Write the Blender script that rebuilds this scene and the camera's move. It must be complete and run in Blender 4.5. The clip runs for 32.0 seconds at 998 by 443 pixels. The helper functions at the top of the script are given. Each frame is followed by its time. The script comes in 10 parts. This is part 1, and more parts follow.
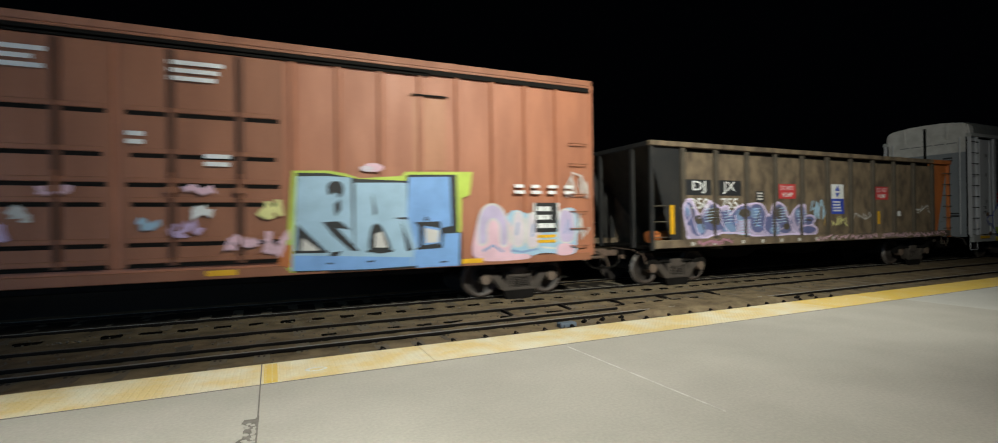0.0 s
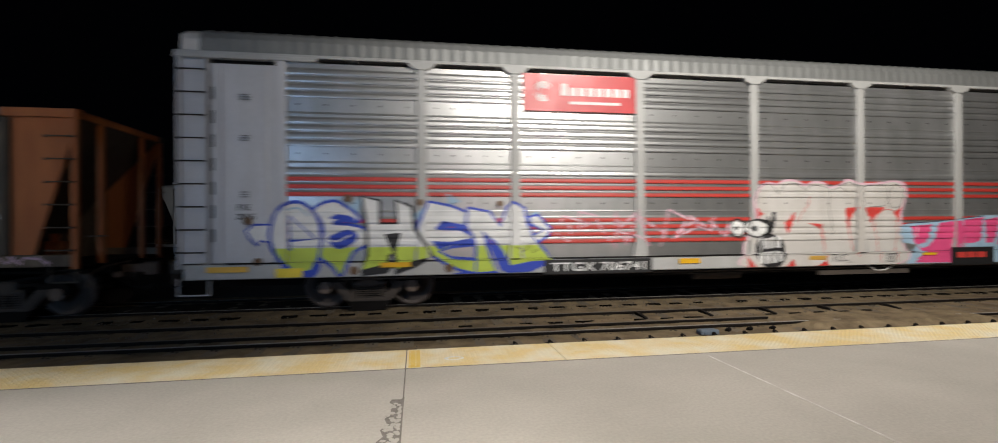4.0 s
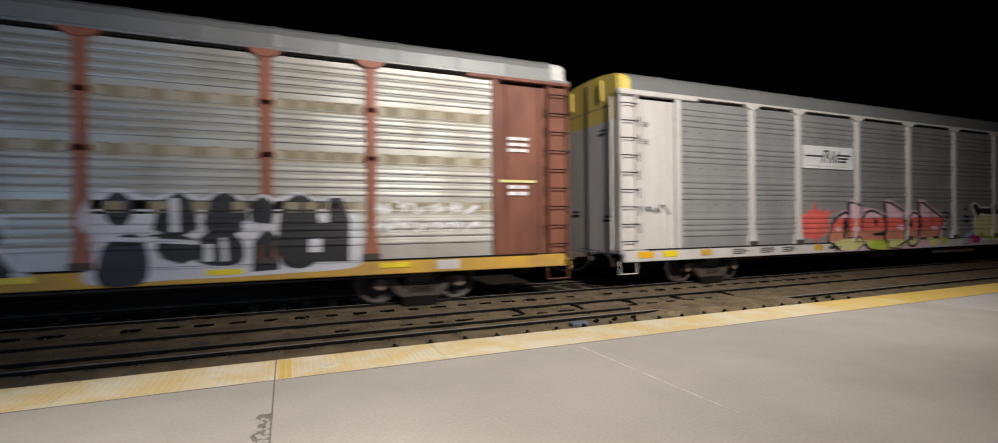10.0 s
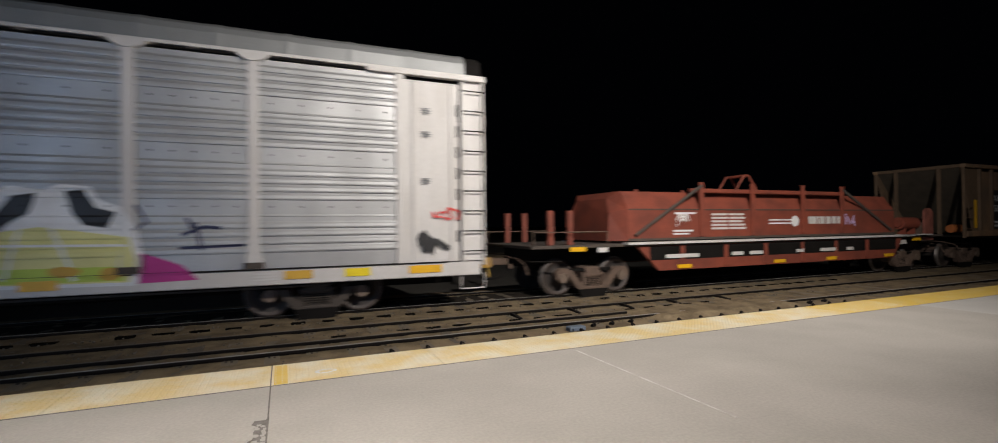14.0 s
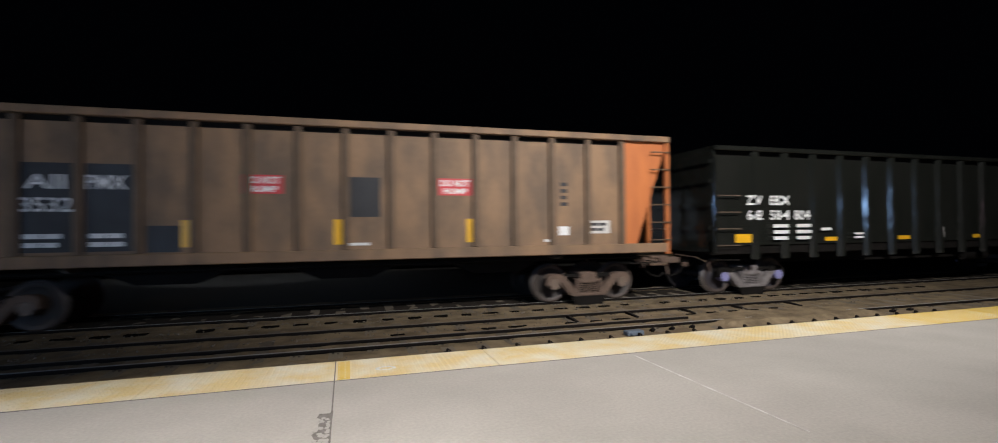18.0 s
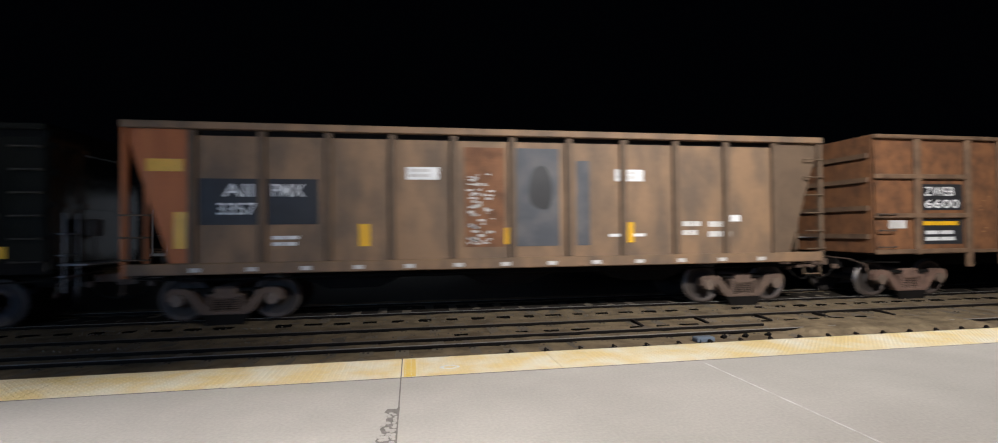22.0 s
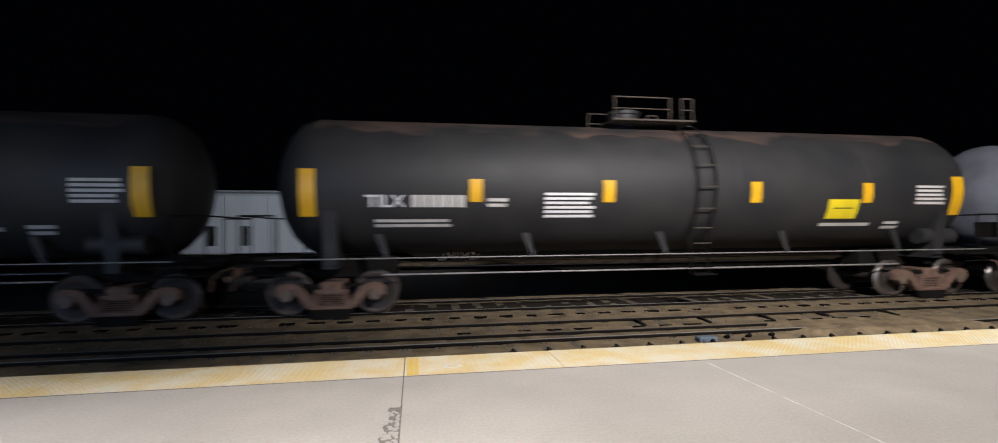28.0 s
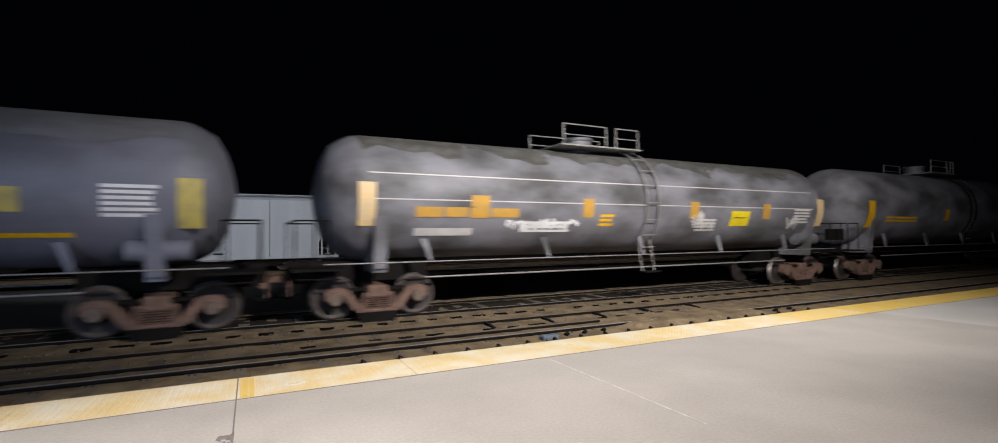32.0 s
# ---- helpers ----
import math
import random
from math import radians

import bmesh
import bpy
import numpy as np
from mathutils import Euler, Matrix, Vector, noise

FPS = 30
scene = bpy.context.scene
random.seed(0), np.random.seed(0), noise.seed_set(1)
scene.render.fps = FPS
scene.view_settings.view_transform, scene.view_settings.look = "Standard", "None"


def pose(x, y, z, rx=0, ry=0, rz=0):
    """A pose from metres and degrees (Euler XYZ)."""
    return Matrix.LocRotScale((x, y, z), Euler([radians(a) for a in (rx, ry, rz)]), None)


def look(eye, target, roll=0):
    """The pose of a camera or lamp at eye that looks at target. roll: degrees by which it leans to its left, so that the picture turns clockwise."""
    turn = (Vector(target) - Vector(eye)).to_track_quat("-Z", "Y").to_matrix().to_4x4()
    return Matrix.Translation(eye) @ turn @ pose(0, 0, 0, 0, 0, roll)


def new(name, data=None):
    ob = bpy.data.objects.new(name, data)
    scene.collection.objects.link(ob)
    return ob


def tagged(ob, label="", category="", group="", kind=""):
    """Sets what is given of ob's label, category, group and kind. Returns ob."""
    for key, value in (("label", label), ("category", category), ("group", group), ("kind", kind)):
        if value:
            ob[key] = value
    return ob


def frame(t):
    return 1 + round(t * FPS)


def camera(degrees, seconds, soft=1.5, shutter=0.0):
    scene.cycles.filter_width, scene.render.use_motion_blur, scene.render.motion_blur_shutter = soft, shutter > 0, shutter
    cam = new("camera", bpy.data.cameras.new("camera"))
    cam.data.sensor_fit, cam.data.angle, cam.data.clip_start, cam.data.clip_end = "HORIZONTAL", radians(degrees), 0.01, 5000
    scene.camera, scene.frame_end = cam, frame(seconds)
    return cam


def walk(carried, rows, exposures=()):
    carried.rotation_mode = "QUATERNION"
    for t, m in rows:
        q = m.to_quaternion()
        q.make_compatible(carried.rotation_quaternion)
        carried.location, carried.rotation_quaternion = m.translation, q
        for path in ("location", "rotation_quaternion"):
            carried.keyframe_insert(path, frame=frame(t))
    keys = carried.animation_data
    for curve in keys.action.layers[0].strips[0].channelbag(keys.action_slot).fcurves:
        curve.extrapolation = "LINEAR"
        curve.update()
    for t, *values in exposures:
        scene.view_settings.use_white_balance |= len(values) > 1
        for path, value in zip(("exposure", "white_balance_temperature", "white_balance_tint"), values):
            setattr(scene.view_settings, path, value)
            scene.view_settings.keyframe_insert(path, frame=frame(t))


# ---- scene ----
from mathutils.geometry import tessellate_polygon

cam = camera(90.1, 32.0, soft=1.0, shutter=0.55)
# seconds, yaw, pitch and roll of the hand-held camera, which stands in one spot on the platform
TURNS = [
    (0, -24.46, 0.09, 0.82), (0.5, -24.00, 0.15, 0.78), (1, -21.24, 0.14, 0.72),
    (1.5, -14.33, 0.12, 0.61), (2, -4.65, 0.15, 0.49), (2.5, 1.22, 0.18, 0.41),
    (3, 0.88, 0.14, 0.39), (3.5, -4.74, 0.10, 0.39), (4, -9.37, 0.09, 0.34),
    (4.5, -1.97, -0.01, 0.21), (6.5, 20.59, -0.36, 0.32), (7, 19.40, -0.31, 0.39),
    (7.5, 13.56, -0.29, 0.39), (8, 4.40, -0.29, 0.34), (8.5, -4.88, -0.28, 0.32),
    (9, -12.68, -0.24, 0.39), (9.5, -18.90, -0.17, 0.48), (10, -23.04, -0.05, 0.49),
    (10.5, -24.62, 0.12, 0.46), (11, -25.12, 0.26, 0.54), (11.5, -24.51, 0.36, 0.69),
    (12, -23.91, 0.42, 0.78), (12.5, -23.60, 0.45, 0.79), (13, -23.54, 0.45, 0.73),
    (13.5, -23.49, 0.45, 0.66), (14, -23.40, 0.47, 0.63), (14.5, -23.29, 0.53, 0.64),
    (16.5, -20.54, 0.63, 0.53), (17, -18.74, 0.69, 0.56), (17.5, -17.48, 0.73, 0.57),
    (18, -17.03, 0.74, 0.56), (18.5, -16.76, 0.76, 0.55), (19, -16.48, 0.79, 0.52),
    (19.5, -15.77, 0.82, 0.50), (20, -14.67, 0.87, 0.49), (20.5, -13.26, 0.91, 0.47),
    (21, -11.77, 0.95, 0.47), (21.5, -10.55, 0.99, 0.50), (22, -9.88, 0.99, 0.53),
    (22.5, -9.69, 0.97, 0.54), (23, -9.75, 0.95, 0.52), (23.5, -9.68, 0.94, 0.50),
    (24, -9.55, 0.94, 0.49), (24.5, -9.47, 0.94, 0.49), (25, -9.44, 0.92, 0.46),
    (25.5, -9.42, 0.88, 0.40), (27.5, -9.42, 0.88, 0.40), (28, -9.55, 0.89, 0.40),
    (28.5, -10.47, 0.92, 0.43), (29, -12.64, 0.97, 0.48), (29.5, -15.99, 1.04, 0.52),
    (30, -18.89, 1.15, 0.54), (30.5, -21.77, 1.27, 0.53), (31, -23.82, 1.32, 0.49),
    (31.5, -25.54, 1.39, 0.46), (32, -26.38, 1.47, 0.44),
]
walk(cam, [(t, pose(0, 0, 1.6, 90 + pitch, roll, yaw)) for t, yaw, pitch, roll in TURNS],
     exposures=[(0, 0.16, 6500, -3), (2.5, 0.19, 6550, 4), (4.5, -0.04, 6700, 9), (9, 0.08, 6600, 11), (14.5, 0.05, 6600, 11), (17, 0.15, 6350, 10), (21, 0.30, 6200, 10), (25, 0.43, 6250, 11), (29, 0.44, 6300, 12), (32, 0.53, 6350, 13)])

# ---- night world and platform lamps ----
world = bpy.data.worlds.new("night")
scene.world = world
world.use_nodes = True
world.node_tree.nodes["Background"].inputs["Color"].default_value = (0.5, 0.6, 1.0, 1)
world.node_tree.nodes["Background"].inputs["Strength"].default_value = 0.0006

# the flood lamp that lights the passing train, the lamps that light the platform (x, y, z, watts), a cool lit panel and
# an unseen spot added to brighten the siding car
FLOOD = (5.7, -2.0, 8.8)
DOWN = [(-8.0, 2.0, 6.5, 1850), (0.0, 2.0, 6.5, 2350), (-17.0, 2.0, 6.5, 1300)]
# the next lamp along the platform, towards the train's tail
TAIL = (-20.0, -2.0, 7.2)
PANEL = (-8.2, -4.5, 3.1)


def spot(eye, target, watts, colour, degrees, blend, size):
    data = bpy.data.lights.new("lamp_light", "SPOT")
    data.energy, data.color, data.shadow_soft_size = watts, colour, size
    data.spot_size, data.spot_blend = radians(degrees), blend
    new("lamp_light", data).matrix_world = look(eye, target)


def area(eye, target, watts, colour, wide, high):
    data = bpy.data.lights.new("lamp_light", "AREA")
    data.shape, data.size, data.size_y = "RECTANGLE", wide, high
    data.energy, data.color = watts, colour
    new("lamp_light", data).matrix_world = look(eye, target)


spot(FLOOD, (8.5, 10.5, 5.2), 9900, (1.0, 0.955, 0.91), 109, 1.0, 0.25)
for x, y, z, watts in DOWN:
    spot((x, y, z - 0.06), (x, y - 0.4, 0), watts, (1.0, 0.95, 0.89), 101, 0.5, 0.25)
for dx, dz, wide, high, watts in ((0.05, 0.0, 0.85, 1.4, 240), (1.35, -0.45, 0.42, 1.7, 95)):
    area((PANEL[0] + dx, PANEL[1], PANEL[2] + dz), (PANEL[0] + dx, 11, 2.6), watts, (0.36, 0.60, 1.0), wide, high)
spot(TAIL, (-15, 10.5, 3.2), 720, (1.0, 0.89, 0.74), 84, 0.9, 0.3)
# bare spot without a lamp body, added to light the covered hopper's side
spot((-4.5, 15.5, 6.5), (-4.5, 29.0, 2.4), 1050, (0.86, 0.93, 1.0), 64, 0.3, 0.4)


# ---- materials ----
def material(name, base, second=None, rough=0.6, metal=0.0, scale=3.0, stretch=(1, 1, 1), bump=0.15, fine=40.0, amount=0.6, coat=0.0, vary=0.0, wobble=0.0, spec=0.5):
    """Two colours mixed by a broad noise, darkened and lightened by a fine one, with the fine one as relief."""
    m = bpy.data.materials.new(name)
    m.use_nodes = True
    t = m.node_tree
    n, link = t.nodes, t.links.new
    shader = n["Principled BSDF"]
    where = n.new("ShaderNodeTexCoord")
    place = n.new("ShaderNodeMapping")
    place.inputs["Scale"].default_value = stretch
    link(where.outputs["Object"], place.inputs["Vector"])
    broad, small = n.new("ShaderNodeTexNoise"), n.new("ShaderNodeTexNoise")
    for node, s, detail in ((broad, scale, 6), (small, fine, 4)):
        node.inputs["Scale"].default_value, node.inputs["Detail"].default_value = s, detail
        link(place.outputs["Vector"], node.inputs["Vector"])
    ramp = n.new("ShaderNodeMapRange")
    ramp.inputs["From Min"].default_value, ramp.inputs["From Max"].default_value = 0.38, 0.66
    link(broad.outputs["Fac"], ramp.inputs["Value"])
    mix = n.new("ShaderNodeMix")
    mix.data_type = "RGBA"
    mix.inputs["A"].default_value, mix.inputs["B"].default_value = (*base, 1), (*(second or [c * 0.75 for c in base]), 1)
    scaled = n.new("ShaderNodeMath")
    scaled.operation = "MULTIPLY"
    scaled.inputs[1].default_value = amount
    link(ramp.outputs["Result"], scaled.inputs[0])
    link(scaled.outputs["Value"], mix.inputs["Factor"])
    grain = n.new("ShaderNodeHueSaturation")
    tone = n.new("ShaderNodeMapRange")
    tone.inputs["To Min"].default_value, tone.inputs["To Max"].default_value = 0.82, 1.15
    link(small.outputs["Fac"], tone.inputs["Value"])
    link(mix.outputs["Result"], grain.inputs["Color"])
    value = tone.outputs["Result"]
    if vary:
        info, spread, times = n.new("ShaderNodeObjectInfo"), n.new("ShaderNodeMapRange"), n.new("ShaderNodeMath")
        spread.inputs["To Min"].default_value, spread.inputs["To Max"].default_value = 1 - vary, 1 + vary
        times.operation = "MULTIPLY"
        link(info.outputs["Random"], spread.inputs["Value"])
        link(spread.outputs["Result"], times.inputs[0])
        link(value, times.inputs[1])
        value = times.outputs["Value"]
    link(value, grain.inputs["Value"])
    link(grain.outputs["Color"], shader.inputs["Base Color"])
    shader.inputs["Metallic"].default_value = metal
    gloss = n.new("ShaderNodeMapRange")
    gloss.inputs["To Min"].default_value, gloss.inputs["To Max"].default_value = max(0.05, rough - 0.12), min(1, rough + 0.15)
    link(broad.outputs["Fac"], gloss.inputs["Value"])
    link(gloss.outputs["Result"], shader.inputs["Roughness"])
    shader.inputs["Coat Weight"].default_value = coat
    shader.inputs["Specular IOR Level"].default_value = spec
    if wobble:
        # sheet metal that is not quite flat
        relief, sway = n.new("ShaderNodeBump"), n.new("ShaderNodeTexNoise")
        sway.inputs["Scale"].default_value, sway.inputs["Detail"].default_value = 1.7, 1
        link(where.outputs["Object"], sway.inputs["Vector"])
        relief.inputs["Strength"].default_value, relief.inputs["Distance"].default_value = 1.0, wobble
        link(sway.outputs["Fac"], relief.inputs["Height"])
        link(relief.outputs["Normal"], shader.inputs["Normal"])
    elif bump:
        relief = n.new("ShaderNodeBump")
        relief.inputs["Strength"].default_value, relief.inputs["Distance"].default_value = bump, 0.01
        link(small.outputs["Fac"], relief.inputs["Height"])
        link(relief.outputs["Normal"], shader.inputs["Normal"])
    return m


def paint(name, colour, rough=0.55):
    return material(name, colour, [c * 0.7 for c in colour], rough, scale=2.5, amount=0.5, bump=0.05)


CONCRETE = material("concrete", (0.465, 0.432, 0.388), (0.385, 0.355, 0.316), 0.85, scale=0.9, fine=34, bump=0.15)
MARKING = material("white_layout_paint", (0.78, 0.77, 0.75), (0.60, 0.58, 0.55), 0.9, scale=8)
CONCRETE_PALE = material("concrete_pale", (0.52, 0.50, 0.47), (0.44, 0.42, 0.39), 0.85, scale=0.7, fine=90, bump=0.2)
CRACKED = material("broken_concrete", (0.17, 0.152, 0.135), (0.27, 0.25, 0.225), 0.95, scale=14, fine=70, bump=0.6)
TACTILE = material("yellow_tactile", (0.74, 0.57, 0.27), (0.76, 0.69, 0.53), 0.7, scale=2.2, fine=60, amount=1.0, bump=0.2)
TACTILE_NEW = material("yellow_fresh", (0.74, 0.50, 0.09), (0.76, 0.58, 0.24), 0.65, scale=3, fine=60, bump=0.2)
CHALK = material("worn_white_line", (0.68, 0.66, 0.63), (0.46, 0.43, 0.39), 0.9, scale=5, amount=0.9)
BALLAST = material("ballast", (0.228, 0.172, 0.104), (0.115, 0.085, 0.052), 0.95, scale=2.6, fine=18, amount=0.9, bump=0.8, spec=0.2)
BED_SHADE = material("shaded_ballast", (0.022, 0.018, 0.014), (0.038, 0.031, 0.024), 0.9, scale=4, fine=35, bump=0.6, spec=0.1)
HOLLOW_SHADE = material("hollow_shade", (0.008, 0.007, 0.006), (0.012, 0.010, 0.008), 1.0, scale=6, spec=0.0)
BLACK_IRON = material("black_iron_clip", (0.012, 0.010, 0.009), (0.022, 0.018, 0.015), 0.8, scale=9, spec=0.1)
RAIL_BRIGHT = material("polished_rail_head", (0.34, 0.32, 0.29), (0.22, 0.20, 0.18), 0.5, metal=0.3, scale=4)
STONE = material("ballast_stone", (0.12, 0.096, 0.068), (0.25, 0.21, 0.16), 0.95, scale=20, bump=0.4)
GROUND = material("dark_ground", (0.030, 0.026, 0.020), (0.05, 0.043, 0.033), 0.95, scale=2, fine=30, bump=0.8)
TIE = material("weathered_tie", (0.135, 0.108, 0.076), (0.18, 0.145, 0.102), 0.9, scale=6, stretch=(1, 0.2, 1), fine=50, bump=0.5, vary=0.25)
RAIL = material("rusty_rail", (0.010, 0.008, 0.007), (0.014, 0.011, 0.009), 0.8, metal=0.0, scale=5, spec=0.1)
RAIL_TOP = material("worn_rail_head", (0.15, 0.125, 0.098), (0.10, 0.085, 0.068), 0.6, metal=0.1, scale=4)
BOLT = material("rail_fastening", (0.05, 0.042, 0.035), (0.16, 0.12, 0.08), 0.8, metal=0.3, scale=12)
BLUE_PLATE = material("blue_painted_plate", (0.10, 0.13, 0.17), (0.15, 0.17, 0.20), 0.7, scale=9)

BOX_RED = material("oxide_red_paint", (0.40, 0.152, 0.078), (0.27, 0.100, 0.054), 0.55, scale=1.8, stretch=(1.5, 1, 0.35))
BOX_DARK = material("darker_red_paint", (0.30, 0.118, 0.060), (0.21, 0.083, 0.045), 0.6, scale=1.3, stretch=(1.5, 1, 0.35))
BOX_PATCH = material("patched_red_paint", (0.40, 0.17, 0.082), (0.30, 0.12, 0.060), 0.55, scale=1.8, stretch=(1.5, 1, 0.35))
DARK_RED = material("dark_red_brown", (0.15, 0.062, 0.036), (0.09, 0.042, 0.027), 0.7, scale=2, stretch=(1.5, 1, 0.35))
HOP_BROWN = material("grimy_hopper_brown", (0.205, 0.150, 0.095), (0.075, 0.055, 0.038), 0.65, scale=2.6, stretch=(1.1, 1, 0.7), fine=14, amount=0.95, bump=0.4)
HOP_TAN = material("dusty_hopper_tan", (0.245, 0.148, 0.080), (0.125, 0.088, 0.060), 0.7, scale=1.6, stretch=(1.2, 1, 0.6), fine=16, amount=0.9)
HOP_ORANGE = material("orange_hopper_paint", (0.50, 0.155, 0.04), (0.34, 0.10, 0.03), 0.6, scale=2, stretch=(1.6, 1, 0.35))
HOP_BLACKISH = material("dark_hopper_post", (0.085, 0.068, 0.048), (0.055, 0.045, 0.034), 0.7, scale=3)
TAN_POST = material("dusty_tan_post", (0.130, 0.084, 0.050), (0.085, 0.056, 0.035), 0.7, scale=3)
RUST = material("rusted_gondola_side", (0.215, 0.092, 0.036), (0.105, 0.046, 0.021), 0.75, scale=3.4, stretch=(1.0, 1, 0.9), fine=24, amount=0.9, bump=0.6)
RUST_POST = material("rusted_gondola_post", (0.185, 0.110, 0.062), (0.085, 0.050, 0.030), 0.8, scale=2.5, amount=0.8)
RUST_YELLOW = material("faded_yellow_end", (0.46, 0.28, 0.10), (0.22, 0.115, 0.05), 0.75, scale=3.5, amount=0.9)
RUST_PALE = material("faded_cream_yellow", (0.60, 0.42, 0.16), (0.36, 0.19, 0.08), 0.75, scale=2.5, amount=0.9)
BLACK_CAR = material("black_gondola_paint", (0.011, 0.012, 0.010), (0.017, 0.017, 0.015), 0.05, scale=1.5, stretch=(1.5, 1, 0.4), wobble=0.008)
TANK_BLACK = material("black_tank_paint", (0.018, 0.018, 0.020), (0.028, 0.027, 0.026), 0.6, scale=1.6, stretch=(0.6, 1, 0.7), amount=0.9, spec=0.45)
TANK_GREY = material("grey_tank_paint", (0.160, 0.166, 0.205), (0.075, 0.077, 0.088), 0.56, scale=1.0, stretch=(0.5, 1, 1), amount=0.8)
TANK_SOOTY = material("sooty_grey_tank", (0.21, 0.21, 0.23), (0.070, 0.068, 0.068), 0.55, scale=0.9, stretch=(0.7, 1, 1.3), amount=1.0)
TANK_GRIME = material("spilled_product_grime", (0.014, 0.014, 0.013), (0.040, 0.040, 0.038), 0.5, scale=2, stretch=(1, 1, 0.4))
SOOT = material("soot_on_tank", (0.060, 0.058, 0.050), (0.12, 0.118, 0.11), 0.7, scale=3.5, amount=0.9)
DUST = material("grey_dust_on_tank", (0.105, 0.105, 0.108), (0.150, 0.152, 0.168), 0.7, scale=2.4, stretch=(0.5, 1, 1), amount=0.9)
TANK_RUST = material("rust_along_tank_top", (0.016, 0.016, 0.017), (0.075, 0.045, 0.034), 0.75, scale=1.6, stretch=(0.5, 1, 1), amount=0.9)
GALV = material("galvanised_panel", (0.415, 0.415, 0.41), (0.325, 0.325, 0.32), 0.53, metal=0.55, scale=1.2, stretch=(1, 1, 0.5), amount=0.8, vary=0.15)
GALV_BRIGHT = material("bright_galvanised_panel", (0.47, 0.47, 0.47), (0.34, 0.345, 0.34), 0.36, metal=0.78, scale=1.6, stretch=(1.2, 1, 0.5), amount=0.9, vary=0.22)
GALV_DULL = material("dull_galvanised_panel", (0.45, 0.445, 0.405), (0.35, 0.33, 0.28), 0.50, metal=0.45, scale=1.2, stretch=(1, 1, 0.6), amount=0.9)
STAIN_PALE = material("tan_stained_sheet", (0.40, 0.36, 0.27), (0.34, 0.30, 0.21), 0.6, metal=0.1, scale=3)
STAIN_DARK = material("brown_stained_sheet", (0.25, 0.21, 0.13), (0.31, 0.27, 0.18), 0.7, scale=4)
GALV_ROOF = material("galvanised_roof", (0.23, 0.235, 0.23), (0.17, 0.174, 0.17), 0.5, metal=0.25, scale=0.8)
RACK_WHITE = material("rack_light_grey_paint", (0.44, 0.44, 0.43), (0.34, 0.335, 0.32), 0.55, scale=1.4, stretch=(1.5, 1, 0.4))
RACK_PALE = material("rack_pale_lilac_grey_paint", (0.54, 0.54, 0.56), (0.42, 0.42, 0.43), 0.5, scale=1.4, stretch=(1.5, 1, 0.4))
RACK_CREAM = material("rack_cream_white_paint", (0.60, 0.575, 0.545), (0.48, 0.45, 0.415), 0.55, scale=1.4, stretch=(1.5, 1, 0.4))
RACK_BROWN = material("rack_brown_paint", (0.33, 0.108, 0.055), (0.20, 0.066, 0.037), 0.55, scale=1.4, stretch=(1.5, 1, 0.4))
RACK_BROWN_END = material("darker_brown_end_paint", (0.215, 0.072, 0.037), (0.125, 0.042, 0.024), 0.6, scale=1.6, stretch=(1.5, 1, 0.5), amount=0.9)
RACK_RED = material("red_stripe_paint", (0.50, 0.045, 0.035), (0.40, 0.04, 0.03), 0.45, scale=2)
RAIL_STEEL = material("dull_steel_rail", (0.30, 0.29, 0.28), (0.18, 0.17, 0.16), 0.5, metal=0.3, scale=6)
RACK_DOOR = material("blue_grey_end_door", (0.26, 0.28, 0.30), (0.20, 0.21, 0.225), 0.55, scale=1.0, stretch=(1, 1.5, 0.4))
SIGN_RED = paint("sign_red", (0.58, 0.045, 0.05), 0.4)
HOOD_YELLOW = material("faded_hood_yellow", (0.74, 0.58, 0.13), (0.60, 0.47, 0.16), 0.55, scale=1.5)
DECK_YELLOW = material("deck_yellow", (0.62, 0.36, 0.04), (0.42, 0.25, 0.06), 0.6, scale=1.5, amount=0.9)
# black metal, also painted where recesses and gaps lie in shade
BLACK_AND_SHADE = material("black_metal_and_shade", (0.008, 0.007, 0.006), (0.014, 0.012, 0.011), 0.8, scale=3, spec=0.1)
TRUCK = material("brown_truck_casting", (0.130, 0.085, 0.060), (0.075, 0.050, 0.038), 0.8, scale=5, bump=0.3)
TRUCK_RUST = material("rust_red_truck_casting", (0.185, 0.110, 0.079), (0.08, 0.047, 0.034), 0.8, scale=5, bump=0.3)
TRUCK_DARK = material("dark_truck_casting", (0.055, 0.044, 0.036), (0.090, 0.069, 0.054), 0.8, scale=5, bump=0.3)
TRUCK_PALE = material("pale_grey_truck_casting", (0.20, 0.18, 0.175), (0.09, 0.075, 0.07), 0.7, scale=6, bump=0.3)
# wheel plates coloured darker than the rims for the car body's shade
WHEEL = material("wheel_steel", (0.020, 0.015, 0.012), (0.032, 0.023, 0.018), 0.7, metal=0.0, scale=6)
RIM = material("worn_wheel_rim", (0.060, 0.044, 0.036), (0.038, 0.028, 0.023), 0.6, scale=6)
HUB = material("grimy_bearing_cap", (0.16, 0.115, 0.085), (0.08, 0.055, 0.042), 0.6, scale=8)
HUB_BLUE = material("blue_bearing_cap", (0.24, 0.24, 0.46), (0.16, 0.14, 0.22), 0.55, scale=8)
WHEEL_BLUE = material("blue_grey_wheel", (0.030, 0.026, 0.032), (0.02, 0.016, 0.016), 0.6, scale=6)
TREAD = material("polished_tread", (0.22, 0.20, 0.185), (0.13, 0.115, 0.10), 0.4, metal=0.7, scale=6)
COIL_RED = material("coil_car_red", (0.235, 0.056, 0.032), (0.11, 0.030, 0.020), 0.6, scale=1.8, stretch=(0.8, 1, 1.2), fine=18)
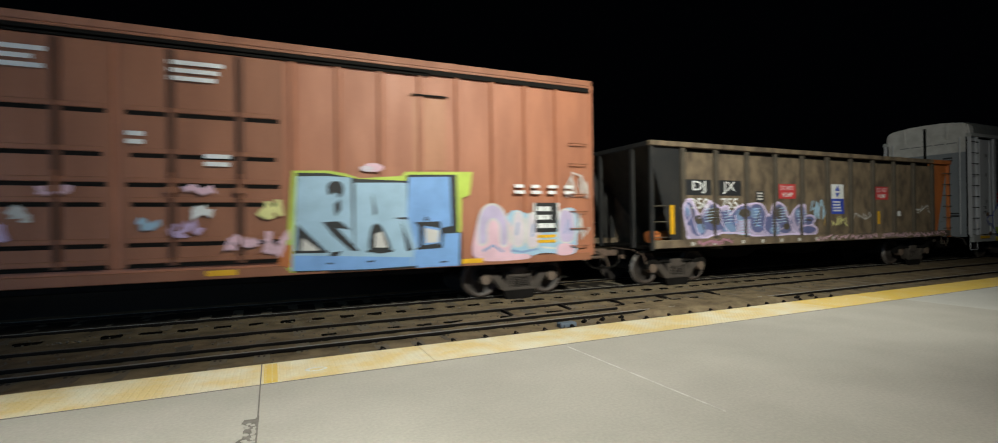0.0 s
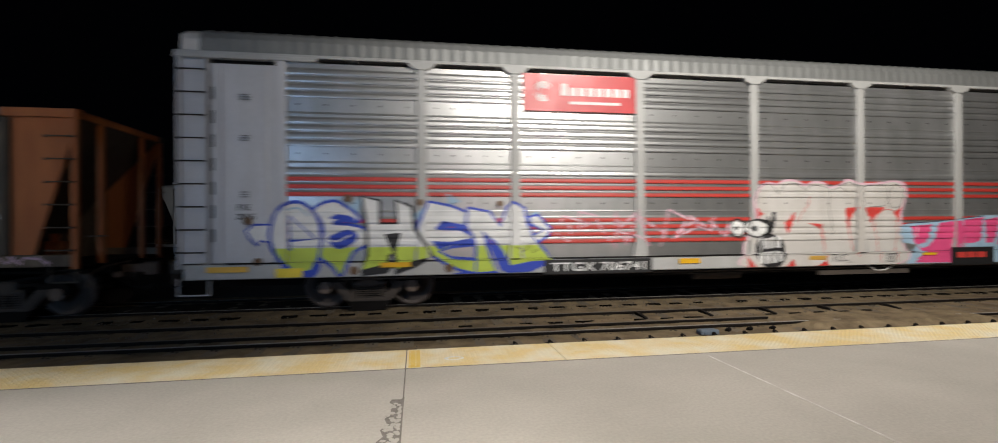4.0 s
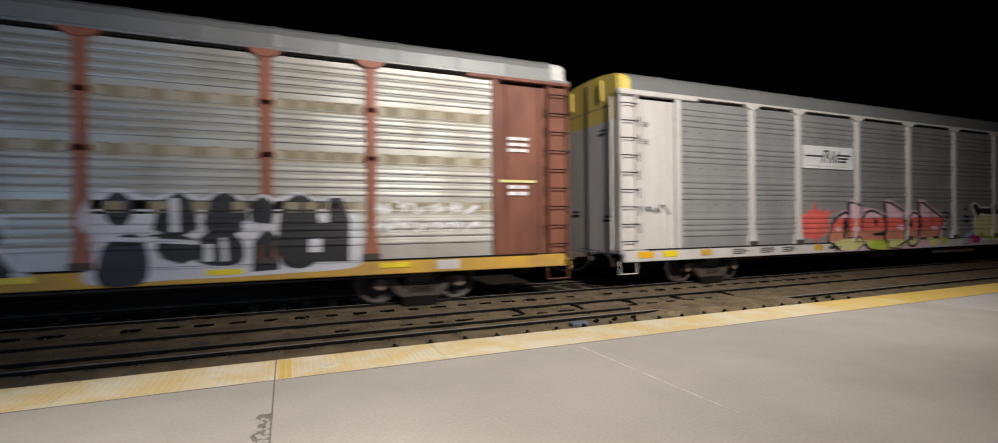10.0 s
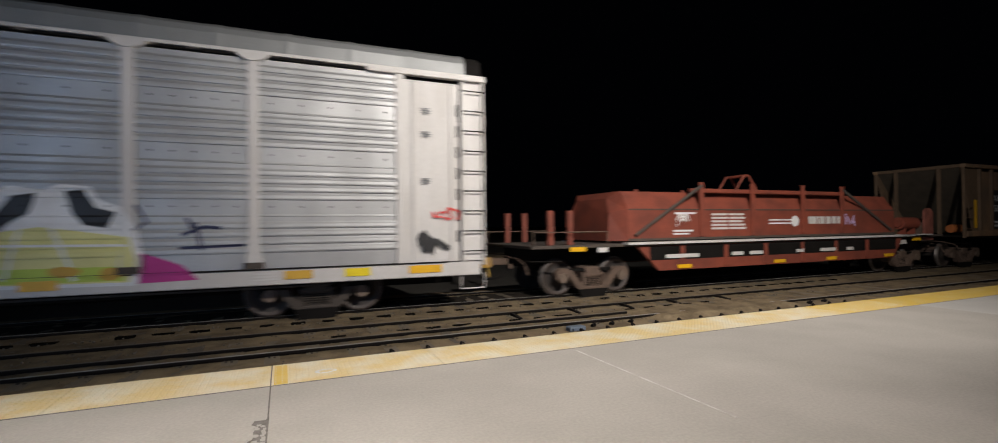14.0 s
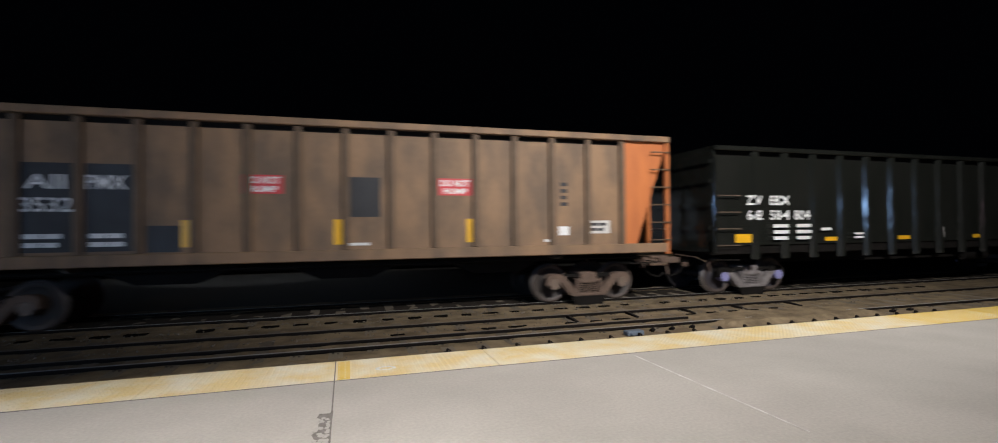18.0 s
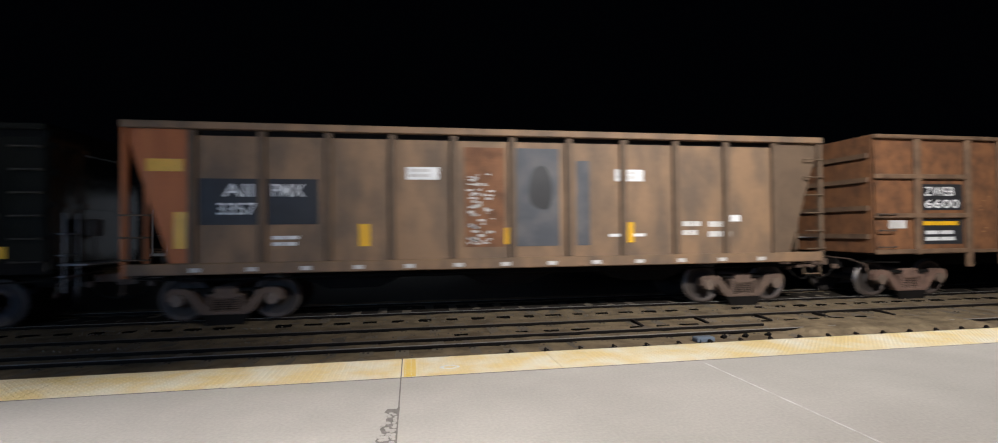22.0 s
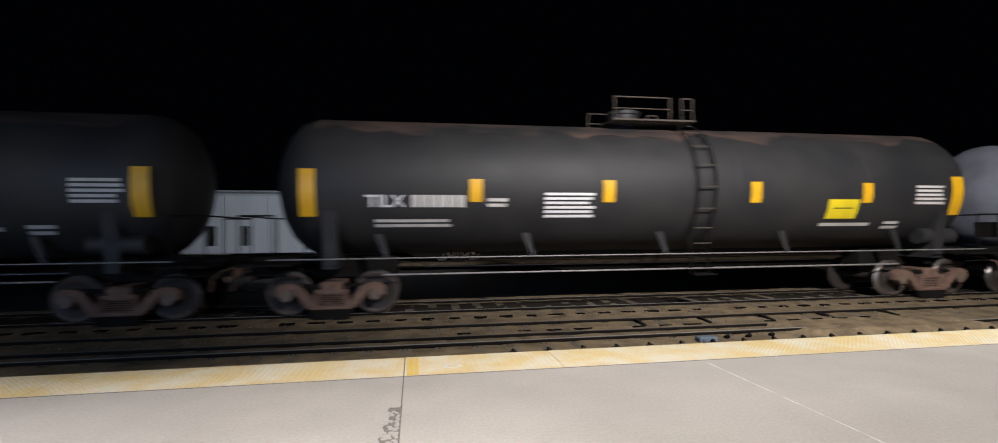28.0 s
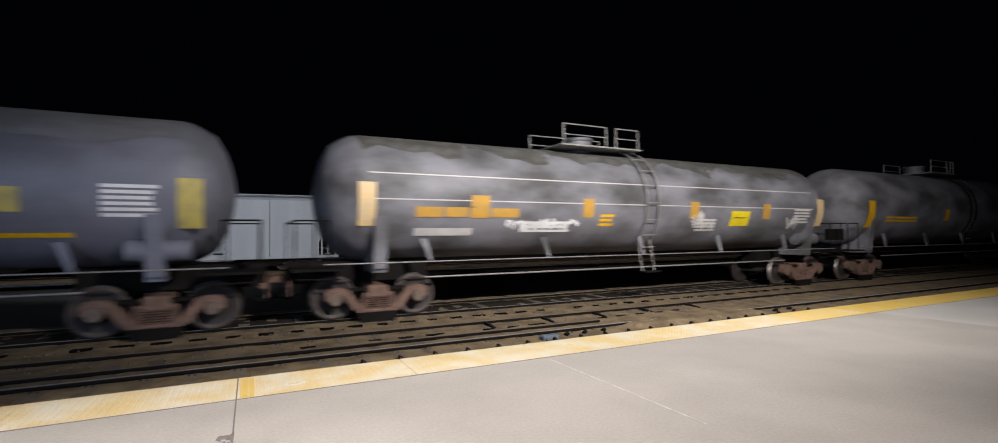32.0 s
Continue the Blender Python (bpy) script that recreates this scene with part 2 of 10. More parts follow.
COIL_FADED = material("faded_pink_red_paint", (0.30, 0.105, 0.075), (0.17, 0.055, 0.04), 0.65, scale=3.5, amount=0.9)
COVERED_GREY = material("covered_hopper_grey", (0.42, 0.46, 0.52), (0.36, 0.39, 0.44), 0.6, scale=1, stretch=(1.5, 1, 0.3))
WHITE = paint("white_stencil", (0.78, 0.78, 0.77))
DIRTY_WHITE = material("dirty_white_paint", (0.62, 0.60, 0.57), (0.44, 0.42, 0.39), 0.6, scale=3)
BLACK = paint("black_paint", (0.014, 0.014, 0.015))
SLATE = paint("dark_overpaint", (0.020, 0.021, 0.024), 0.6)
SLATE_WORN = material("worn_slate_overpaint", (0.060, 0.064, 0.074), (0.12, 0.115, 0.115), 0.65, scale=2.2, amount=0.9)
SLATE_DUSTY = material("dusty_slate_end_paint", (0.020, 0.020, 0.021), (0.038, 0.034, 0.030), 0.5, scale=3)
FADED = paint("faded_grey_stencil", (0.24, 0.24, 0.24))
SCAB = material("flaking_rust_scab", (0.40, 0.20, 0.085), (0.24, 0.105, 0.05), 0.85, scale=12, amount=0.9)
TAG_SALMON = paint("salmon_spray", (0.72, 0.14, 0.11))
REFLECT = paint("yellow_reflector", (0.80, 0.44, 0.015), 0.4)
DULL_AMBER = material("worn_amber_lettering", (0.55, 0.30, 0.04), (0.36, 0.24, 0.08), 0.6, scale=5)
FADED_PEACH = material("faded_pale_reflector", (0.70, 0.50, 0.24), (0.58, 0.47, 0.32), 0.6, scale=5)
FADED_YELLOW = material("faded_yellow_mark", (0.52, 0.42, 0.10), (0.30, 0.26, 0.12), 0.6, scale=5)
PLACARD = paint("yellow_placard", (0.85, 0.66, 0.02), 0.4)
PALE_WORN = material("pale_worn_paint", (0.50, 0.49, 0.50), (0.30, 0.29, 0.30), 0.7, scale=6, amount=0.9)
TAG_BLUE = paint("sky_blue_spray", (0.20, 0.38, 0.72))
TAG_VIOLET = paint("dull_violet_spray", (0.13, 0.14, 0.30))
TAG_STEEL = paint("steel_blue_spray", (0.22, 0.32, 0.52))
TAG_DEEP = paint("deep_blue_spray", (0.03, 0.07, 0.50))
TAG_LIME = paint("lime_spray", (0.50, 0.62, 0.08))
TAG_LILAC = paint("lilac_spray", (0.55, 0.40, 0.62))
TAG_PINK = paint("pink_spray", (0.78, 0.085, 0.24))
TAG_PALE_PINK = paint("pale_pink_spray", (0.72, 0.47, 0.55))
TAG_PALE_LILAC = paint("pale_lilac_spray", (0.50, 0.42, 0.60))
TAG_BRIGHT_LILAC = paint("bright_lilac_spray", (0.74, 0.62, 0.85))
TAG_BRIGHT_ICE = paint("bright_ice_spray", (0.50, 0.66, 0.82))
TAG_PALE_MINT = paint("pale_mint_spray", (0.50, 0.62, 0.52))
TAG_OLIVE = paint("olive_green_spray", (0.25, 0.33, 0.17))
TAG_CREAM = paint("cream_spray", (0.62, 0.54, 0.42))
TAG_DULL_VIOLET = paint("dull_violet_grey_spray", (0.27, 0.20, 0.25))
TAG_HAZE = paint("pale_haze_spray", (0.62, 0.54, 0.60))
TAG_ORANGE = paint("dull_orange_spray", (0.60, 0.24, 0.15))
TAG_DULL_ROSE = paint("dull_rose_spray", (0.42, 0.20, 0.27))
TAG_TEAL = paint("teal_spray", (0.06, 0.36, 0.44))
TAG_NAVY = paint("navy_spray", (0.012, 0.016, 0.06))
TAG_RED = paint("red_spray", (0.62, 0.055, 0.045))
TAG_MINT = paint("mint_spray", (0.42, 0.52, 0.38))
TAG_ICE = paint("ice_blue_spray", (0.36, 0.52, 0.66))
TAG_SILVER = paint("silver_spray", (0.60, 0.60, 0.63))
TAG_YELLOW = paint("pale_yellow_spray", (0.72, 0.68, 0.28))
TAG_MAGENTA = paint("magenta_spray", (0.45, 0.03, 0.22))
GLOW = bpy.data.materials.new("lamp_glass")
GLOW.use_nodes = True
GLOW.node_tree.nodes["Principled BSDF"].inputs["Emission Color"].default_value = (1, 0.93, 0.82, 1)
GLOW.node_tree.nodes["Principled BSDF"].inputs["Emission Strength"].default_value = 6


# ---- mesh helpers ----
class Form:
    """Gathers vertices and faces of one part."""

    def __init__(self):
        self.v, self.f, self.m, self.smooth = [], [], [], []

    def add(self, verts, faces, slot=0, smooth=False):
        n = len(self.v)
        self.v += [tuple(p) for p in verts]
        self.f += [tuple(n + i for i in face) for face in faces]
        self.m += [slot] * len(faces)
        self.smooth += [smooth] * len(faces)
        return self

    def box(self, x0, x1, y0, y1, z0, z1, c=0.0, slot=0):
        if c <= 0:
            v = [(x, y, z) for x in (x0, x1) for y in (y0, y1) for z in (z0, z1)]
            return self.add(v, [(0, 1, 3, 2), (4, 6, 7, 5), (0, 4, 5, 1), (2, 3, 7, 6), (0, 2, 6, 4), (1, 5, 7, 3)], slot)
        v, a, b = [], ((x0, 1), (x1, -1)), None
        for x, sx in a:
            for y, sy in ((y0, 1), (y1, -1)):
                for z, sz in ((z0, 1), (z1, -1)):
                    v += [(x, y + sy * c, z + sz * c), (x + sx * c, y, z + sz * c), (x + sx * c, y + sy * c, z)]
        i = lambda x, y, z, k: (x * 4 + y * 2 + z) * 3 + k
        f = []
        for s in (0, 1):
            f += [(i(s, 0, 0, 0), i(s, 0, 1, 0), i(s, 1, 1, 0), i(s, 1, 0, 0))[::1 if s == 0 else -1],
                  (i(0, s, 0, 1), i(1, s, 0, 1), i(1, s, 1, 1), i(0, s, 1, 1))[::1 if s == 0 else -1],
                  (i(0, 0, s, 2), i(0, 1, s, 2), i(1, 1, s, 2), i(1, 0, s, 2))[::1 if s == 0 else -1]]
        for p in (0, 1):
            for q in (0, 1):
                f += [(i(p, q, 0, 0), i(p, q, 0, 1), i(p, q, 1, 1), i(p, q, 1, 0)), (i(p, 0, q, 0), i(p, 0, q, 2), i(p, 1, q, 2), i(p, 1, q, 0)),
                      (i(0, p, q, 1), i(0, p, q, 2), i(1, p, q, 2), i(1, p, q, 1))]
        f += [(i(x, y, z, 0), i(x, y, z, 1), i(x, y, z, 2)) for x in (0, 1) for y in (0, 1) for z in (0, 1)]
        return self.add(v, f, slot)

    def tube(self, p, q, r, n=8, slot=0, r2=None):
        p, q = Vector(p), Vector(q)
        way = (q - p).normalized()
        a = way.orthogonal().normalized()
        b = way.cross(a)
        ring = [(math.cos(2 * math.pi * k / n), math.sin(2 * math.pi * k / n)) for k in range(n)]
        v = [p + (a * c + b * s) * r for c, s in ring] + [q + (a * c + b * s) * (r if r2 is None else r2) for c, s in ring]
        self.add(v, [(k, (k + 1) % n, n + (k + 1) % n, n + k) for k in range(n)], slot, True)
        return self.add(v, [tuple(range(n))[::-1], tuple(range(n, 2 * n))], slot)

    def extrude(self, outline, axis, a, b, slot=0):
        """A flat outline of two coordinates, carried along the third axis ('x' or 'y') from a to b."""
        n = len(outline)
        lay = (lambda w, p: (w, p[0], p[1])) if axis == "x" else (lambda w, p: (p[0], w, p[1]))
        v = [lay(a, p) for p in outline] + [lay(b, p) for p in outline]
        return self.add(v, [(k, (k + 1) % n, n + (k + 1) % n, n + k) for k in range(n)] + [tuple(range(n))[::-1], tuple(range(n, 2 * n))], slot)

    def lathe(self, profile, n=32, slot=0, centre=(0, 0)):
        """Rings of (x, radius) round an axis along x at y, z of centre."""
        v, f = [], []
        for x, r in profile:
            v += [(x, centre[0] + r * math.cos(2 * math.pi * k / n), centre[1] + r * math.sin(2 * math.pi * k / n)) for k in range(n)]
        for j in range(len(profile) - 1):
            f += [(j * n + k, j * n + (k + 1) % n, (j + 1) * n + (k + 1) % n, (j + 1) * n + k) for k in range(n)]
        self.add(v, f, slot, True)
        return self.add(v[:n] + v[-n:], [tuple(range(n))[::-1], tuple(range(n, 2 * n))], slot)

    def mesh(self, name, materials):
        me = bpy.data.meshes.new(name)
        me.from_pydata(self.v, [], self.f)
        for one in materials:
            me.materials.append(one)
        me.polygons.foreach_set("material_index", self.m)
        me.polygons.foreach_set("use_smooth", self.smooth)
        bm = bmesh.new()
        bm.from_mesh(me)
        bmesh.ops.recalc_face_normals(bm, faces=bm.faces)
        bm.to_mesh(me)
        bm.free()
        me.update()
        return me


def part(name, form, mats, parent=None, label="", at=(0, 0, 0)):
    """One mesh object under a thing or a part; form: a Form or a mesh that is shared."""
    if isinstance(form, Form):
        form = form.mesh(name, mats if isinstance(mats, (list, tuple)) else [mats])
    ob = new(name, form)
    ob.parent = parent
    ob.location = at
    if label:
        ob["label"] = label
    return ob


def letters_mesh(text, fat=0.0):
    data = bpy.data.curves.new("letters", "FONT")
    data.body, data.size, data.offset, data.resolution_u = text, 1.0, fat, 3
    ob = bpy.data.objects.new("letters", data)
    scene.collection.objects.link(ob)
    me = bpy.data.meshes.new_from_object(ob.evaluated_get(bpy.context.evaluated_depsgraph_get()))
    bpy.data.objects.remove(ob)
    return me


def stencil(parent, text, x0, x1, z0, z1, y, mat, label="", fat=0.012, name="lettering"):
    """Words in the built-in font, fitted into x0..x1, z0..z1 on a side that faces the platform."""
    me = letters_mesh(text, fat)
    v = np.array([p.co[:] for p in me.vertices])
    lo, hi = v.min(0), v.max(0)
    for p in me.vertices:
        p.co = (x0 + (p.co.x - lo[0]) / (hi[0] - lo[0]) * (x1 - x0), y, z0 + (p.co.y - lo[1]) / (hi[1] - lo[1]) * (z1 - z0))
    me.materials.append(mat)
    return part(name, me, mat, parent, label)


def draped(parent, text, x0, x1, z0, z1, depth, sides, mat, label="", fat=0.02):
    """Lettering that follows a side with posts: depth(x) from the centre line, sides are the posts' edges."""
    me = letters_mesh(text, fat)
    v = np.array([p.co[:] for p in me.vertices])
    lo, hi = v.min(0), v.max(0)
    bm = bmesh.new()
    bm.from_mesh(me)
    for p in bm.verts:
        p.co = (x0 + (p.co.x - lo[0]) / (hi[0] - lo[0]) * (x1 - x0), 0, z0 + (p.co.y - lo[1]) / (hi[1] - lo[1]) * (z1 - z0))
    for x in sides:
        if x0 < x < x1:
            bmesh.ops.bisect_plane(bm, geom=bm.verts[:] + bm.edges[:] + bm.faces[:], plane_co=(x, 0, 0), plane_no=(1, 0, 0))
    for p in bm.verts:
        p.co.y = -depth(p.co.x) - 0.005
    bm.to_mesh(me)
    bm.free()
    me.materials.append(mat)
    return part("lettering", me, mat, parent, label)


def bars(parent, x0, x1, z0, z1, rows, y, mat, seed=1, name="stencilled_line", words=2):
    """Lines of lettering too small to read: rows of short bars."""
    rnd = random.Random(seed)
    step = (z1 - z0) / rows
    for k in range(rows):
        z, x = z1 - (k + 0.75) * step, x0
        end = x1 - rnd.random() * 0.25 * (x1 - x0)
        for w in range(words):
            stop = x0 + (end - x0) * (w + 1) / words
            part(name, Form().box(x, stop - 0.04 * (x1 - x0), y, y + 0.003, z, z + 0.55 * step), mat, parent)
            x = stop


def plate(parent, name, mat, x0, x1, z0, z1, y, label="", thick=0.006):
    return part(name, Form().box(x0, x1, y, y + thick, z0, z1), mat, parent, label)


def tag_scrawl(parent, x0, x1, z0, z1, depth, mat, seed, label, width=0.035, strokes=7, name="graffiti_tag"):
    """A thin sprayed scrawl that nobody can read, as short strokes."""
    rnd, form = random.Random(seed), Form()
    line = []
    for k in range(strokes):
        x = x0 + (x1 - x0) * (k + 0.2) / strokes
        line += [(x + rnd.uniform(0, 1.3) * (x1 - x0) / strokes, rnd.uniform(z0, z1)) for _ in range(4)]
    # one unbroken ribbon, finely cut to follow the relief
    points = []
    for (ax, az), (bx, bz) in zip(line, line[1:]):
        steps = max(1, int(math.hypot(bx - ax, bz - az) / 0.1))
        points += [(ax + (bx - ax) * s / steps, az + (bz - az) * s / steps) for s in range(steps)]
    points.append(line[-1])
    corners = []
    for k, (x, z) in enumerate(points):
        (ax, az), (bx, bz) = points[max(0, k - 1)], points[min(len(points) - 1, k + 1)]
        length = math.hypot(bx - ax, bz - az) or 1
        nx, nz = -(bz - az) / length * width / 2, (bx - ax) / length * width / 2
        out = 0.005 + 0.006 * k / len(points)
        corners += [(x + s * nx, -depth(x + s * nx, z + s * nz) - out, z + s * nz) for s in (1, -1)]
    form.add(corners, [(2 * k, 2 * k + 2, 2 * k + 3, 2 * k + 1) for k in range(len(points) - 1)])
    return part(name, form, mat, parent, label)


class Spray:
    """One sprayed piece: fills, strokes and outlined letters that follow the relief of a side, later ones over earlier ones."""

    def __init__(self, parent, label, mats, depth, cuts=(), posts=(), floor=0.735, lift=0.004, name="graffiti"):
        self.parent, self.label, self.mats, self.depth, self.floor, self.lift, self.name = parent, label, mats, depth, floor, lift, name
        self.levels, self.sides = sorted(set(cuts)), sorted({x + k * w for x, w in posts for k in (-1, 1)})
        self.form, self.count = Form(), 0

    @staticmethod
    def bend(points, closed):
        """Rounds a line of points by a spline."""
        n, out = len(points), []
        for k in range(n if closed else n - 1):
            at = (lambda i: points[i % n]) if closed else (lambda i: points[min(max(i, 0), n - 1)])
            p, q, r, w = at(k - 1), at(k), at(k + 1), at(k + 2)
            for s in (0.0, 0.25, 0.5, 0.75):
                out.append(tuple(0.5 * (2 * b + (c - a) * s + (2 * a - 5 * b + 4 * c - d) * s * s + (3 * b - a - 3 * c + d) * s ** 3) for a, b, c, d in zip(p, q, r, w)))
        return out if closed else out + [points[-1]]

    @staticmethod
    def split(poly, axis, level):
        low, high = [], []
        for p, q in zip(poly, poly[1:] + poly[:1]):
            (low if p[axis] <= level else high).append(p)
            if (p[axis] <= level) != (q[axis] <= level):
                f = (level - p[axis]) / (q[axis] - p[axis])
                m = (p[0] + (q[0] - p[0]) * f, p[1] + (q[1] - p[1]) * f)
                low.append(m)
                high.append(m)
        return low, high

    def lay(self, poly, slot):
        """One convex face, cut where the side bends, and pressed onto the side. slot: a colour, or colours with the heights up to which they reach."""
        bands = [(slot, 1e9)] if isinstance(slot, int) else slot
        poly = [(x, max(z, self.floor)) for x, z in poly]
        lo, hi = min(p[1] for p in poly), max(p[1] for p in poly)
        if hi - lo < 1e-4:
            return
        pieces = []
        for level in [v for v in sorted(set(self.levels) | {b for _, b in bands}) if lo < v < hi]:
            low, poly = self.split(poly, 1, level)
            pieces.append(low)
        pieces.append(poly)
        for piece in pieces:
            for x in self.sides:
                if len(piece) > 2 and min(p[0] for p in piece) < x < max(p[0] for p in piece):
                    left, piece = self.split(piece, 0, x)
                    self.press(left, bands)
            self.press(piece, bands)

    def press(self, piece, bands):
        if len(piece) < 3:
            return
        cx, cz = sum(p[0] for p in piece) / len(piece), sum(p[1] for p in piece) / len(piece)
        which = next(k for k, top in bands if cz <= top)
        out = self.lift + 0.0003 * self.count
        self.form.add([(x, -self.depth(cx + (x - cx) * 0.98, cz + (z - cz) * 0.98) - out, z) for x, z in piece], [tuple(range(len(piece)))], which)

    def fill(self, slot, *numbers, soft=False):
        points = list(zip(numbers[::2], numbers[1::2]))
        if soft:
            points = self.bend(points, True)
        for tri in tessellate_polygon([[Vector((x, z, 0)) for x, z in points]]):
            self.lay([points[k] for k in tri], slot)
        self.count += 1

    def oval(self, slot, x, z, rx, rz, wave=0.05):
        a = [2 * math.pi * k / 20 for k in range(20)]
        self.fill(slot, *[v for t in a for v in (x + rx * math.cos(t) * (1 + wave * math.sin(3 * t + x)), z + rz * math.sin(t) * (1 + wave * math.cos(2 * t + z)))])

    def line(self, slot, width, *numbers, soft=False, closed=False):
        points = list(zip(numbers[::2], numbers[1::2]))
        if soft:
            points = self.bend(points, closed)
        n, rims = len(points), []
        for k, (x, z) in enumerate(points):
            (ax, az), (bx, bz) = (points[k - 1], points[(k + 1) % n]) if closed else (points[max(0, k - 1)], points[min(n - 1, k + 1)])
            size = math.hypot(bx - ax, bz - az) or 1
            dx, dz = -(bz - az) / size * width / 2, (bx - ax) / size * width / 2
            rims.append(((x + dx, z + dz), (x - dx, z - dz)))
        for k in range(n if closed else n - 1):
            (a, b), (c, d) = rims[k], rims[(k + 1) % n]
            self.lay([a, c, d], slot)
            self.lay([a, d, b], slot)
        self.count += 1

    def letter(self, slots, edge, width, *numbers, soft=False):
        self.fill(slots, *numbers, soft=soft)
        self.line(edge, width, *numbers, soft=soft, closed=True)

    def done(self):
        return part(self.name, self.form, self.mats, self.parent, self.label)


# ---- ground, tracks and platform ----
RAIL_Z = -0.2
EDGE, STRIP = 6.35, 5.56

ground = part("ground", Form().add([(-600, -600, -0.62), (600, -600, -0.62), (600, 600, -0.62), (-600, 600, -0.62)], [(0, 1, 2, 3)]), GROUND)
tagged(ground, "dark dirt ground around the tracks at night", "ground", kind="structure")

RAIL_SHAPE = [(-0.07, 0), (0.07, 0), (0.07, 0.012), (0.012, 0.035), (0.010, 0.125), (0.036, 0.138), (0.036, 0.168), (0.030, 0.175), (-0.030, 0.175), (-0.036, 0.168), (-0.036, 0.138), (-0.010, 0.125), (-0.012, 0.035), (-0.07, 0.012)]
TIE_TOP = RAIL_Z - 0.055


def track(name, centre, label, ties_apart, near):
    bed = Form()
    rnd = random.Random(int(centre * 10))
    xs = np.arange(-70, 90, 0.25 if near else 1.0)
    ys = np.linspace(-2.3, 2.3, 20)
    for x in xs:
        for y in ys:
            drop = max(0, abs(y) - 1.55) * 0.22
            bed.v.append((x, centre + y, TIE_TOP + 0.001 - drop + rnd.uniform(-0.012, 0.012)))
    n = len(ys)
    bed.f = [(i * n + j, (i + 1) * n + j, (i + 1) * n + j + 1, i * n + j + 1) for i in range(len(xs) - 1) for j in range(n - 1)]
    # the bed is painted black between the rails for the shade under the train
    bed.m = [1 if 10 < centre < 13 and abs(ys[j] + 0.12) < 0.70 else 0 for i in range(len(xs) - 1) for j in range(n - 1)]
    bed.smooth = [False] * len(bed.f)
    ob = tagged(part(name, bed, [BALLAST, BED_SHADE]), label, "railway track", kind="structure")
    for y in (centre - 0.7525, centre + 0.7525):
        part("rail", Form().extrude([(y + a, RAIL_Z - 0.175 + b) for a, b in RAIL_SHAPE], "x", -70, 90), RAIL, ob)
        part("rail_head", Form().box(-70, 90, y - 0.026, y + 0.026, RAIL_Z - 0.001, RAIL_Z + 0.003), RAIL_BRIGHT if 10 < centre < 13 or y < 8 else RAIL_TOP, ob, "worn steel running surface")
    shape = Form().box(-0.11, 0.11, -1.3, 1.3, -0.18, 0, 0.012).mesh("tie", [TIE])
    plates = Form()
    rest = Form()
    for k in range(int(160 / ties_apart)):
        x = -70 + k * ties_apart + rnd.uniform(-0.03, 0.03)
        if near and -9 < x < 20:
            tie = part("tie", shape, TIE, ob, at=(x, centre + rnd.uniform(-0.05, 0.05), TIE_TOP))
            tie.rotation_euler = (0, 0, rnd.uniform(-0.015, 0.015))
            for y in (centre - 0.7525, centre + 0.7525):
                plates.box(x - 0.09, x + 0.09, y - 0.17, y + 0.17, TIE_TOP - 0.02, TIE_TOP - 0.004)
                for s in (-1, 1):
                    plates.box(x - 0.05, x - 0.02, y + s * 0.085 - 0.02, y + s * 0.085 + 0.02, TIE_TOP - 0.01, TIE_TOP + 0.012)
                    plates.box(x + 0.02, x + 0.05, y + s * 0.11 - 0.02, y + s * 0.11 + 0.02, TIE_TOP - 0.01, TIE_TOP + 0.010)
        else:
            rest.box(x - 0.11, x + 0.11, centre - 1.3, centre + 1.3, TIE_TOP - 0.18, TIE_TOP)
    tagged(part("ties", rest, TIE, ob), kind="stuff")
    if near:
        tagged(part("tie_plates_and_spikes", plates, BOLT, ob), kind="stuff")
    return ob


near_track = track("track_1", 8.70, "rusty empty railway track beside the platform edge", 0.55, True)
far_track = track("track_2", 11.92, "railway track under the passing freight train, shade painted between its rails", 0.55, True)
siding = track("track_3", 29.6, "siding track far behind the train", 0.6, False)

# guard rail beside the near rail of the empty track, ending at a bolted plate
guard = part("guard_rail", Form().extrude([(8.44 + a, RAIL_Z - 0.175 + b) for a, b in RAIL_SHAPE], "x", -70, 6.5), RAIL)
tagged(guard, "dark inner guard rail lying beside the running rail", "rail", kind="structure")
part("rail_head", Form().box(-70, 6.5, 8.414, 8.466, RAIL_Z - 0.001, RAIL_Z + 0.003), RAIL_TOP, guard, "worn steel surface")
for x in (4.31, 5.68, 7.05, 8.42, 9.95):
    brace = Form().extrude([(9.38, -0.205), (9.36, -0.26), (8.98, -0.265), (8.90, -0.265), (8.90, -0.238), (9.28, -0.195)], "x", x - 0.03, x + 0.03)
    tagged(part("rail_brace", brace, BLACK_IRON), "dark angled steel rail brace on the ties", "rail brace", group="rail braces")
box_pl = Form().box(4.55, 4.88, 7.45, 7.62, -0.27, -0.18, 0.02).box(4.60, 4.64, 7.42, 7.45, -0.24, -0.21).box(4.79, 4.83, 7.42, 7.45, -0.24, -0.21)
tagged(part("track_box", box_pl, BLUE_PLATE), "small blue painted steel box beside the rail", "equipment box")
for x in (5.15, 5.55, 5.98, 11.0, 11.5):
    knob = Form().tube((x, 7.68, -0.25), (x, 7.60, -0.21), 0.036, 8).tube((x, 7.60, -0.21), (x, 7.57, -0.21), 0.022, 6)
    tagged(part("rail_bolt", knob, BLACK_IRON), "dark rusty bolt head at the rail joint", "bolt", group="rail joint bolts")
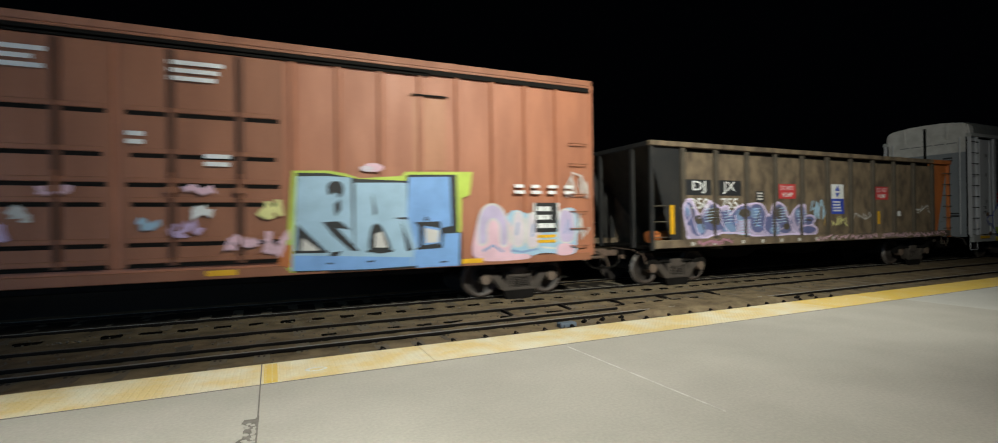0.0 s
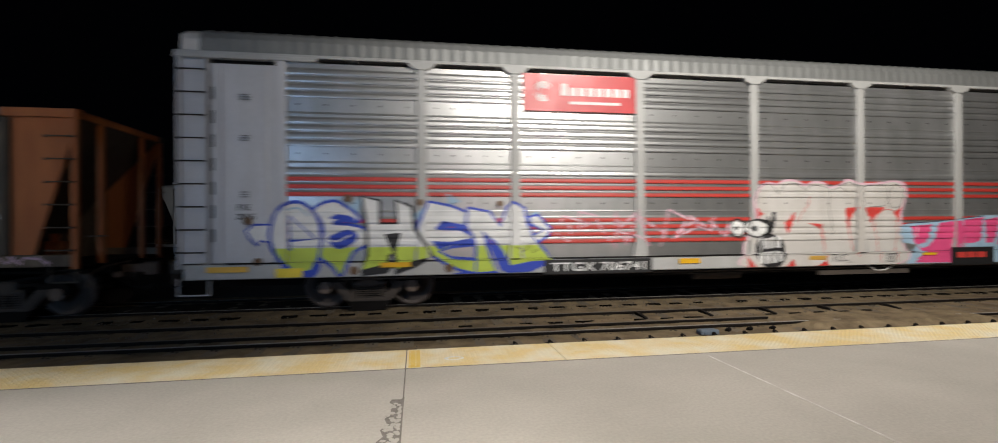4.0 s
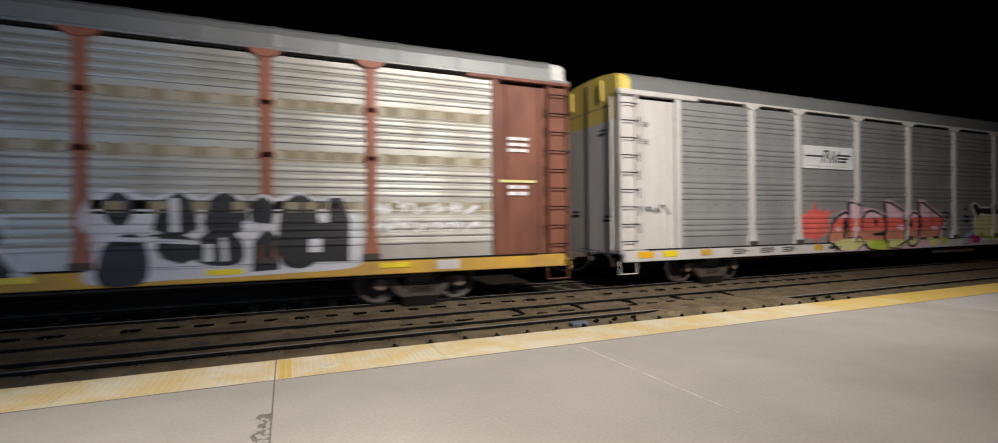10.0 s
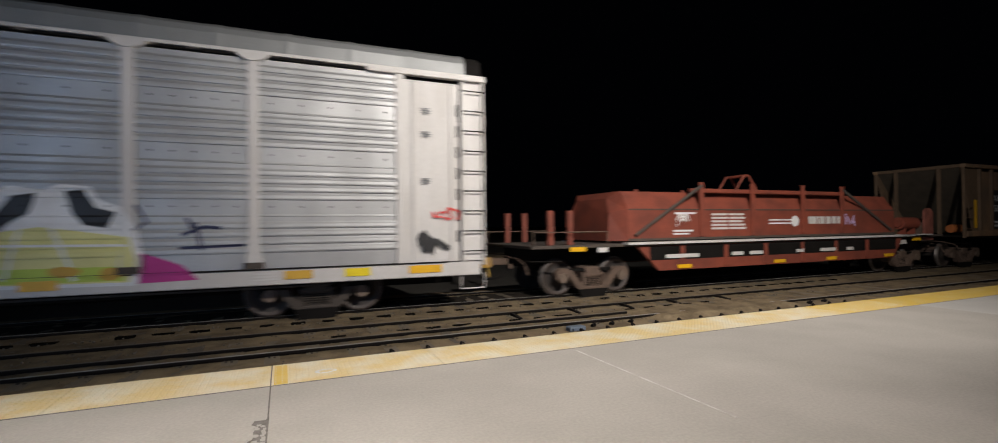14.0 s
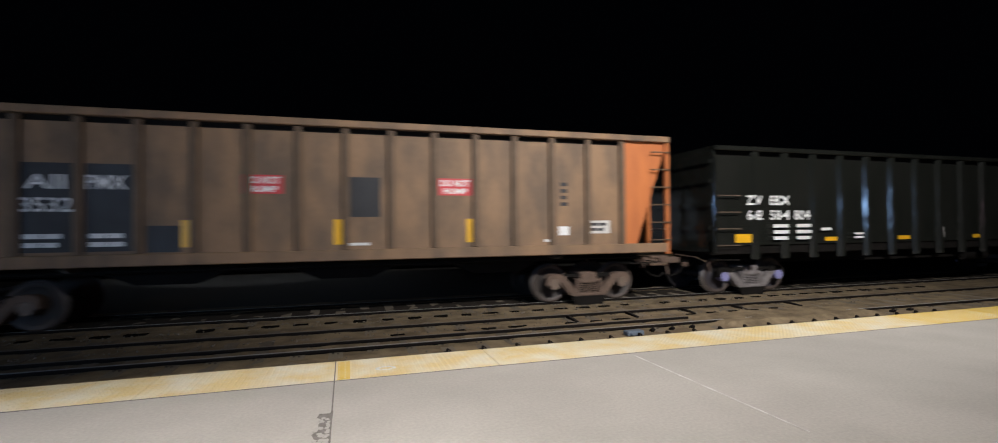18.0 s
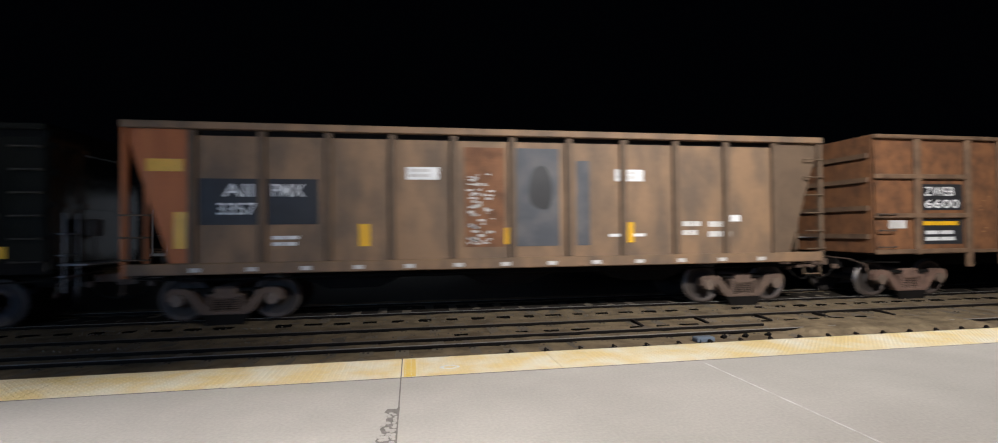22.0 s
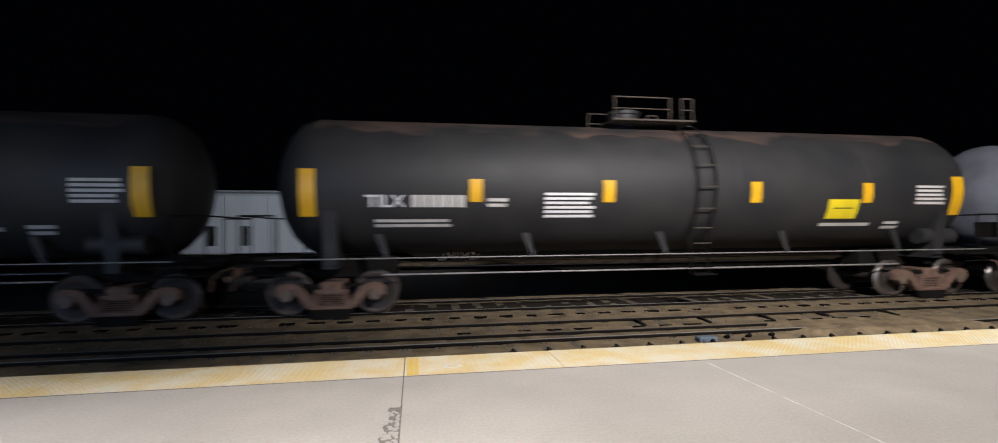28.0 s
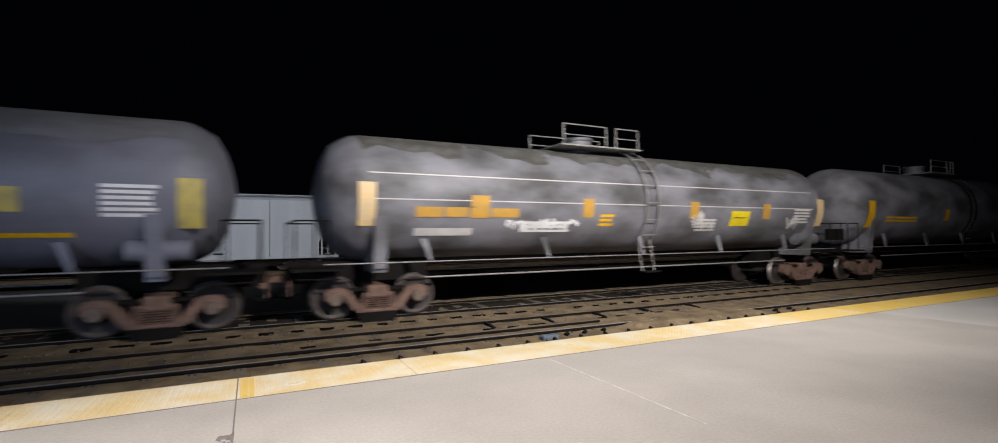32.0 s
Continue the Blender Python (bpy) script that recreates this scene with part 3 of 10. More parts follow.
clip_form = Form().box(-0.06, 0.06, -0.04, 0.04, 0, 0.014).extrude([(-0.02, 0.014), (-0.024, 0.048), (0.0, 0.064), (0.05, 0.030), (0.042, 0.020), (0.004, 0.040), (0.0, 0.014)], "y", -0.02, 0.02).mesh("rail_clip", [BLACK_IRON])
for k in range(20):
    tagged(part("rail_clip", clip_form, BLACK_IRON, at=(1.45 + k * 0.55, 7.42, TIE_TOP - 0.012)), "rusty spring clip holding the near rail", "rail clip", group="rail clips")

# raised black patches between the tie ends, painting the shade of missing ballast
rnd = random.Random(17)
for owner, y, x0, x1, chance in ((far_track, 10.44, -8, 16, 0.95), (near_track, 8.86, 0.3, 9, 0.75)):
    form = Form()
    x = x0
    while x < x1:
        x += 0.55
        if rnd.random() > chance:
            continue
        w, d = rnd.uniform(0.10, 0.19), (rnd.uniform(0.07, 0.11) if y > 10 else rnd.uniform(0.03, 0.06))
        ring = [(x + w * c * rnd.uniform(0.8, 1.1), y + d * s * rnd.uniform(0.6, 1.2)) for c, s in ((1, 0.1), (0.95, 0.9), (0.1, 1), (-0.95, 0.85), (-1, -0.1), (-0.9, -0.9), (0, -1), (0.95, -0.85))]
        form.add([(a, b, TIE_TOP + 0.014) for a, b in ring] + [(a, b, TIE_TOP - 0.05) for a, b in ring], [tuple(range(8))] + [(k, (k + 1) % 8, 8 + (k + 1) % 8, 8 + k) for k in range(8)])
    tagged(part("tie_end_hollows", form, HOLLOW_SHADE, owner), kind="stuff")

stones = Form()
rnd = random.Random(5)
for k in range(1300):
    x, y = rnd.uniform(-10, 16), rnd.choice([rnd.uniform(9.7, 11.0), rnd.uniform(9.7, 11.0), rnd.uniform(8.1, 9.3), rnd.uniform(6.5, 7.7)])
    r = rnd.uniform(0.010, 0.026)
    pts = [(x + r * rnd.uniform(0.7, 1.2) * a, y + r * rnd.uniform(0.7, 1.2) * b, TIE_TOP + 0.0 + r * rnd.uniform(0.5, 1.0) * c)
           for a, b, c in ((1, 0, 0), (-1, 0, 0), (0, 1, 0), (0, -1, 0), (0, 0, 1), (0, 0, -1))]
    stones.add(pts, [(0, 2, 4), (2, 1, 4), (1, 3, 4), (3, 0, 4), (2, 0, 5), (1, 2, 5), (3, 1, 5), (0, 3, 5)])
for k in range(650):
    x, y = rnd.uniform(-6, 15), rnd.choice([rnd.gauss(10.62, 0.05), rnd.gauss(10.25, 0.05), rnd.gauss(8.95, 0.04)])
    r = rnd.uniform(0.012, 0.028)
    pts = [(x + r * rnd.uniform(0.7, 1.3) * a, y + r * rnd.uniform(0.7, 1.2) * b, TIE_TOP + 0.012 + r * rnd.uniform(0.5, 1.0) * c)
           for a, b, c in ((1, 0, 0), (-1, 0, 0), (0, 1, 0), (0, -1, 0), (0, 0, 1), (0, 0, -1))]
    stones.add(pts, [(0, 2, 4), (2, 1, 4), (1, 3, 4), (3, 0, 4), (2, 0, 5), (1, 2, 5), (3, 1, 5), (0, 3, 5)])
tagged(part("ballast_stones", stones, STONE), "loose pale ballast stones between the tracks", "ballast", kind="stuff")

platform = part("platform", Form().box(-80, 90, -12, EDGE - 0.06, -0.7, -0.16), CONCRETE)
tagged(platform, "worn grey concrete station platform at night", "platform", kind="structure")
for x0, x1, mat in ((-80, -0.135, CONCRETE), (-0.125, 11.08, CONCRETE), (11.09, 90, CONCRETE_PALE)):
    part("slab", Form().box(x0, x1, -12, STRIP - 0.003, -0.16, 0, 0.004), mat, platform)
part("coping", Form().box(-80, 90, STRIP + 0.002, EDGE, -0.15, -0.012), CONCRETE, platform, "concrete edge below the tactile strip")
EDGES = [-0.13 + 1.83 * k for k in range(-8, 14)]
for x0, x1 in zip(EDGES, EDGES[1:]):
    part("tactile_tile", Form().box(x0 + 0.004, x1 - 0.004, STRIP + 0.002, EDGE + 0.01, -0.012, 0.006, 0.003), TACTILE_NEW if x0 > 7.5 else TACTILE, platform)
part("tactile_tile", Form().box(-80, EDGES[0], STRIP + 0.002, EDGE + 0.01, -0.012, 0.006), TACTILE, platform)
part("tactile_tile", Form().box(EDGES[-1], 90, STRIP + 0.002, EDGE + 0.01, -0.012, 0.006), TACTILE_NEW, platform)
part("joint_patch", Form().box(-0.10, 0.03, STRIP + 0.01, EDGE - 0.05, 0.006, 0.0095), TACTILE_NEW, platform, "fresher yellow patch at the joint")
domes = Form()
ring = [(math.cos(k * math.pi / 3), math.sin(k * math.pi / 3)) for k in range(6)]
for i in range(240):
    for j in range(11):
        x, y = -4.6 + i * 0.0645, STRIP + 0.06 + j * 0.0645
        domes.add([(x + 0.014 * a, y + 0.014 * b, 0.006) for a, b in ring] + [(x + 0.008 * a, y + 0.008 * b, 0.0115) for a, b in ring],
                  [(k, (k + 1) % 6, 6 + (k + 1) % 6, 6 + k) for k in range(6)] + [tuple(range(6, 12))])
tagged(part("tactile_domes", domes, TACTILE, platform), kind="stuff")
part("white_line", Form().box(3.40, 3.42, 3.0, 5.45, 0.0, 0.003), CHALK, platform, "worn thin white line across the slab")
marks = Form()
for x0, y0, x1, y1 in ((-8.4, 4.48, -7.75, 4.68), (-6.9, 4.72, -6.3, 4.79), (-5.95, 4.71, -5.4, 4.74), (-5.4, 4.74, -5.6, 4.36), (-8.5, 3.7, -7.9, 3.62)):
    d = Vector((x1 - x0, y1 - y0, 0)).normalized()
    s = Vector((-d.y, d.x, 0)) * 0.022
    a, b = Vector((x0, y0, 0.003)), Vector((x1, y1, 0.003))
    marks.add([a - s, b - s, b + s, a + s], [(0, 1, 2, 3)])
part("chalk_marks", marks, MARKING, platform, "sprayed white layout marks on the concrete")
scuff = Form()
for k in range(14):
    a, b = 2 * math.pi * k / 14, 2 * math.pi * (k + 1) / 14
    scuff.add([(0.42 + p * math.cos(q), 5.86 + 0.7 * p * math.sin(q), 0.0085) for p, q in ((0.07, a), (0.12, a), (0.12, b), (0.07, b))], [(0, 1, 2, 3)])
part("paint_scuff", scuff, MARKING, platform, "pale ring scuffed on the tactile strip")
# the crumbled edge of the joint: shallow broken pieces
rnd = random.Random(8)
rubble = Form()
for i in range(19):
    for k in range(4):
        x, y = -0.150 - 0.050 * k - 0.012 * (i % 2) + rnd.uniform(-0.010, 0.010), 4.50 - 0.047 * i + rnd.uniform(-0.010, 0.010)
        if x < -0.20 - 0.004 * i - 0.04 * math.sin(i * 1.3) or rnd.random() < 0.15:
            continue
        spin, size = rnd.uniform(0, 1), rnd.uniform(0.019, 0.029)
        top = [(x + size * rnd.uniform(0.75, 1.2) * math.cos(spin + a), y + size * rnd.uniform(0.75, 1.2) * math.sin(spin + a), rnd.uniform(0.004, 0.007)) for a in (0, 1.05, 2.1, 3.15, 4.2, 5.25)]
        rubble.add(top + [(p, q, -0.002) for p, q, _ in top], [(0, 1, 2, 3, 4, 5)] + [(j, (j + 1) % 6, 6 + (j + 1) % 6, 6 + j) for j in range(6)])
tagged(part("crumbled_concrete", rubble, CONCRETE, platform, "broken pieces of concrete along the joint"), kind="stuff")
patch = Form()
hole = [(-0.12, 4.66), (-0.15, 4.60), (-0.23, 4.61), (-0.25, 4.53), (-0.20, 4.46), (-0.23, 4.36), (-0.22, 4.26), (-0.27, 4.16), (-0.24, 4.04), (-0.29, 3.94), (-0.26, 3.82), (-0.31, 3.72), (-0.29, 3.6), (-0.13, 3.6)]
patch.add([(a, b, 0.002) for a, b in hole], [tuple(range(len(hole)))])
part("spalled_patch", patch, CRACKED, platform, "spalled dark hollow beside the joint")
part("strip_joint", Form().box(-80, 90, STRIP - 0.012, STRIP + 0.004, -0.02, 0.004), CRACKED, platform, "dark joint along the tactile strip")
part("joint_filler", Form().box(-0.136, -0.124, -12, EDGE + 0.005, -0.02, 0.008), CRACKED, platform, "dark open joint between slabs")


def platform_lamp(x, y, z, reach):
    ob = new("platform_lamp")
    ob.location = (x, y, 0)
    tagged(ob, "tall dark steel platform lamp standing on the platform", "lamp post", group="platform lamps")
    part("pole", Form().tube((0, -reach, 0), (0, -reach, z + 0.1), 0.07, 12, r2=0.05).tube((0, -reach, z + 0.05), (0, -0.1, z + 0.05), 0.03, 8), BLACK_AND_SHADE, ob)
    part("base_plate", Form().box(-0.17, 0.17, -reach - 0.17, -reach + 0.17, 0, 0.03, 0.006), BLACK_AND_SHADE, ob)
    head = part("lamp_head", Form().box(-0.30, 0.30, -0.3, 0.3, z, z + 0.12, 0.03), BLACK_AND_SHADE, ob)
    part("lamp_lens", Form().box(-0.22, 0.22, -0.22, 0.22, z - 0.012, z - 0.002), GLOW, head, "glowing lamp glass")


for x, y, z in [FLOOD, TAIL] + [d[:3] for d in DOWN]:
    platform_lamp(x, y - (0.45 if z > 7 else 0), z + (0.4 if z > 7 else 0), 0.9 if z > 7 else 4.6)
# dirt heaped over the near rail past the end of the guard rail
fill, rnd = Form(), random.Random(23)
xs, ys = np.linspace(6.4, 11.0, 47), np.linspace(7.35, 8.75, 15)
for x in xs:
    for y in ys:
        hump = min(1, (x - 6.4) / 0.5, (11.0 - x) / 0.6) * min(1, (y - 7.35) / 0.3, (8.75 - y) / 0.35)
        fill.v.append((x, y, TIE_TOP - 0.03 + 0.095 * hump + rnd.uniform(-0.012, 0.012)))
fill.f = [(i * 15 + j, (i + 1) * 15 + j, (i + 1) * 15 + j + 1, i * 15 + j + 1) for i in range(46) for j in range(14)]
fill.m, fill.smooth = [0] * len(fill.f), [False] * len(fill.f)
tagged(part("dirt_fill", fill, BALLAST), "brown dirt heaped over the near rail", "dirt", kind="structure")
glow = bpy.data.materials.new("dim_pink_sign")
glow.use_nodes = True
glow.node_tree.nodes["Principled BSDF"].inputs["Emission Color"].default_value = (1.0, 0.55, 0.72, 1)
glow.node_tree.nodes["Principled BSDF"].inputs["Emission Strength"].default_value = 4.0
poster = new("poster_board")
tagged(poster, "dim pink lit poster board standing on the platform", "poster board")
part("board", Form().box(2.95, 4.85, -4.78, -4.70, 1.0, 3.9, 0.02), BLACK_AND_SHADE, poster)
part("poster", Form().box(3.85, 4.7, -4.69, -4.685, 1.8, 3.6).box(3.1, 3.75, -4.69, -4.685, 1.5, 2.6), glow, poster, "dim pink lit poster")
for px in (3.1, 4.6):
    part("board_leg", Form().box(px, px + 0.1, -4.78, -4.70, 0, 1.0), BLACK_AND_SHADE, poster)
sign = new("lit_panel")
tagged(sign, "cool white lit display panel standing on the platform", "display panel")
x, y, z = PANEL
part("panel_box", Form().box(x - 0.9, x + 0.9, y - 0.22, y - 0.05, 1.9, 4.3, 0.03), BLACK_AND_SHADE, sign)
part("panel_leg", Form().box(x - 0.5, x - 0.4, y - 0.18, y - 0.08, 0, 1.9), BLACK_AND_SHADE, sign)
part("panel_leg", Form().box(x + 0.4, x + 0.5, y - 0.18, y - 0.08, 0, 1.9), BLACK_AND_SHADE, sign)


# ---- the train's motion ----
SPEED = [7.231, 7.433, 7.600, 7.716, 7.772, 7.958, 8.122, 8.157, 8.201]
CENTRE = 11.92


def gone(t):
    """Metres that the train has gone at t, by its speed every four seconds."""
    total, k = 0.0, 0
    # offset over the first two seconds, fitted so the cars match the camera's view
    view_offset = 0.8 * max(0.0, 1 - (t / 2.05) ** 1.6) if t > 0 else 0.8
    while t > 0 and k < 8:
        d = min(4.0, t)
        end = SPEED[k] + (SPEED[k + 1] - SPEED[k]) * d / 4
        total, t, k = total + (SPEED[k] + end) / 2 * d, t - d, k + 1
    return total - view_offset


CARS, WHEELS = [], []


def car(name, start, label, category):
    ob = new(name)
    tagged(ob, label, category, group="freight train")
    CARS.append((ob, start))
    return ob


# ---- running gear ----
gear = {}


def gear_mesh(key, build, mats):
    if key not in gear:
        gear[key] = build().mesh(key[0], mats)
    return gear[key]


def side_frame_form():
    f = Form()
    for s in (-1, 1):
        # a pedestal over each journal, and the slanting arm that drops from it to the spring seat
        f.extrude([(s * x, z) for x, z in ((1.09, 0.44), (1.09, 0.60), (1.02, 0.68), (0.92, 0.70), (0.74, 0.69), (0.60, 0.63), (0.56, 0.56), (0.70, 0.54), (0.78, 0.57), (0.95, 0.57), (1.0, 0.44))], "y", -0.09, 0.09, 1)
        f.extrude([(s * x, z) for x, z in ((0.79, 0.56), (0.56, 0.56), (0.31, 0.27), (0.31, 0.15), (0.43, 0.16), (0.50, 0.21))], "y", -0.095, 0.085)
        f.extrude([(s * x, z) for x, z in ((0.70, 0.53), (0.62, 0.53), (0.36, 0.23), (0.42, 0.20))], "y", -0.112, -0.09)
        f.box(s * 0.30 - 0.035, s * 0.30 + 0.035, -0.10, 0.08, 0.20, 0.57, 0.01)
        f.tube((s * 0.89, -0.105, 0.63), (s * 0.89, -0.06, 0.63), 0.05, 10, 1)
    # spring seat below, compression member above the window, black for the car body's shade
    f.box(-0.40, 0.40, -0.10, 0.085, 0.15, 0.225, 0.015)
    f.extrude([(-0.62, 0.62), (-0.58, 0.68), (0.58, 0.68), (0.62, 0.62), (0.42, 0.61), (-0.42, 0.61)], "y", -0.05, 0.085, 2)
    return f


def spring_form():
    f = Form()
    for x in (-0.175, 0.0, 0.175):
        for k in range(6):
            z = 0.232 + k * 0.045
            f.tube((x, -0.02, z), (x, -0.02, z + 0.024), 0.078, 12)
        f.tube((x, -0.02, 0.225), (x, -0.02, 0.50), 0.045, 8, 1)
    # bolster end with its scalloped lip
    f.box(-0.27, 0.27, -0.10, 0.08, 0.50, 0.545, 0.01)
    for x in (-0.2, -0.07, 0.07, 0.2):
        f.box(x - 0.045, x + 0.045, -0.095, 0.06, 0.545, 0.565)
    return f


# plate added for the dark shape below each truck, no real part
def dark_plate_form():
    return Form().extrude([(-0.44, 0.15), (0.44, 0.15), (0.36, -0.06), (0.31, -0.10), (-0.31, -0.10), (-0.36, -0.06)], "y", -0.11, -0.02)


def wheelset_form():
    f = Form()
    n = 28
    for s in (-1, 1):
        rings = [(s * 0.64, 0.10), (s * 0.685, 0.11), (s * 0.705, 0.36), (s * 0.685, 0.415), (s * 0.685, 0.485), (s * 0.715, 0.485), (s * 0.725, 0.457), (s * 0.815, 0.452), (s * 0.815, 0.40), (s * 0.775, 0.36), (s * 0.765, 0.16), (s * 0.82, 0.13), (s * 0.82, 0.085)]
        v = [(r * math.cos(2 * math.pi * k / n), y, r * math.sin(2 * math.pi * k / n)) for y, r in rings for k in range(n)]
        base = len(f.v)
        f.add(v, [], 0)
        for j, ((ya, ra), (yb, rb)) in enumerate(zip(rings, rings[1:])):
            f.f += [(base + j * n + k, base + j * n + (k + 1) % n, base + (j + 1) * n + (k + 1) % n, base + (j + 1) * n + k) for k in range(n)]
            f.m += [1 if 0.44 < min(ra, rb) and max(abs(ya), abs(yb)) > 0.72 else 3 if 0.35 < min(ra, rb) and abs(ya) > 0.77 else 0] * n
            f.smooth += [True] * n
    f.tube((0, -1.05, 0), (0, 1.05, 0), 0.085, 12)
    for s in (-1, 1):
        f.tube((0, s * 0.93, 0), (0, s * 1.12, 0), 0.125, 12, 2)
    return f


def truck(parent, x, cast=TRUCK, wheel=WHEEL):
    ob = part("truck", gear_mesh(("bolster", cast.name), lambda: Form().box(-0.22, 0.22, -1.1, 1.1, 0.45, 0.72, 0.04), [cast]), cast, parent, at=(x, 0, 0))
    # dark and pale trucks get black pedestals, painting the car body's shade
    upper = BLACK_AND_SHADE if cast in (TRUCK_DARK, TRUCK_PALE) else cast
    for s in (-1, 1):
        side = part("side_frame", gear_mesh(("side_frame", cast.name), side_frame_form, [cast, upper, BLACK_AND_SHADE]), cast, ob, at=(0, s * 1.0, 0))
        spring = part("spring_nest", gear_mesh(("spring_nest", cast.name), spring_form, [cast, BLACK_AND_SHADE]), cast, ob, at=(0, s * 1.0, 0))
        seat = part("spring_seat", gear_mesh(("spring_seat", "black"), dark_plate_form, [BLACK_AND_SHADE]), BLACK_AND_SHADE, ob, "black plate added for the dark shape under the truck", at=(0, s * 1.0, 0))
        if s > 0:
            for one in (side, spring, seat):
                one.rotation_euler = (0, 0, math.pi)
    part("brake_beam", gear_mesh(("brake_beam", cast.name), lambda: Form().tube((-0.36, -0.75, 0.36), (-0.36, 0.75, 0.36), 0.04).tube((0.36, -0.75, 0.36), (0.36, 0.75, 0.36), 0.04).box(-0.40, -0.36, -0.82, -0.68, 0.28, 0.58).box(0.36, 0.40, -0.82, -0.68, 0.28, 0.58), [BLACK_AND_SHADE]), BLACK_AND_SHADE, ob)
    for dx in (-0.89, 0.89):
        w = part("wheelset", gear_mesh(("wheelset", wheel.name), wheelset_form, [wheel, TREAD, HUB_BLUE if wheel is WHEEL_BLUE else HUB, RIM]), wheel, ob, "rolling pair of steel wheels on an axle", at=(dx, 0, 0.457))
        WHEELS.append((w, parent, (dx, 0, 0.457)))
    return ob


def coupler(parent, x, s, mat=TRUCK):
    """Coupler and hose at an end; s is the way it points."""
    f = Form().box(min(x, x + s * 0.55), max(x, x + s * 0.55), -0.09, 0.09, 0.78, 0.95, 0.02)
    f.box(min(x + s * 0.45, x + s * 0.72), max(x + s * 0.45, x + s * 0.72), -0.17, 0.13, 0.72, 1.0, 0.03)
    part("coupler", f, mat, parent)
    hose = Form()
    pts = [(x + s * 0.1, -0.35, 0.72), (x + s * 0.3, -0.36, 0.52), (x + s * 0.55, -0.34, 0.45), (x + s * 0.75, -0.3, 0.55)]
    for a, b in zip(pts, pts[1:]):
        hose.tube(a, b, 0.022, 6)
    part("air_hose", hose, BLACK_AND_SHADE, parent)
    lever = [(x + s * 0.12, 0.0, 1.02), (x + s * 0.12, -0.9, 0.98), (x + s * 0.10, -1.32, 0.86), (x + s * 0.10, -1.42, 0.62)]
    bar = Form()
    for a, b in zip(lever, lever[1:]):
        bar.tube(a, b, 0.016, 6)
    part("cut_lever", bar, mat, parent, "bent steel uncoupling lever")
    part("angle_cock", Form().box(min(x, x + s * 0.14), max(x, x + s * 0.14), -0.42, -0.30, 0.70, 0.82, 0.02), mat, parent)
    part("retainer_pipe", Form().tube((x - s * 0.05, -0.7, 0.92), (x - s * 0.05, -1.25, 0.92), 0.018, 6).tube((x - s * 0.05, -1.25, 0.92), (x - s * 0.9, -1.3, 0.90), 0.018, 6), BLACK_AND_SHADE, parent)


def rungs(parent, x0, x1, y, zs, mat, name="ladder_rung"):
    f = Form().tube((x0, y, 0), (x1, y, 0), 0.014, 6).box(x0 - 0.01, x0 + 0.02, y, y + 0.07, -0.02, 0.02).box(x1 - 0.02, x1 + 0.01, y, y + 0.07, -0.02, 0.02)
    me = f.mesh(name, [mat])
    for z in zs:
        part(name, me, mat, parent, at=(0, 0, z))


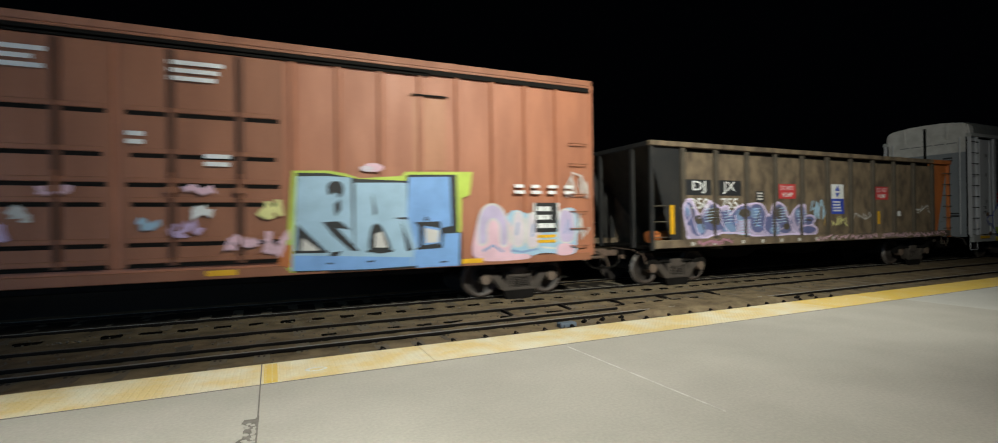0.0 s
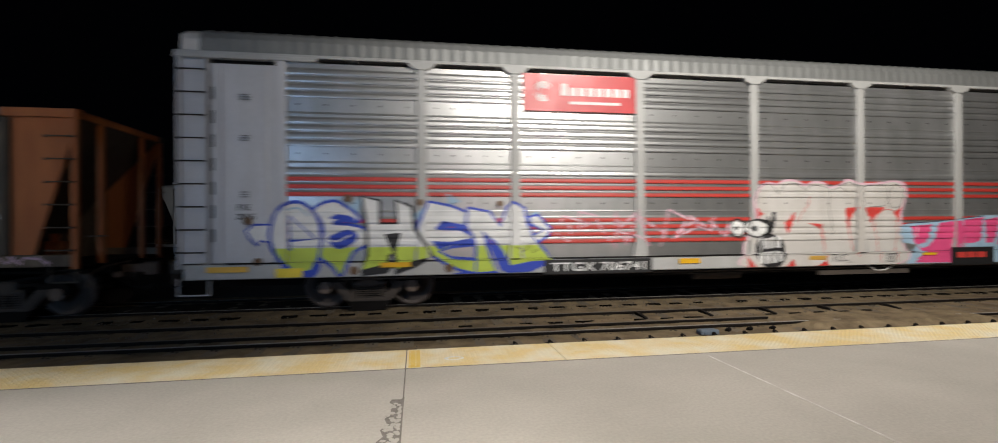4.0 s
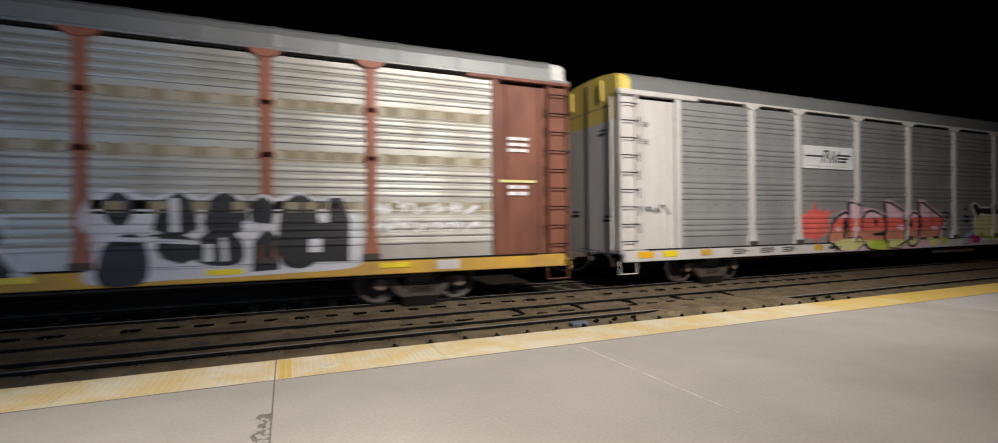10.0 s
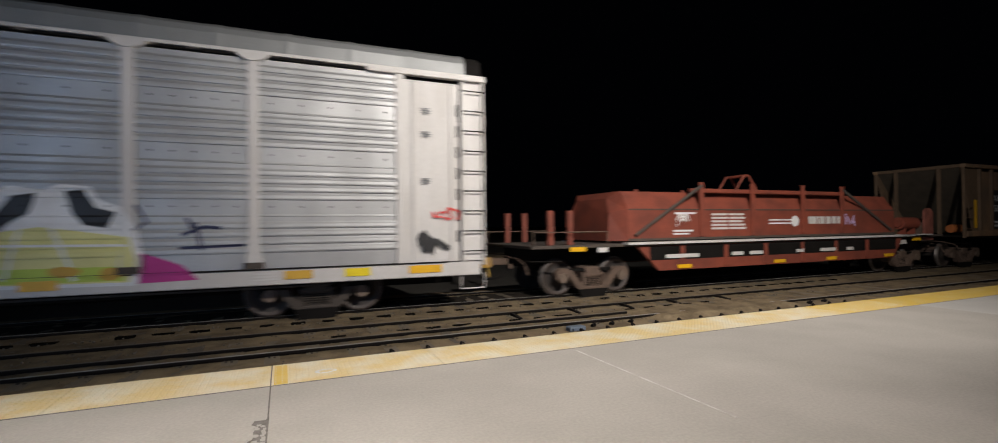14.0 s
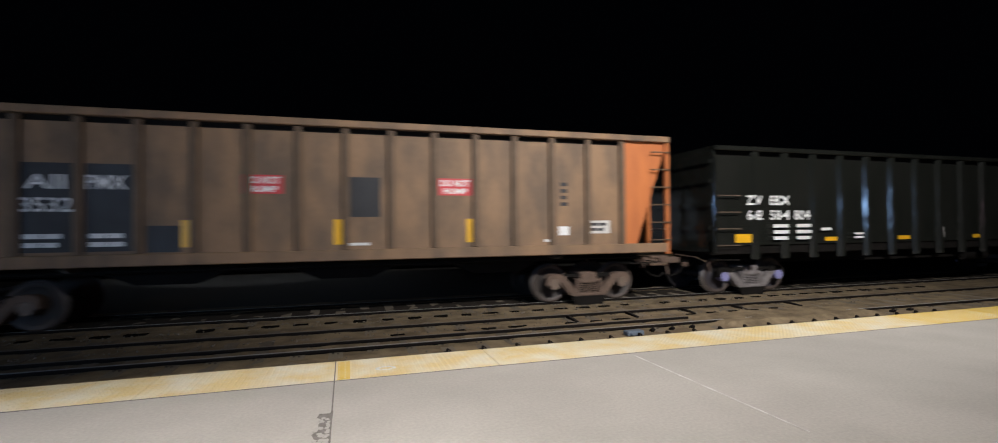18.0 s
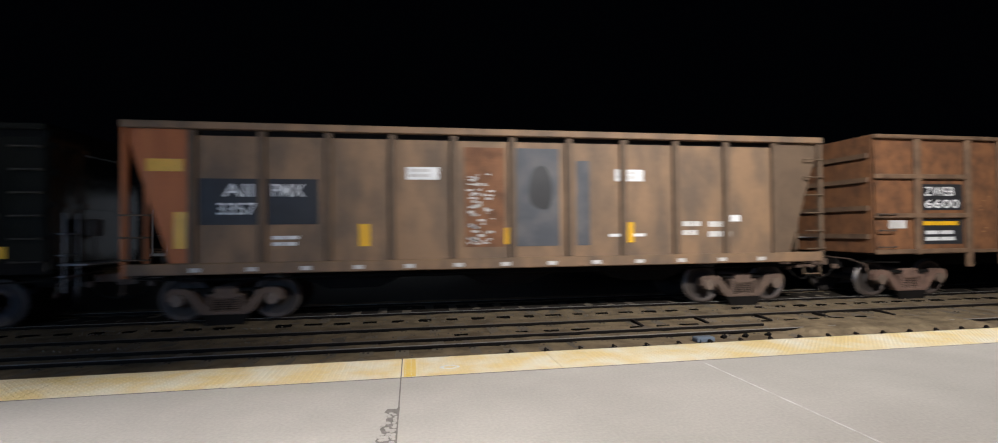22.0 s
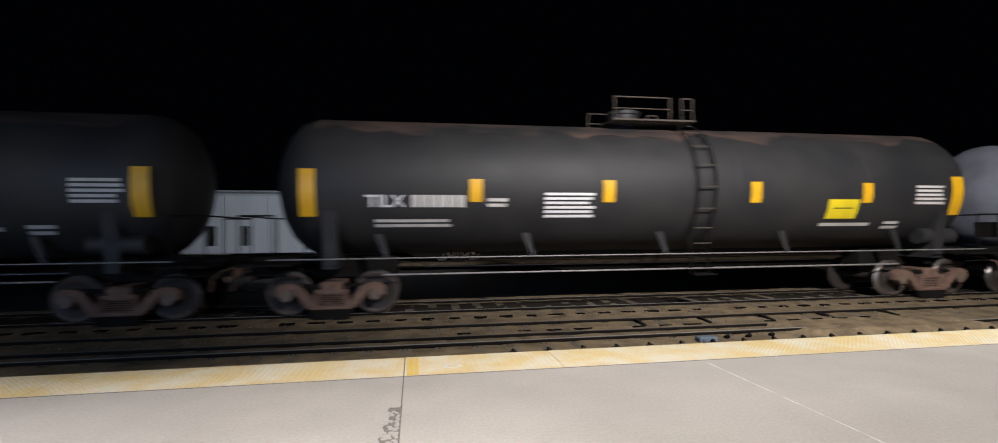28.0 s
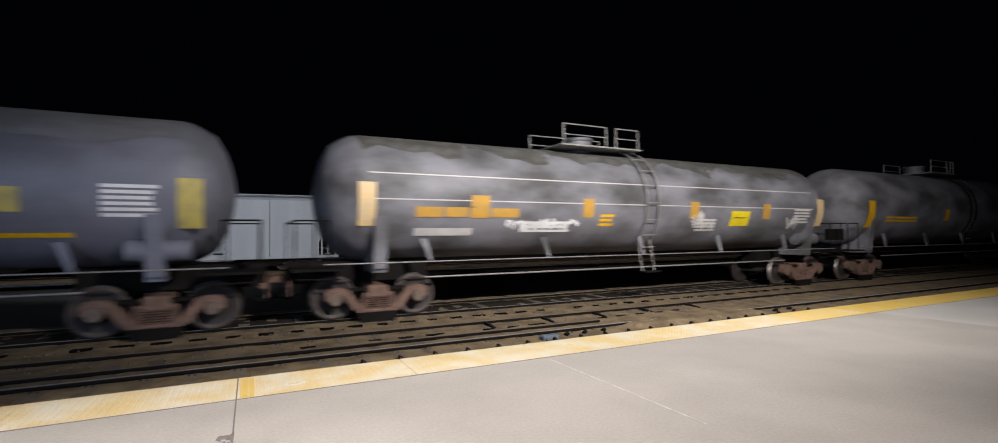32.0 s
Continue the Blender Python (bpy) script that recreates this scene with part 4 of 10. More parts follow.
# ---- the cars: local x runs along the car, y = 0 on its centre line, z = 0 on the rails ----
def boxcar(start, length):
    # set 0.70 m back so that the boxcar lines up in the camera's view
    ob = car("boxcar", start - 0.70, "tall oxide-red boxcar with plug doors and blue graffiti", "boxcar")
    u = lambda x: x - start
    body = Form().box(0.25, length, -1.5, 1.5, 0.95, 5.18)
    part("body", body, BOX_RED, ob)
    part("roof", Form().extrude([(-1.58, 5.16), (-1.60, 5.28), (0, 5.42), (1.60, 5.28), (1.58, 5.16)], "x", 0.2, length + 0.03), BOX_DARK, ob, "grimy red ribbed roof")
    for s in (-1, 1):
        y0, y1 = sorted((s * 1.5, s * 1.57))
        part("side_sill", Form().box(0.25, length - 0.02, y0, y1, 0.84, 1.02, 0.01), BOX_DARK, ob)
        part("top_rail", Form().box(0.25, length - 0.02, y0, y1, 5.10, 5.16, 0.01), BOX_DARK, ob)
        # black band below the roof edge carries its shade as colour
        part("eave_recess", Form().box(0.25, length - 0.02, y0, y1 - 0.045 * (s > 0) + 0.0 * s if s > 0 else y1, 5.0, 5.10), BLACK_AND_SHADE, ob, "black strip painting the shade under the roof edge")
        rib = Form().extrude([(-0.07, 0), (-0.035, 0.06), (0.035, 0.06), (0.07, 0)], "x", 0, 1)
        rib.v = [(y, -z if s < 0 else z, x) for x, y, z in rib.v]
        me = Form()
        me.v, me.f, me.m, me.smooth = [(x, y, 1.02 + z * 4.03) for x, y, z in rib.v], rib.f, rib.m, rib.smooth
        me = me.mesh("side_post", [BOX_RED])
        for k in range(8):
            part("side_post", me, BOX_RED, ob, at=(u(0.28 + 0.845 * k), s * 1.5, 0))
            part("side_post", me, BOX_RED, ob, at=(u(-6.3 - 0.845 * k) if k < 6 else 0.4 + 0.02 * k, s * 1.5, 0))
        for x0, x1 in ((u(-5.2), u(-2.55)), (u(-2.45), u(0.12))):
            d0, d1 = sorted((s * 1.5, s * 1.545))
            # doors take the darker red, with dimmer light put into the colour
            door = part("plug_door", Form().box(x0, x1, d0, d1, 1.10, 4.95, 0.012), BOX_DARK, ob, "plug door in a darker red standing for dimmer light")
            for z in (1.14, 1.50, 2.20, 2.54, 3.05, 3.78):
                wide = 0.10 if z in (2.20, 3.05) else 0.04
                part("door_bar", Form().box(x0 + 0.05 + wide, x1 - 0.05 - wide, *sorted((s * 1.545, s * 1.575)), z + 0.03, z + 0.12, 0.01), BOX_DARK, door)
                # shade below each bar, laid on as a black strip
                part("door_bar_gap", Form().box(x0 + 0.05 + wide, x1 - 0.05 - wide, *sorted((s * 1.545, s * 1.552)), z - 0.045, z + 0.03), BLACK_AND_SHADE, door, "black strip painting the shade below the bar")
            for x in (x0 + 0.75, x1 - 0.75):
                part("door_rod", Form().tube((x, s * 1.61, 1.15), (x, s * 1.61, 4.9), 0.03, 8), DARK_RED, door)
                part("rod_guide", Form().box(x - 0.08, x + 0.08, *sorted((s * 1.545, s * 1.562)), 1.12, 4.93), DARK_RED, door, "grimy dark band behind the rod")
                part("door_crank", Form().tube((x, s * 1.65, 2.3), (x, s * 1.65, 2.75), 0.03, 8).box(x - 0.1, x + 0.1, min(s * 1.60, s * 1.66), max(s * 1.60, s * 1.66), 2.4, 2.5), BOX_DARK, door)
        part("door_track", Form().box(u(-5.4), u(3.0), y0, y1 + 0.02 * s, 4.96, 5.03), BLACK_AND_SHADE, ob)
    y = -1.562
    rungs(ob, length - 0.62, length - 0.16, -1.63, [1.2 + 0.42 * k for k in range(4)], BOX_DARK)
    # black sheet paints the shade in the hollows between the ribs
    part("end_backing", Form().box(length, length + 0.012, -1.44, 1.44, 1.1, 5.05), BLACK_AND_SHADE, ob, "black sheet painting the shade between the end corrugations")
    for k in range(8):
        z = 1.16 + 0.49 * k
        rib = Form().extrude([(length + 0.012, z), (length + 0.10, z + 0.05), (length + 0.13, z + 0.12), (length + 0.13, z + 0.22), (length + 0.10, z + 0.29), (length + 0.012, z + 0.34)], "y", -1.40, 1.40)
        # the lower four ribs take the darker red
        part("end_rib", rib, BOX_RED if k > 3 else DARK_RED, ob)
        if k in (4, 5, 6):
            for dz, a, b in ((0.13, -0.7, 0.45), (0.19, -0.55, 0.3)):
                part("end_lettering", Form().box(length + 0.131, length + 0.134, a, b, z + dz, z + dz + 0.035), WHITE, ob)
    for y in (-1.47, 1.47):
        part("corner_post", Form().box(length, length + 0.10, y - 0.05, y + 0.05, 0.95, 5.15, 0.015), BOX_RED, ob)
    part("end_cap", Form().box(length, length + 0.14, -1.5, 1.5, 5.08, 5.2, 0.02), BOX_RED, ob)
    for y in (-1.32, -0.92):
        part("end_ladder_stile", Form().box(length + 0.16, length + 0.19, y - 0.03, y + 0.03, 1.0, 3.1), DARK_RED, ob)
    for k in range(5):
        part("end_ladder_rung", Form().tube((length + 0.18, -1.32, 1.2 + 0.42 * k), (length + 0.18, -0.92, 1.2 + 0.42 * k), 0.014, 6), DARK_RED, ob)
    part("brake_platform", Form().box(length, length + 0.42, -0.75, 0.75, 1.28, 1.32), DARK_RED, ob)
    part("brake_wheel", Form().tube((length + 0.25, 0.45, 2.2), (length + 0.29, 0.45, 2.2), 0.27, 18).tube((length + 0.1, 0.45, 2.2), (length + 0.29, 0.45, 2.2), 0.05, 8), DARK_RED, ob)
    part("reflector", Form().box(length + 0.19, length + 0.196, -1.34, -1.2, 1.62, 1.76), REFLECT, ob, "small yellow reflector")
    rungs(ob, length - 0.62, length - 0.16, -1.63, [3.2, 3.7], BOX_DARK)
    part("underframe", Form().box(0.3, length - 0.1, -0.35, 0.35, 0.6, 0.95).box(3.8, length - 3.8, -1.35, 1.35, 0.72, 0.94), BLACK_AND_SHADE, ob)
    coupler(ob, 0.2, -1)
    # stretched to bridge the gap left by setting the boxcar back
    part("draft_gear", Form().box(length - 0.1, length + 0.62, -0.16, 0.16, 0.74, 0.99, 0.02), TRUCK, ob, "long draft gear bridging the gap to the next car")
    coupler(ob, length + 0.5, 1)
    truck(ob, 2.1, TRUCK_DARK)
    truck(ob, u(5.35), TRUCK_DARK)
    # sprayed panel and stencils on the flank that faces the platform
    flat = lambda x, z: 1.562
    art = Spray(ob, "sky-blue block letters with black shading in a lime frame", [TAG_LIME, TAG_ICE, TAG_BLUE, BLACK, RACK_CREAM, HOP_ORANGE], lambda x, z: 1.573, floor=0.86)
    art.fill(0, 11.52, 1.01, 11.66, 2.85, 12.3, 2.87, 12.6, 2.83, 12.92, 2.73, 13.76, 2.8, 13.87, 2.89, 15.37, 2.93, 15.3, 2.42, 15.11, 2.35, 15.06, 0.81, 11.62, 0.89)
    art.fill(3, 11.72, 2.63, 11.74, 2.81, 12.3, 2.82, 12.9, 2.72, 13.87, 2.7, 13.89, 2.83, 14.99, 2.86, 15.01, 1.58, 15.1, 1.61, 15.1, 0.81, 11.67, 0.89, 11.64, 1)
    art.fill(1, 11.74, 2.74, 12.3, 2.76, 12.75, 2.74, 12.78, 1.29, 12.34, 1.25, 12.28, 0.97, 11.64, 0.98, 11.69, 1.88)
    art.fill(1, 12.82, 2.64, 13.76, 2.66, 13.89, 2.65, 13.88, 1.98, 14.08, 1.24, 13.96, 0.85, 12.28, 0.94, 12.58, 1.3, 12.8, 1.29)
    art.fill(2, 13.93, 2.78, 14.84, 2.81, 14.87, 1.74, 14.61, 1.69, 14.61, 1.32, 14.08, 1.28, 13.88, 1.98)
    art.fill(2, 14.03, 1.24, 14.64, 1.26, 14.69, 1.57, 15.06, 1.58, 15.03, 0.79, 13.96, 0.82)
    art.fill(2, 11.65, 1.22, 13.96, 1.09, 13.96, 0.82, 11.63, 0.92)
    art.fill(3, 12.3, 2.58, 12.42, 2.66, 12.56, 2.63, 12.6, 2.47, 12.51, 2.33, 12.46, 2.44, 12.32, 2.39, soft=True)
    art.fill(3, 12.42, 2.21, 12.54, 2.31, 12.55, 2.1, 12.43, 1.96)
    art.fill(3, 12.2, 1.85, 12.51, 1.87, 12.74, 1.69, 12.47, 1.73, 12.89, 1.26, 12.73, 1.27, 12.39, 1.59)
    art.fill(3, 11.73, 1.83, 12.29, 1.25, 11.72, 1.26)
    art.fill(4, 11.83, 1.55, 12.15, 1.29, 11.79, 1.3)
    art.fill(3, 13.16, 2.45, 13.25, 2.03, 13.19, 1.96)
    art.fill(3, 13.11, 1.25, 13.14, 1.72, 13.29, 1.8, 13.44, 1.56, 13.52, 1.23, soft=True)
    art.fill(4, 13.2, 1.32, 13.22, 1.6, 13.36, 1.65, 13.46, 1.31)
    art.fill(3, 13.58, 1.92, 13.88, 1.94, 13.88, 1.88)
    art.fill(3, 13.75, 1.86, 13.99, 1.24, 13.87, 1.22)
    art.fill(3, 14.04, 1.83, 14.61, 1.84, 14.62, 1.69, 14.25, 1.75, 14.22, 1.33, 14.57, 1.37, 14.59, 1.27, 14.13, 1.26, 14.13, 1.73)
    art.fill(4, 14.27, 1.7, 14.58, 1.64, 14.55, 1.39, 14.29, 1.38)
    art.fill(3, 14.25, 1.87, 14.3, 1.97, 14.36, 1.85)
    art.line(3, 0.05, 11.67, 1.28, 12.29, 1.27)
    art.line(3, 0.05, 13.04, 1.25, 13.58, 1.24)
    art.line(3, 0.03, 14.6, 0.96, 14.76, 0.96)
    art.line(3, 0.03, 12.27, 1.04, 12.38, 1.03)
    art.line(3, 0.03, 13.05, 1.04, 13.18, 1.04)
    art.line(3, 0.07, 12.28, 0.85, 13.09, 0.85, 14.07, 0.87)
    art.fill(5, 11.43, 1.43, 11.63, 1.42, 11.61, 0.98, 11.4, 1.04)
    art.done()
    art = Spray(ob, "small pale pink sprayed cloud", [TAG_PALE_PINK, TAG_HAZE], lambda x, z: 1.566)
    art.oval(0, 13.2, 2.96, 0.20, 0.09)
    art.oval(1, 13.06, 2.93, 0.13, 0.06)
    art.done()
    art = Spray(ob, "pale pink and pale-blue bubble letters with whitish rims", [TAG_PALE_PINK, TAG_ICE, TAG_HAZE, TAG_PALE_LILAC, DIRTY_WHITE, TAG_STEEL], lambda x, z: 1.566, floor=0.86)
    art.fill(1, 16.1, 1.02, 16.2, 1.9, 16.45, 2.08, 16.8, 1.98, 17.1, 2.12, 17.5, 2.0, 17.9, 2.14, 18.12, 1.95, 18.1, 1.2, 17.95, 0.98, 17.2, 1.06, 16.6, 0.95, soft=True)
    art.fill(0, 15.45, 0.98, 15.42, 1.6, 15.6, 2.05, 15.9, 2.1, 16.2, 1.9, 16.4, 1.5, 16.3, 1.1, 16.75, 1.05, 16.7, 0.93, soft=True)
    art.letter(3, 4, 0.045, 15.5, 1.35, 15.53, 1.95, 15.75, 2.2, 16.05, 2.14, 16.22, 1.8, 16.22, 1.3, 16.04, 1.3, 16.02, 1.72, 15.86, 1.88, 15.72, 1.72, 15.7, 1.35, soft=True)
    art.letter(2, 4, 0.04, 16.36, 1.3, 16.4, 1.95, 16.56, 2.02, 16.66, 1.7, 16.62, 1.28, soft=True)
    art.letter(2, 4, 0.04, 16.74, 1.25, 16.76, 1.9, 16.95, 2.0, 17.06, 1.75, 17.02, 1.25, soft=True)
    art.letter(3, 4, 0.04, 17.62, 1.35, 17.64, 2.0, 17.85, 2.08, 18.02, 1.9, 18.0, 1.35, soft=True)
    art.fill(0, 17.55, 1.0, 17.6, 1.25, 18.0, 1.22, 17.95, 1.0, soft=True)
    for path in ((16.45, 1.5, 16.5, 1.8), (16.86, 1.45, 16.9, 1.75), (17.75, 1.5, 17.85, 1.85, 17.92, 1.5), (15.6, 1.15, 15.85, 1.28, 16.1, 1.12), (16.3, 1.15, 16.6, 1.1, 17.0, 1.16)):
        art.line(5, 0.05, *path)
    for path in ((16.25, 1.75, 16.32, 1.3), (16.68, 1.9, 16.7, 1.3), (17.2, 1.95, 17.55, 1.9), (17.1, 1.2, 17.5, 1.15)):
        art.line(4, 0.045, *path)
    art.done()
    tag_scrawl(ob, u(6.35), u(7.0), 2.3, 3.05, flat, DIRTY_WHITE, 4, "white sprayed scrawl", strokes=4)
    tag_scrawl(ob, u(6.45), u(7.0), 1.2, 2.2, flat, DIRTY_WHITE, 14, "white sprayed scrawl", strokes=4)
    for k, (x, z, w, h, mat) in enumerate(((-3.9, 1.9, 0.3, 0.25, DIRTY_WHITE), (-3.6, 2.35, 0.5, 0.12, TAG_PALE_PINK), (-2.2, 1.75, 0.3, 0.2, TAG_ICE), (-1.75, 1.6, 0.45, 0.3, TAG_LILAC), (-1.4, 1.95, 0.3, 0.22, WHITE), (-1.55, 2.4, 0.5, 0.12, TAG_PALE_PINK), (-0.9, 1.35, 0.5, 0.3, TAG_PALE_PINK), (-0.35, 1.9, 0.35, 0.4, TAG_YELLOW), (-0.3, 1.2, 0.4, 0.5, TAG_PALE_PINK), (-4.2, 1.6, 0.25, 0.35, TAG_LILAC))):
        tag_scrawl(ob, u(x), u(x + w), z, z + h, lambda x, z: 1.622, mat, 80 + k, "faded sprayed scrap on the door", 0.11, 4)
    plate(ob, "consolidated_stencil", BLACK, u(5.55), u(6.15), 1.55, 2.25, -1.585, "black and white service stencil", 0.004)
    for z in (1.30, 1.42):
        plate(ob, "reflector", REFLECT, u(5.6), u(6.1), z, z + 0.07, -1.587)
    plate(ob, "stencil_frame", WHITE, u(5.5), u(6.2), 1.85, 2.25, -1.583, "white field of the service stencil", 0.003)
    plate(ob, "roof_notch", BLACK_AND_SHADE, u(2.62), u(3.42), 4.52, 4.56, -1.566, "dark seam of a patched side sheet", 0.004)
    plate(ob, "side_patch", BOX_PATCH, u(2.66), u(3.38), 2.95, 4.52, -1.512, "slightly yellower patched side sheet", 0.01)
    bars(ob, u(5.6), u(6.1), 1.6, 2.2, 3, -1.591, WHITE, 2)
    for x, z, w, n in ((-4.35, 4.35, 1.0, 3), (-1.75, 4.35, 1.05, 3), (-2.35, 3.2, 0.35, 2), (-1.2, 2.85, 0.5, 2), (5.0, 2.42, 0.28, 2), (5.45, 2.42, 0.28, 2), (5.9, 2.42, 0.28, 2), (6.35, 2.42, 0.28, 2)):
        bars(ob, u(x), u(x + w), z, z + 0.14 * n, n, -1.606, WHITE, int(x * 10), words=1)
    for x in (-4.7, -1.2, 3.7):
        plate(ob, "reflector", REFLECT, u(x), u(x + 0.5), 0.90, 1.0, -1.578)
    return ob


def hopper_body(ob, length, xa, xb, posts, top, low, side, post, left_end, right_end, post_wide=0.07, sill=None):
    """An open-top hopper: flat sides between posts, gusset sheets over the sloping ends, ladders and an open end frame."""
    inner = 1.50
    for s in (-1, 1):
        y0, y1 = sorted((s * inner, s * (inner - 0.05)))
        edges = [xa] + [p for p in posts if xa + 0.2 < p < xb - 0.2] + [xb]
        for a, b in zip(edges, edges[1:]):
            part("side_sheet", Form().box(a + 0.002, b - 0.002, y0, y1, low + 0.2, top - 0.25, 0.004), side, ob)
            # black strip behind the chord paints the shade below it
            part("top_slot", Form().box(a + 0.002, b - 0.002, *sorted((s * 1.36, s * 1.42)), top - 0.3, top - 0.12), BLACK_AND_SHADE, ob, "black strip painting the shade below the top chord")
        post_form = Form().box(-post_wide, post_wide, min(s * inner, s * 1.60), max(s * inner, s * 1.60), low + 0.22, top - 0.16, 0.012).mesh("side_post", [post])
        for p in posts:
            part("side_post", post_form, post, ob, at=(p, 0, 0))
        c0, c1 = sorted((s * 1.44, s * 1.62))
        part("top_chord", Form().box(0.0, length, c0, c1, top - 0.14, top, 0.015), side, ob)
        part("side_sill", Form().box(0.1, length - 0.1, c0, c1, low, low + 0.22, 0.015), sill or side, ob)
        for a, b, foot, mat in ((0.03, xa - 0.005, xa - 0.40, left_end), (length - 0.03, xb + 0.005, xb + 0.42, right_end)):
            sheet = Form().extrude([(a, top - 0.14), (b, top - 0.14), (b, low + 0.2), (foot, low + 0.2)], "y", y0, y1)
            part("end_gusset", sheet, mat, ob, "sloping end sheet")
            e = 0.0 if a < 1 else length - 0.12
            part("corner_post", Form().box(e + 0.01, e + 0.11, c0 + 0.03, c1 - 0.05, low - 0.05, top - 0.14, 0.01), mat, ob)
        rungs(ob, length - 0.5, length - 0.05, s * 1.64, [low + 0.3 + 0.42 * k for k in range(6)], post)
        rungs(ob, 0.05, 0.5, s * 1.64, [low + 0.3 + 0.42 * k for k in range(3)], post)
    # slope sheets, inner floor and ends
    for a, b, mat in ((0.05, xa + 1.6, left_end), (length - 0.05, xb - 1.6, right_end)):
        # slope sheet in the dark post colour, painting the shade behind the ladder
        part("slope_sheet", Form().extrude([(a, top - 0.12), (a + (0.06 if a < 1 else -0.06), top - 0.12), (b, low - 0.1), (b - (0.06 if a < 1 else -0.06), low - 0.1)], "y", -1.45, 1.45), HOP_BLACKISH, ob)
        e = 0.02 if a < 1 else length - 0.12
        part("end_chord", Form().box(e, e + 0.1, -1.44, 1.44, top - 0.13, top, 0.01), mat, ob)
        for y in (-0.75, 0.75):
            part("end_brace", Form().box(e + 0.01, e + 0.09, y - 0.06, y + 0.06, low, top - 0.13), mat, ob)
    for k in range(3):
        w = (xb - xa - 2.4) / 3
        a = xa + 1.2 + k * w
        part("hopper_bay", Form().extrude([(a, low + 0.1), (a + w, low + 0.1), (a + w * 0.66, low - 0.42), (a + w * 0.34, low - 0.42)], "y", -0.75, 0.75), BLACK_AND_SHADE, ob)
    part("centre_sill", Form().box(0.1, length - 0.1, -0.25, 0.25, low - 0.25, low + 0.02), BLACK_AND_SHADE, ob)
    for e in (0.1, length - 1.3):
        part("end_platform", Form().box(e, e + 1.2, -1.5, 1.5, low - 0.02, low + 0.05), BLACK_AND_SHADE, ob)
    part("air_reservoir", Form().tube((0.5, -0.9, low + 0.3), (1.1, -0.9, low + 0.3), 0.17, 12), right_end, ob)
    part("brake_valve", Form().box(length - 1.0, length - 0.7, -0.95, -0.7, low + 0.1, low + 0.45, 0.03).tube((length - 0.85, -0.82, low + 0.45), (length - 0.85, -0.82, low + 0.6), 0.07, 10), right_end, ob)
    part("end_grab_iron", Form().tube((length + 0.07, -1.3, low + 0.55), (length + 0.07, -0.85, low + 0.55), 0.014, 6).tube((length + 0.07, -1.3, low + 0.55), (length - 0.02, -1.3, low + 0.55), 0.014, 6).tube((length + 0.07, -0.85, low + 0.55), (length - 0.02, -0.85, low + 0.55), 0.014, 6), RAIL_STEEL, ob)
    part("brake_pipe", Form().tube((0.6, -1.25, low - 0.12), (length - 0.6, -1.25, low - 0.12), 0.02, 6), BLACK_AND_SHADE, ob)
    for s in (-1, 1):
        f = Form().tube((length - 0.06, s * 1.5, low - 0.3), (length - 0.06, s * 1.5, low + 0.1), 0.018, 6).tube((length - 0.5, s * 1.5, low - 0.3), (length - 0.5, s * 1.5, low + 0.1), 0.018, 6).tube((length - 0.5, s * 1.5, low - 0.3), (length - 0.06, s * 1.5, low - 0.3), 0.018, 6)
        part("sill_step", f, post, ob)
    coupler(ob, 0.05, -1)
    coupler(ob, length - 0.05, 1)


FLAT = lambda x, z: 1.504


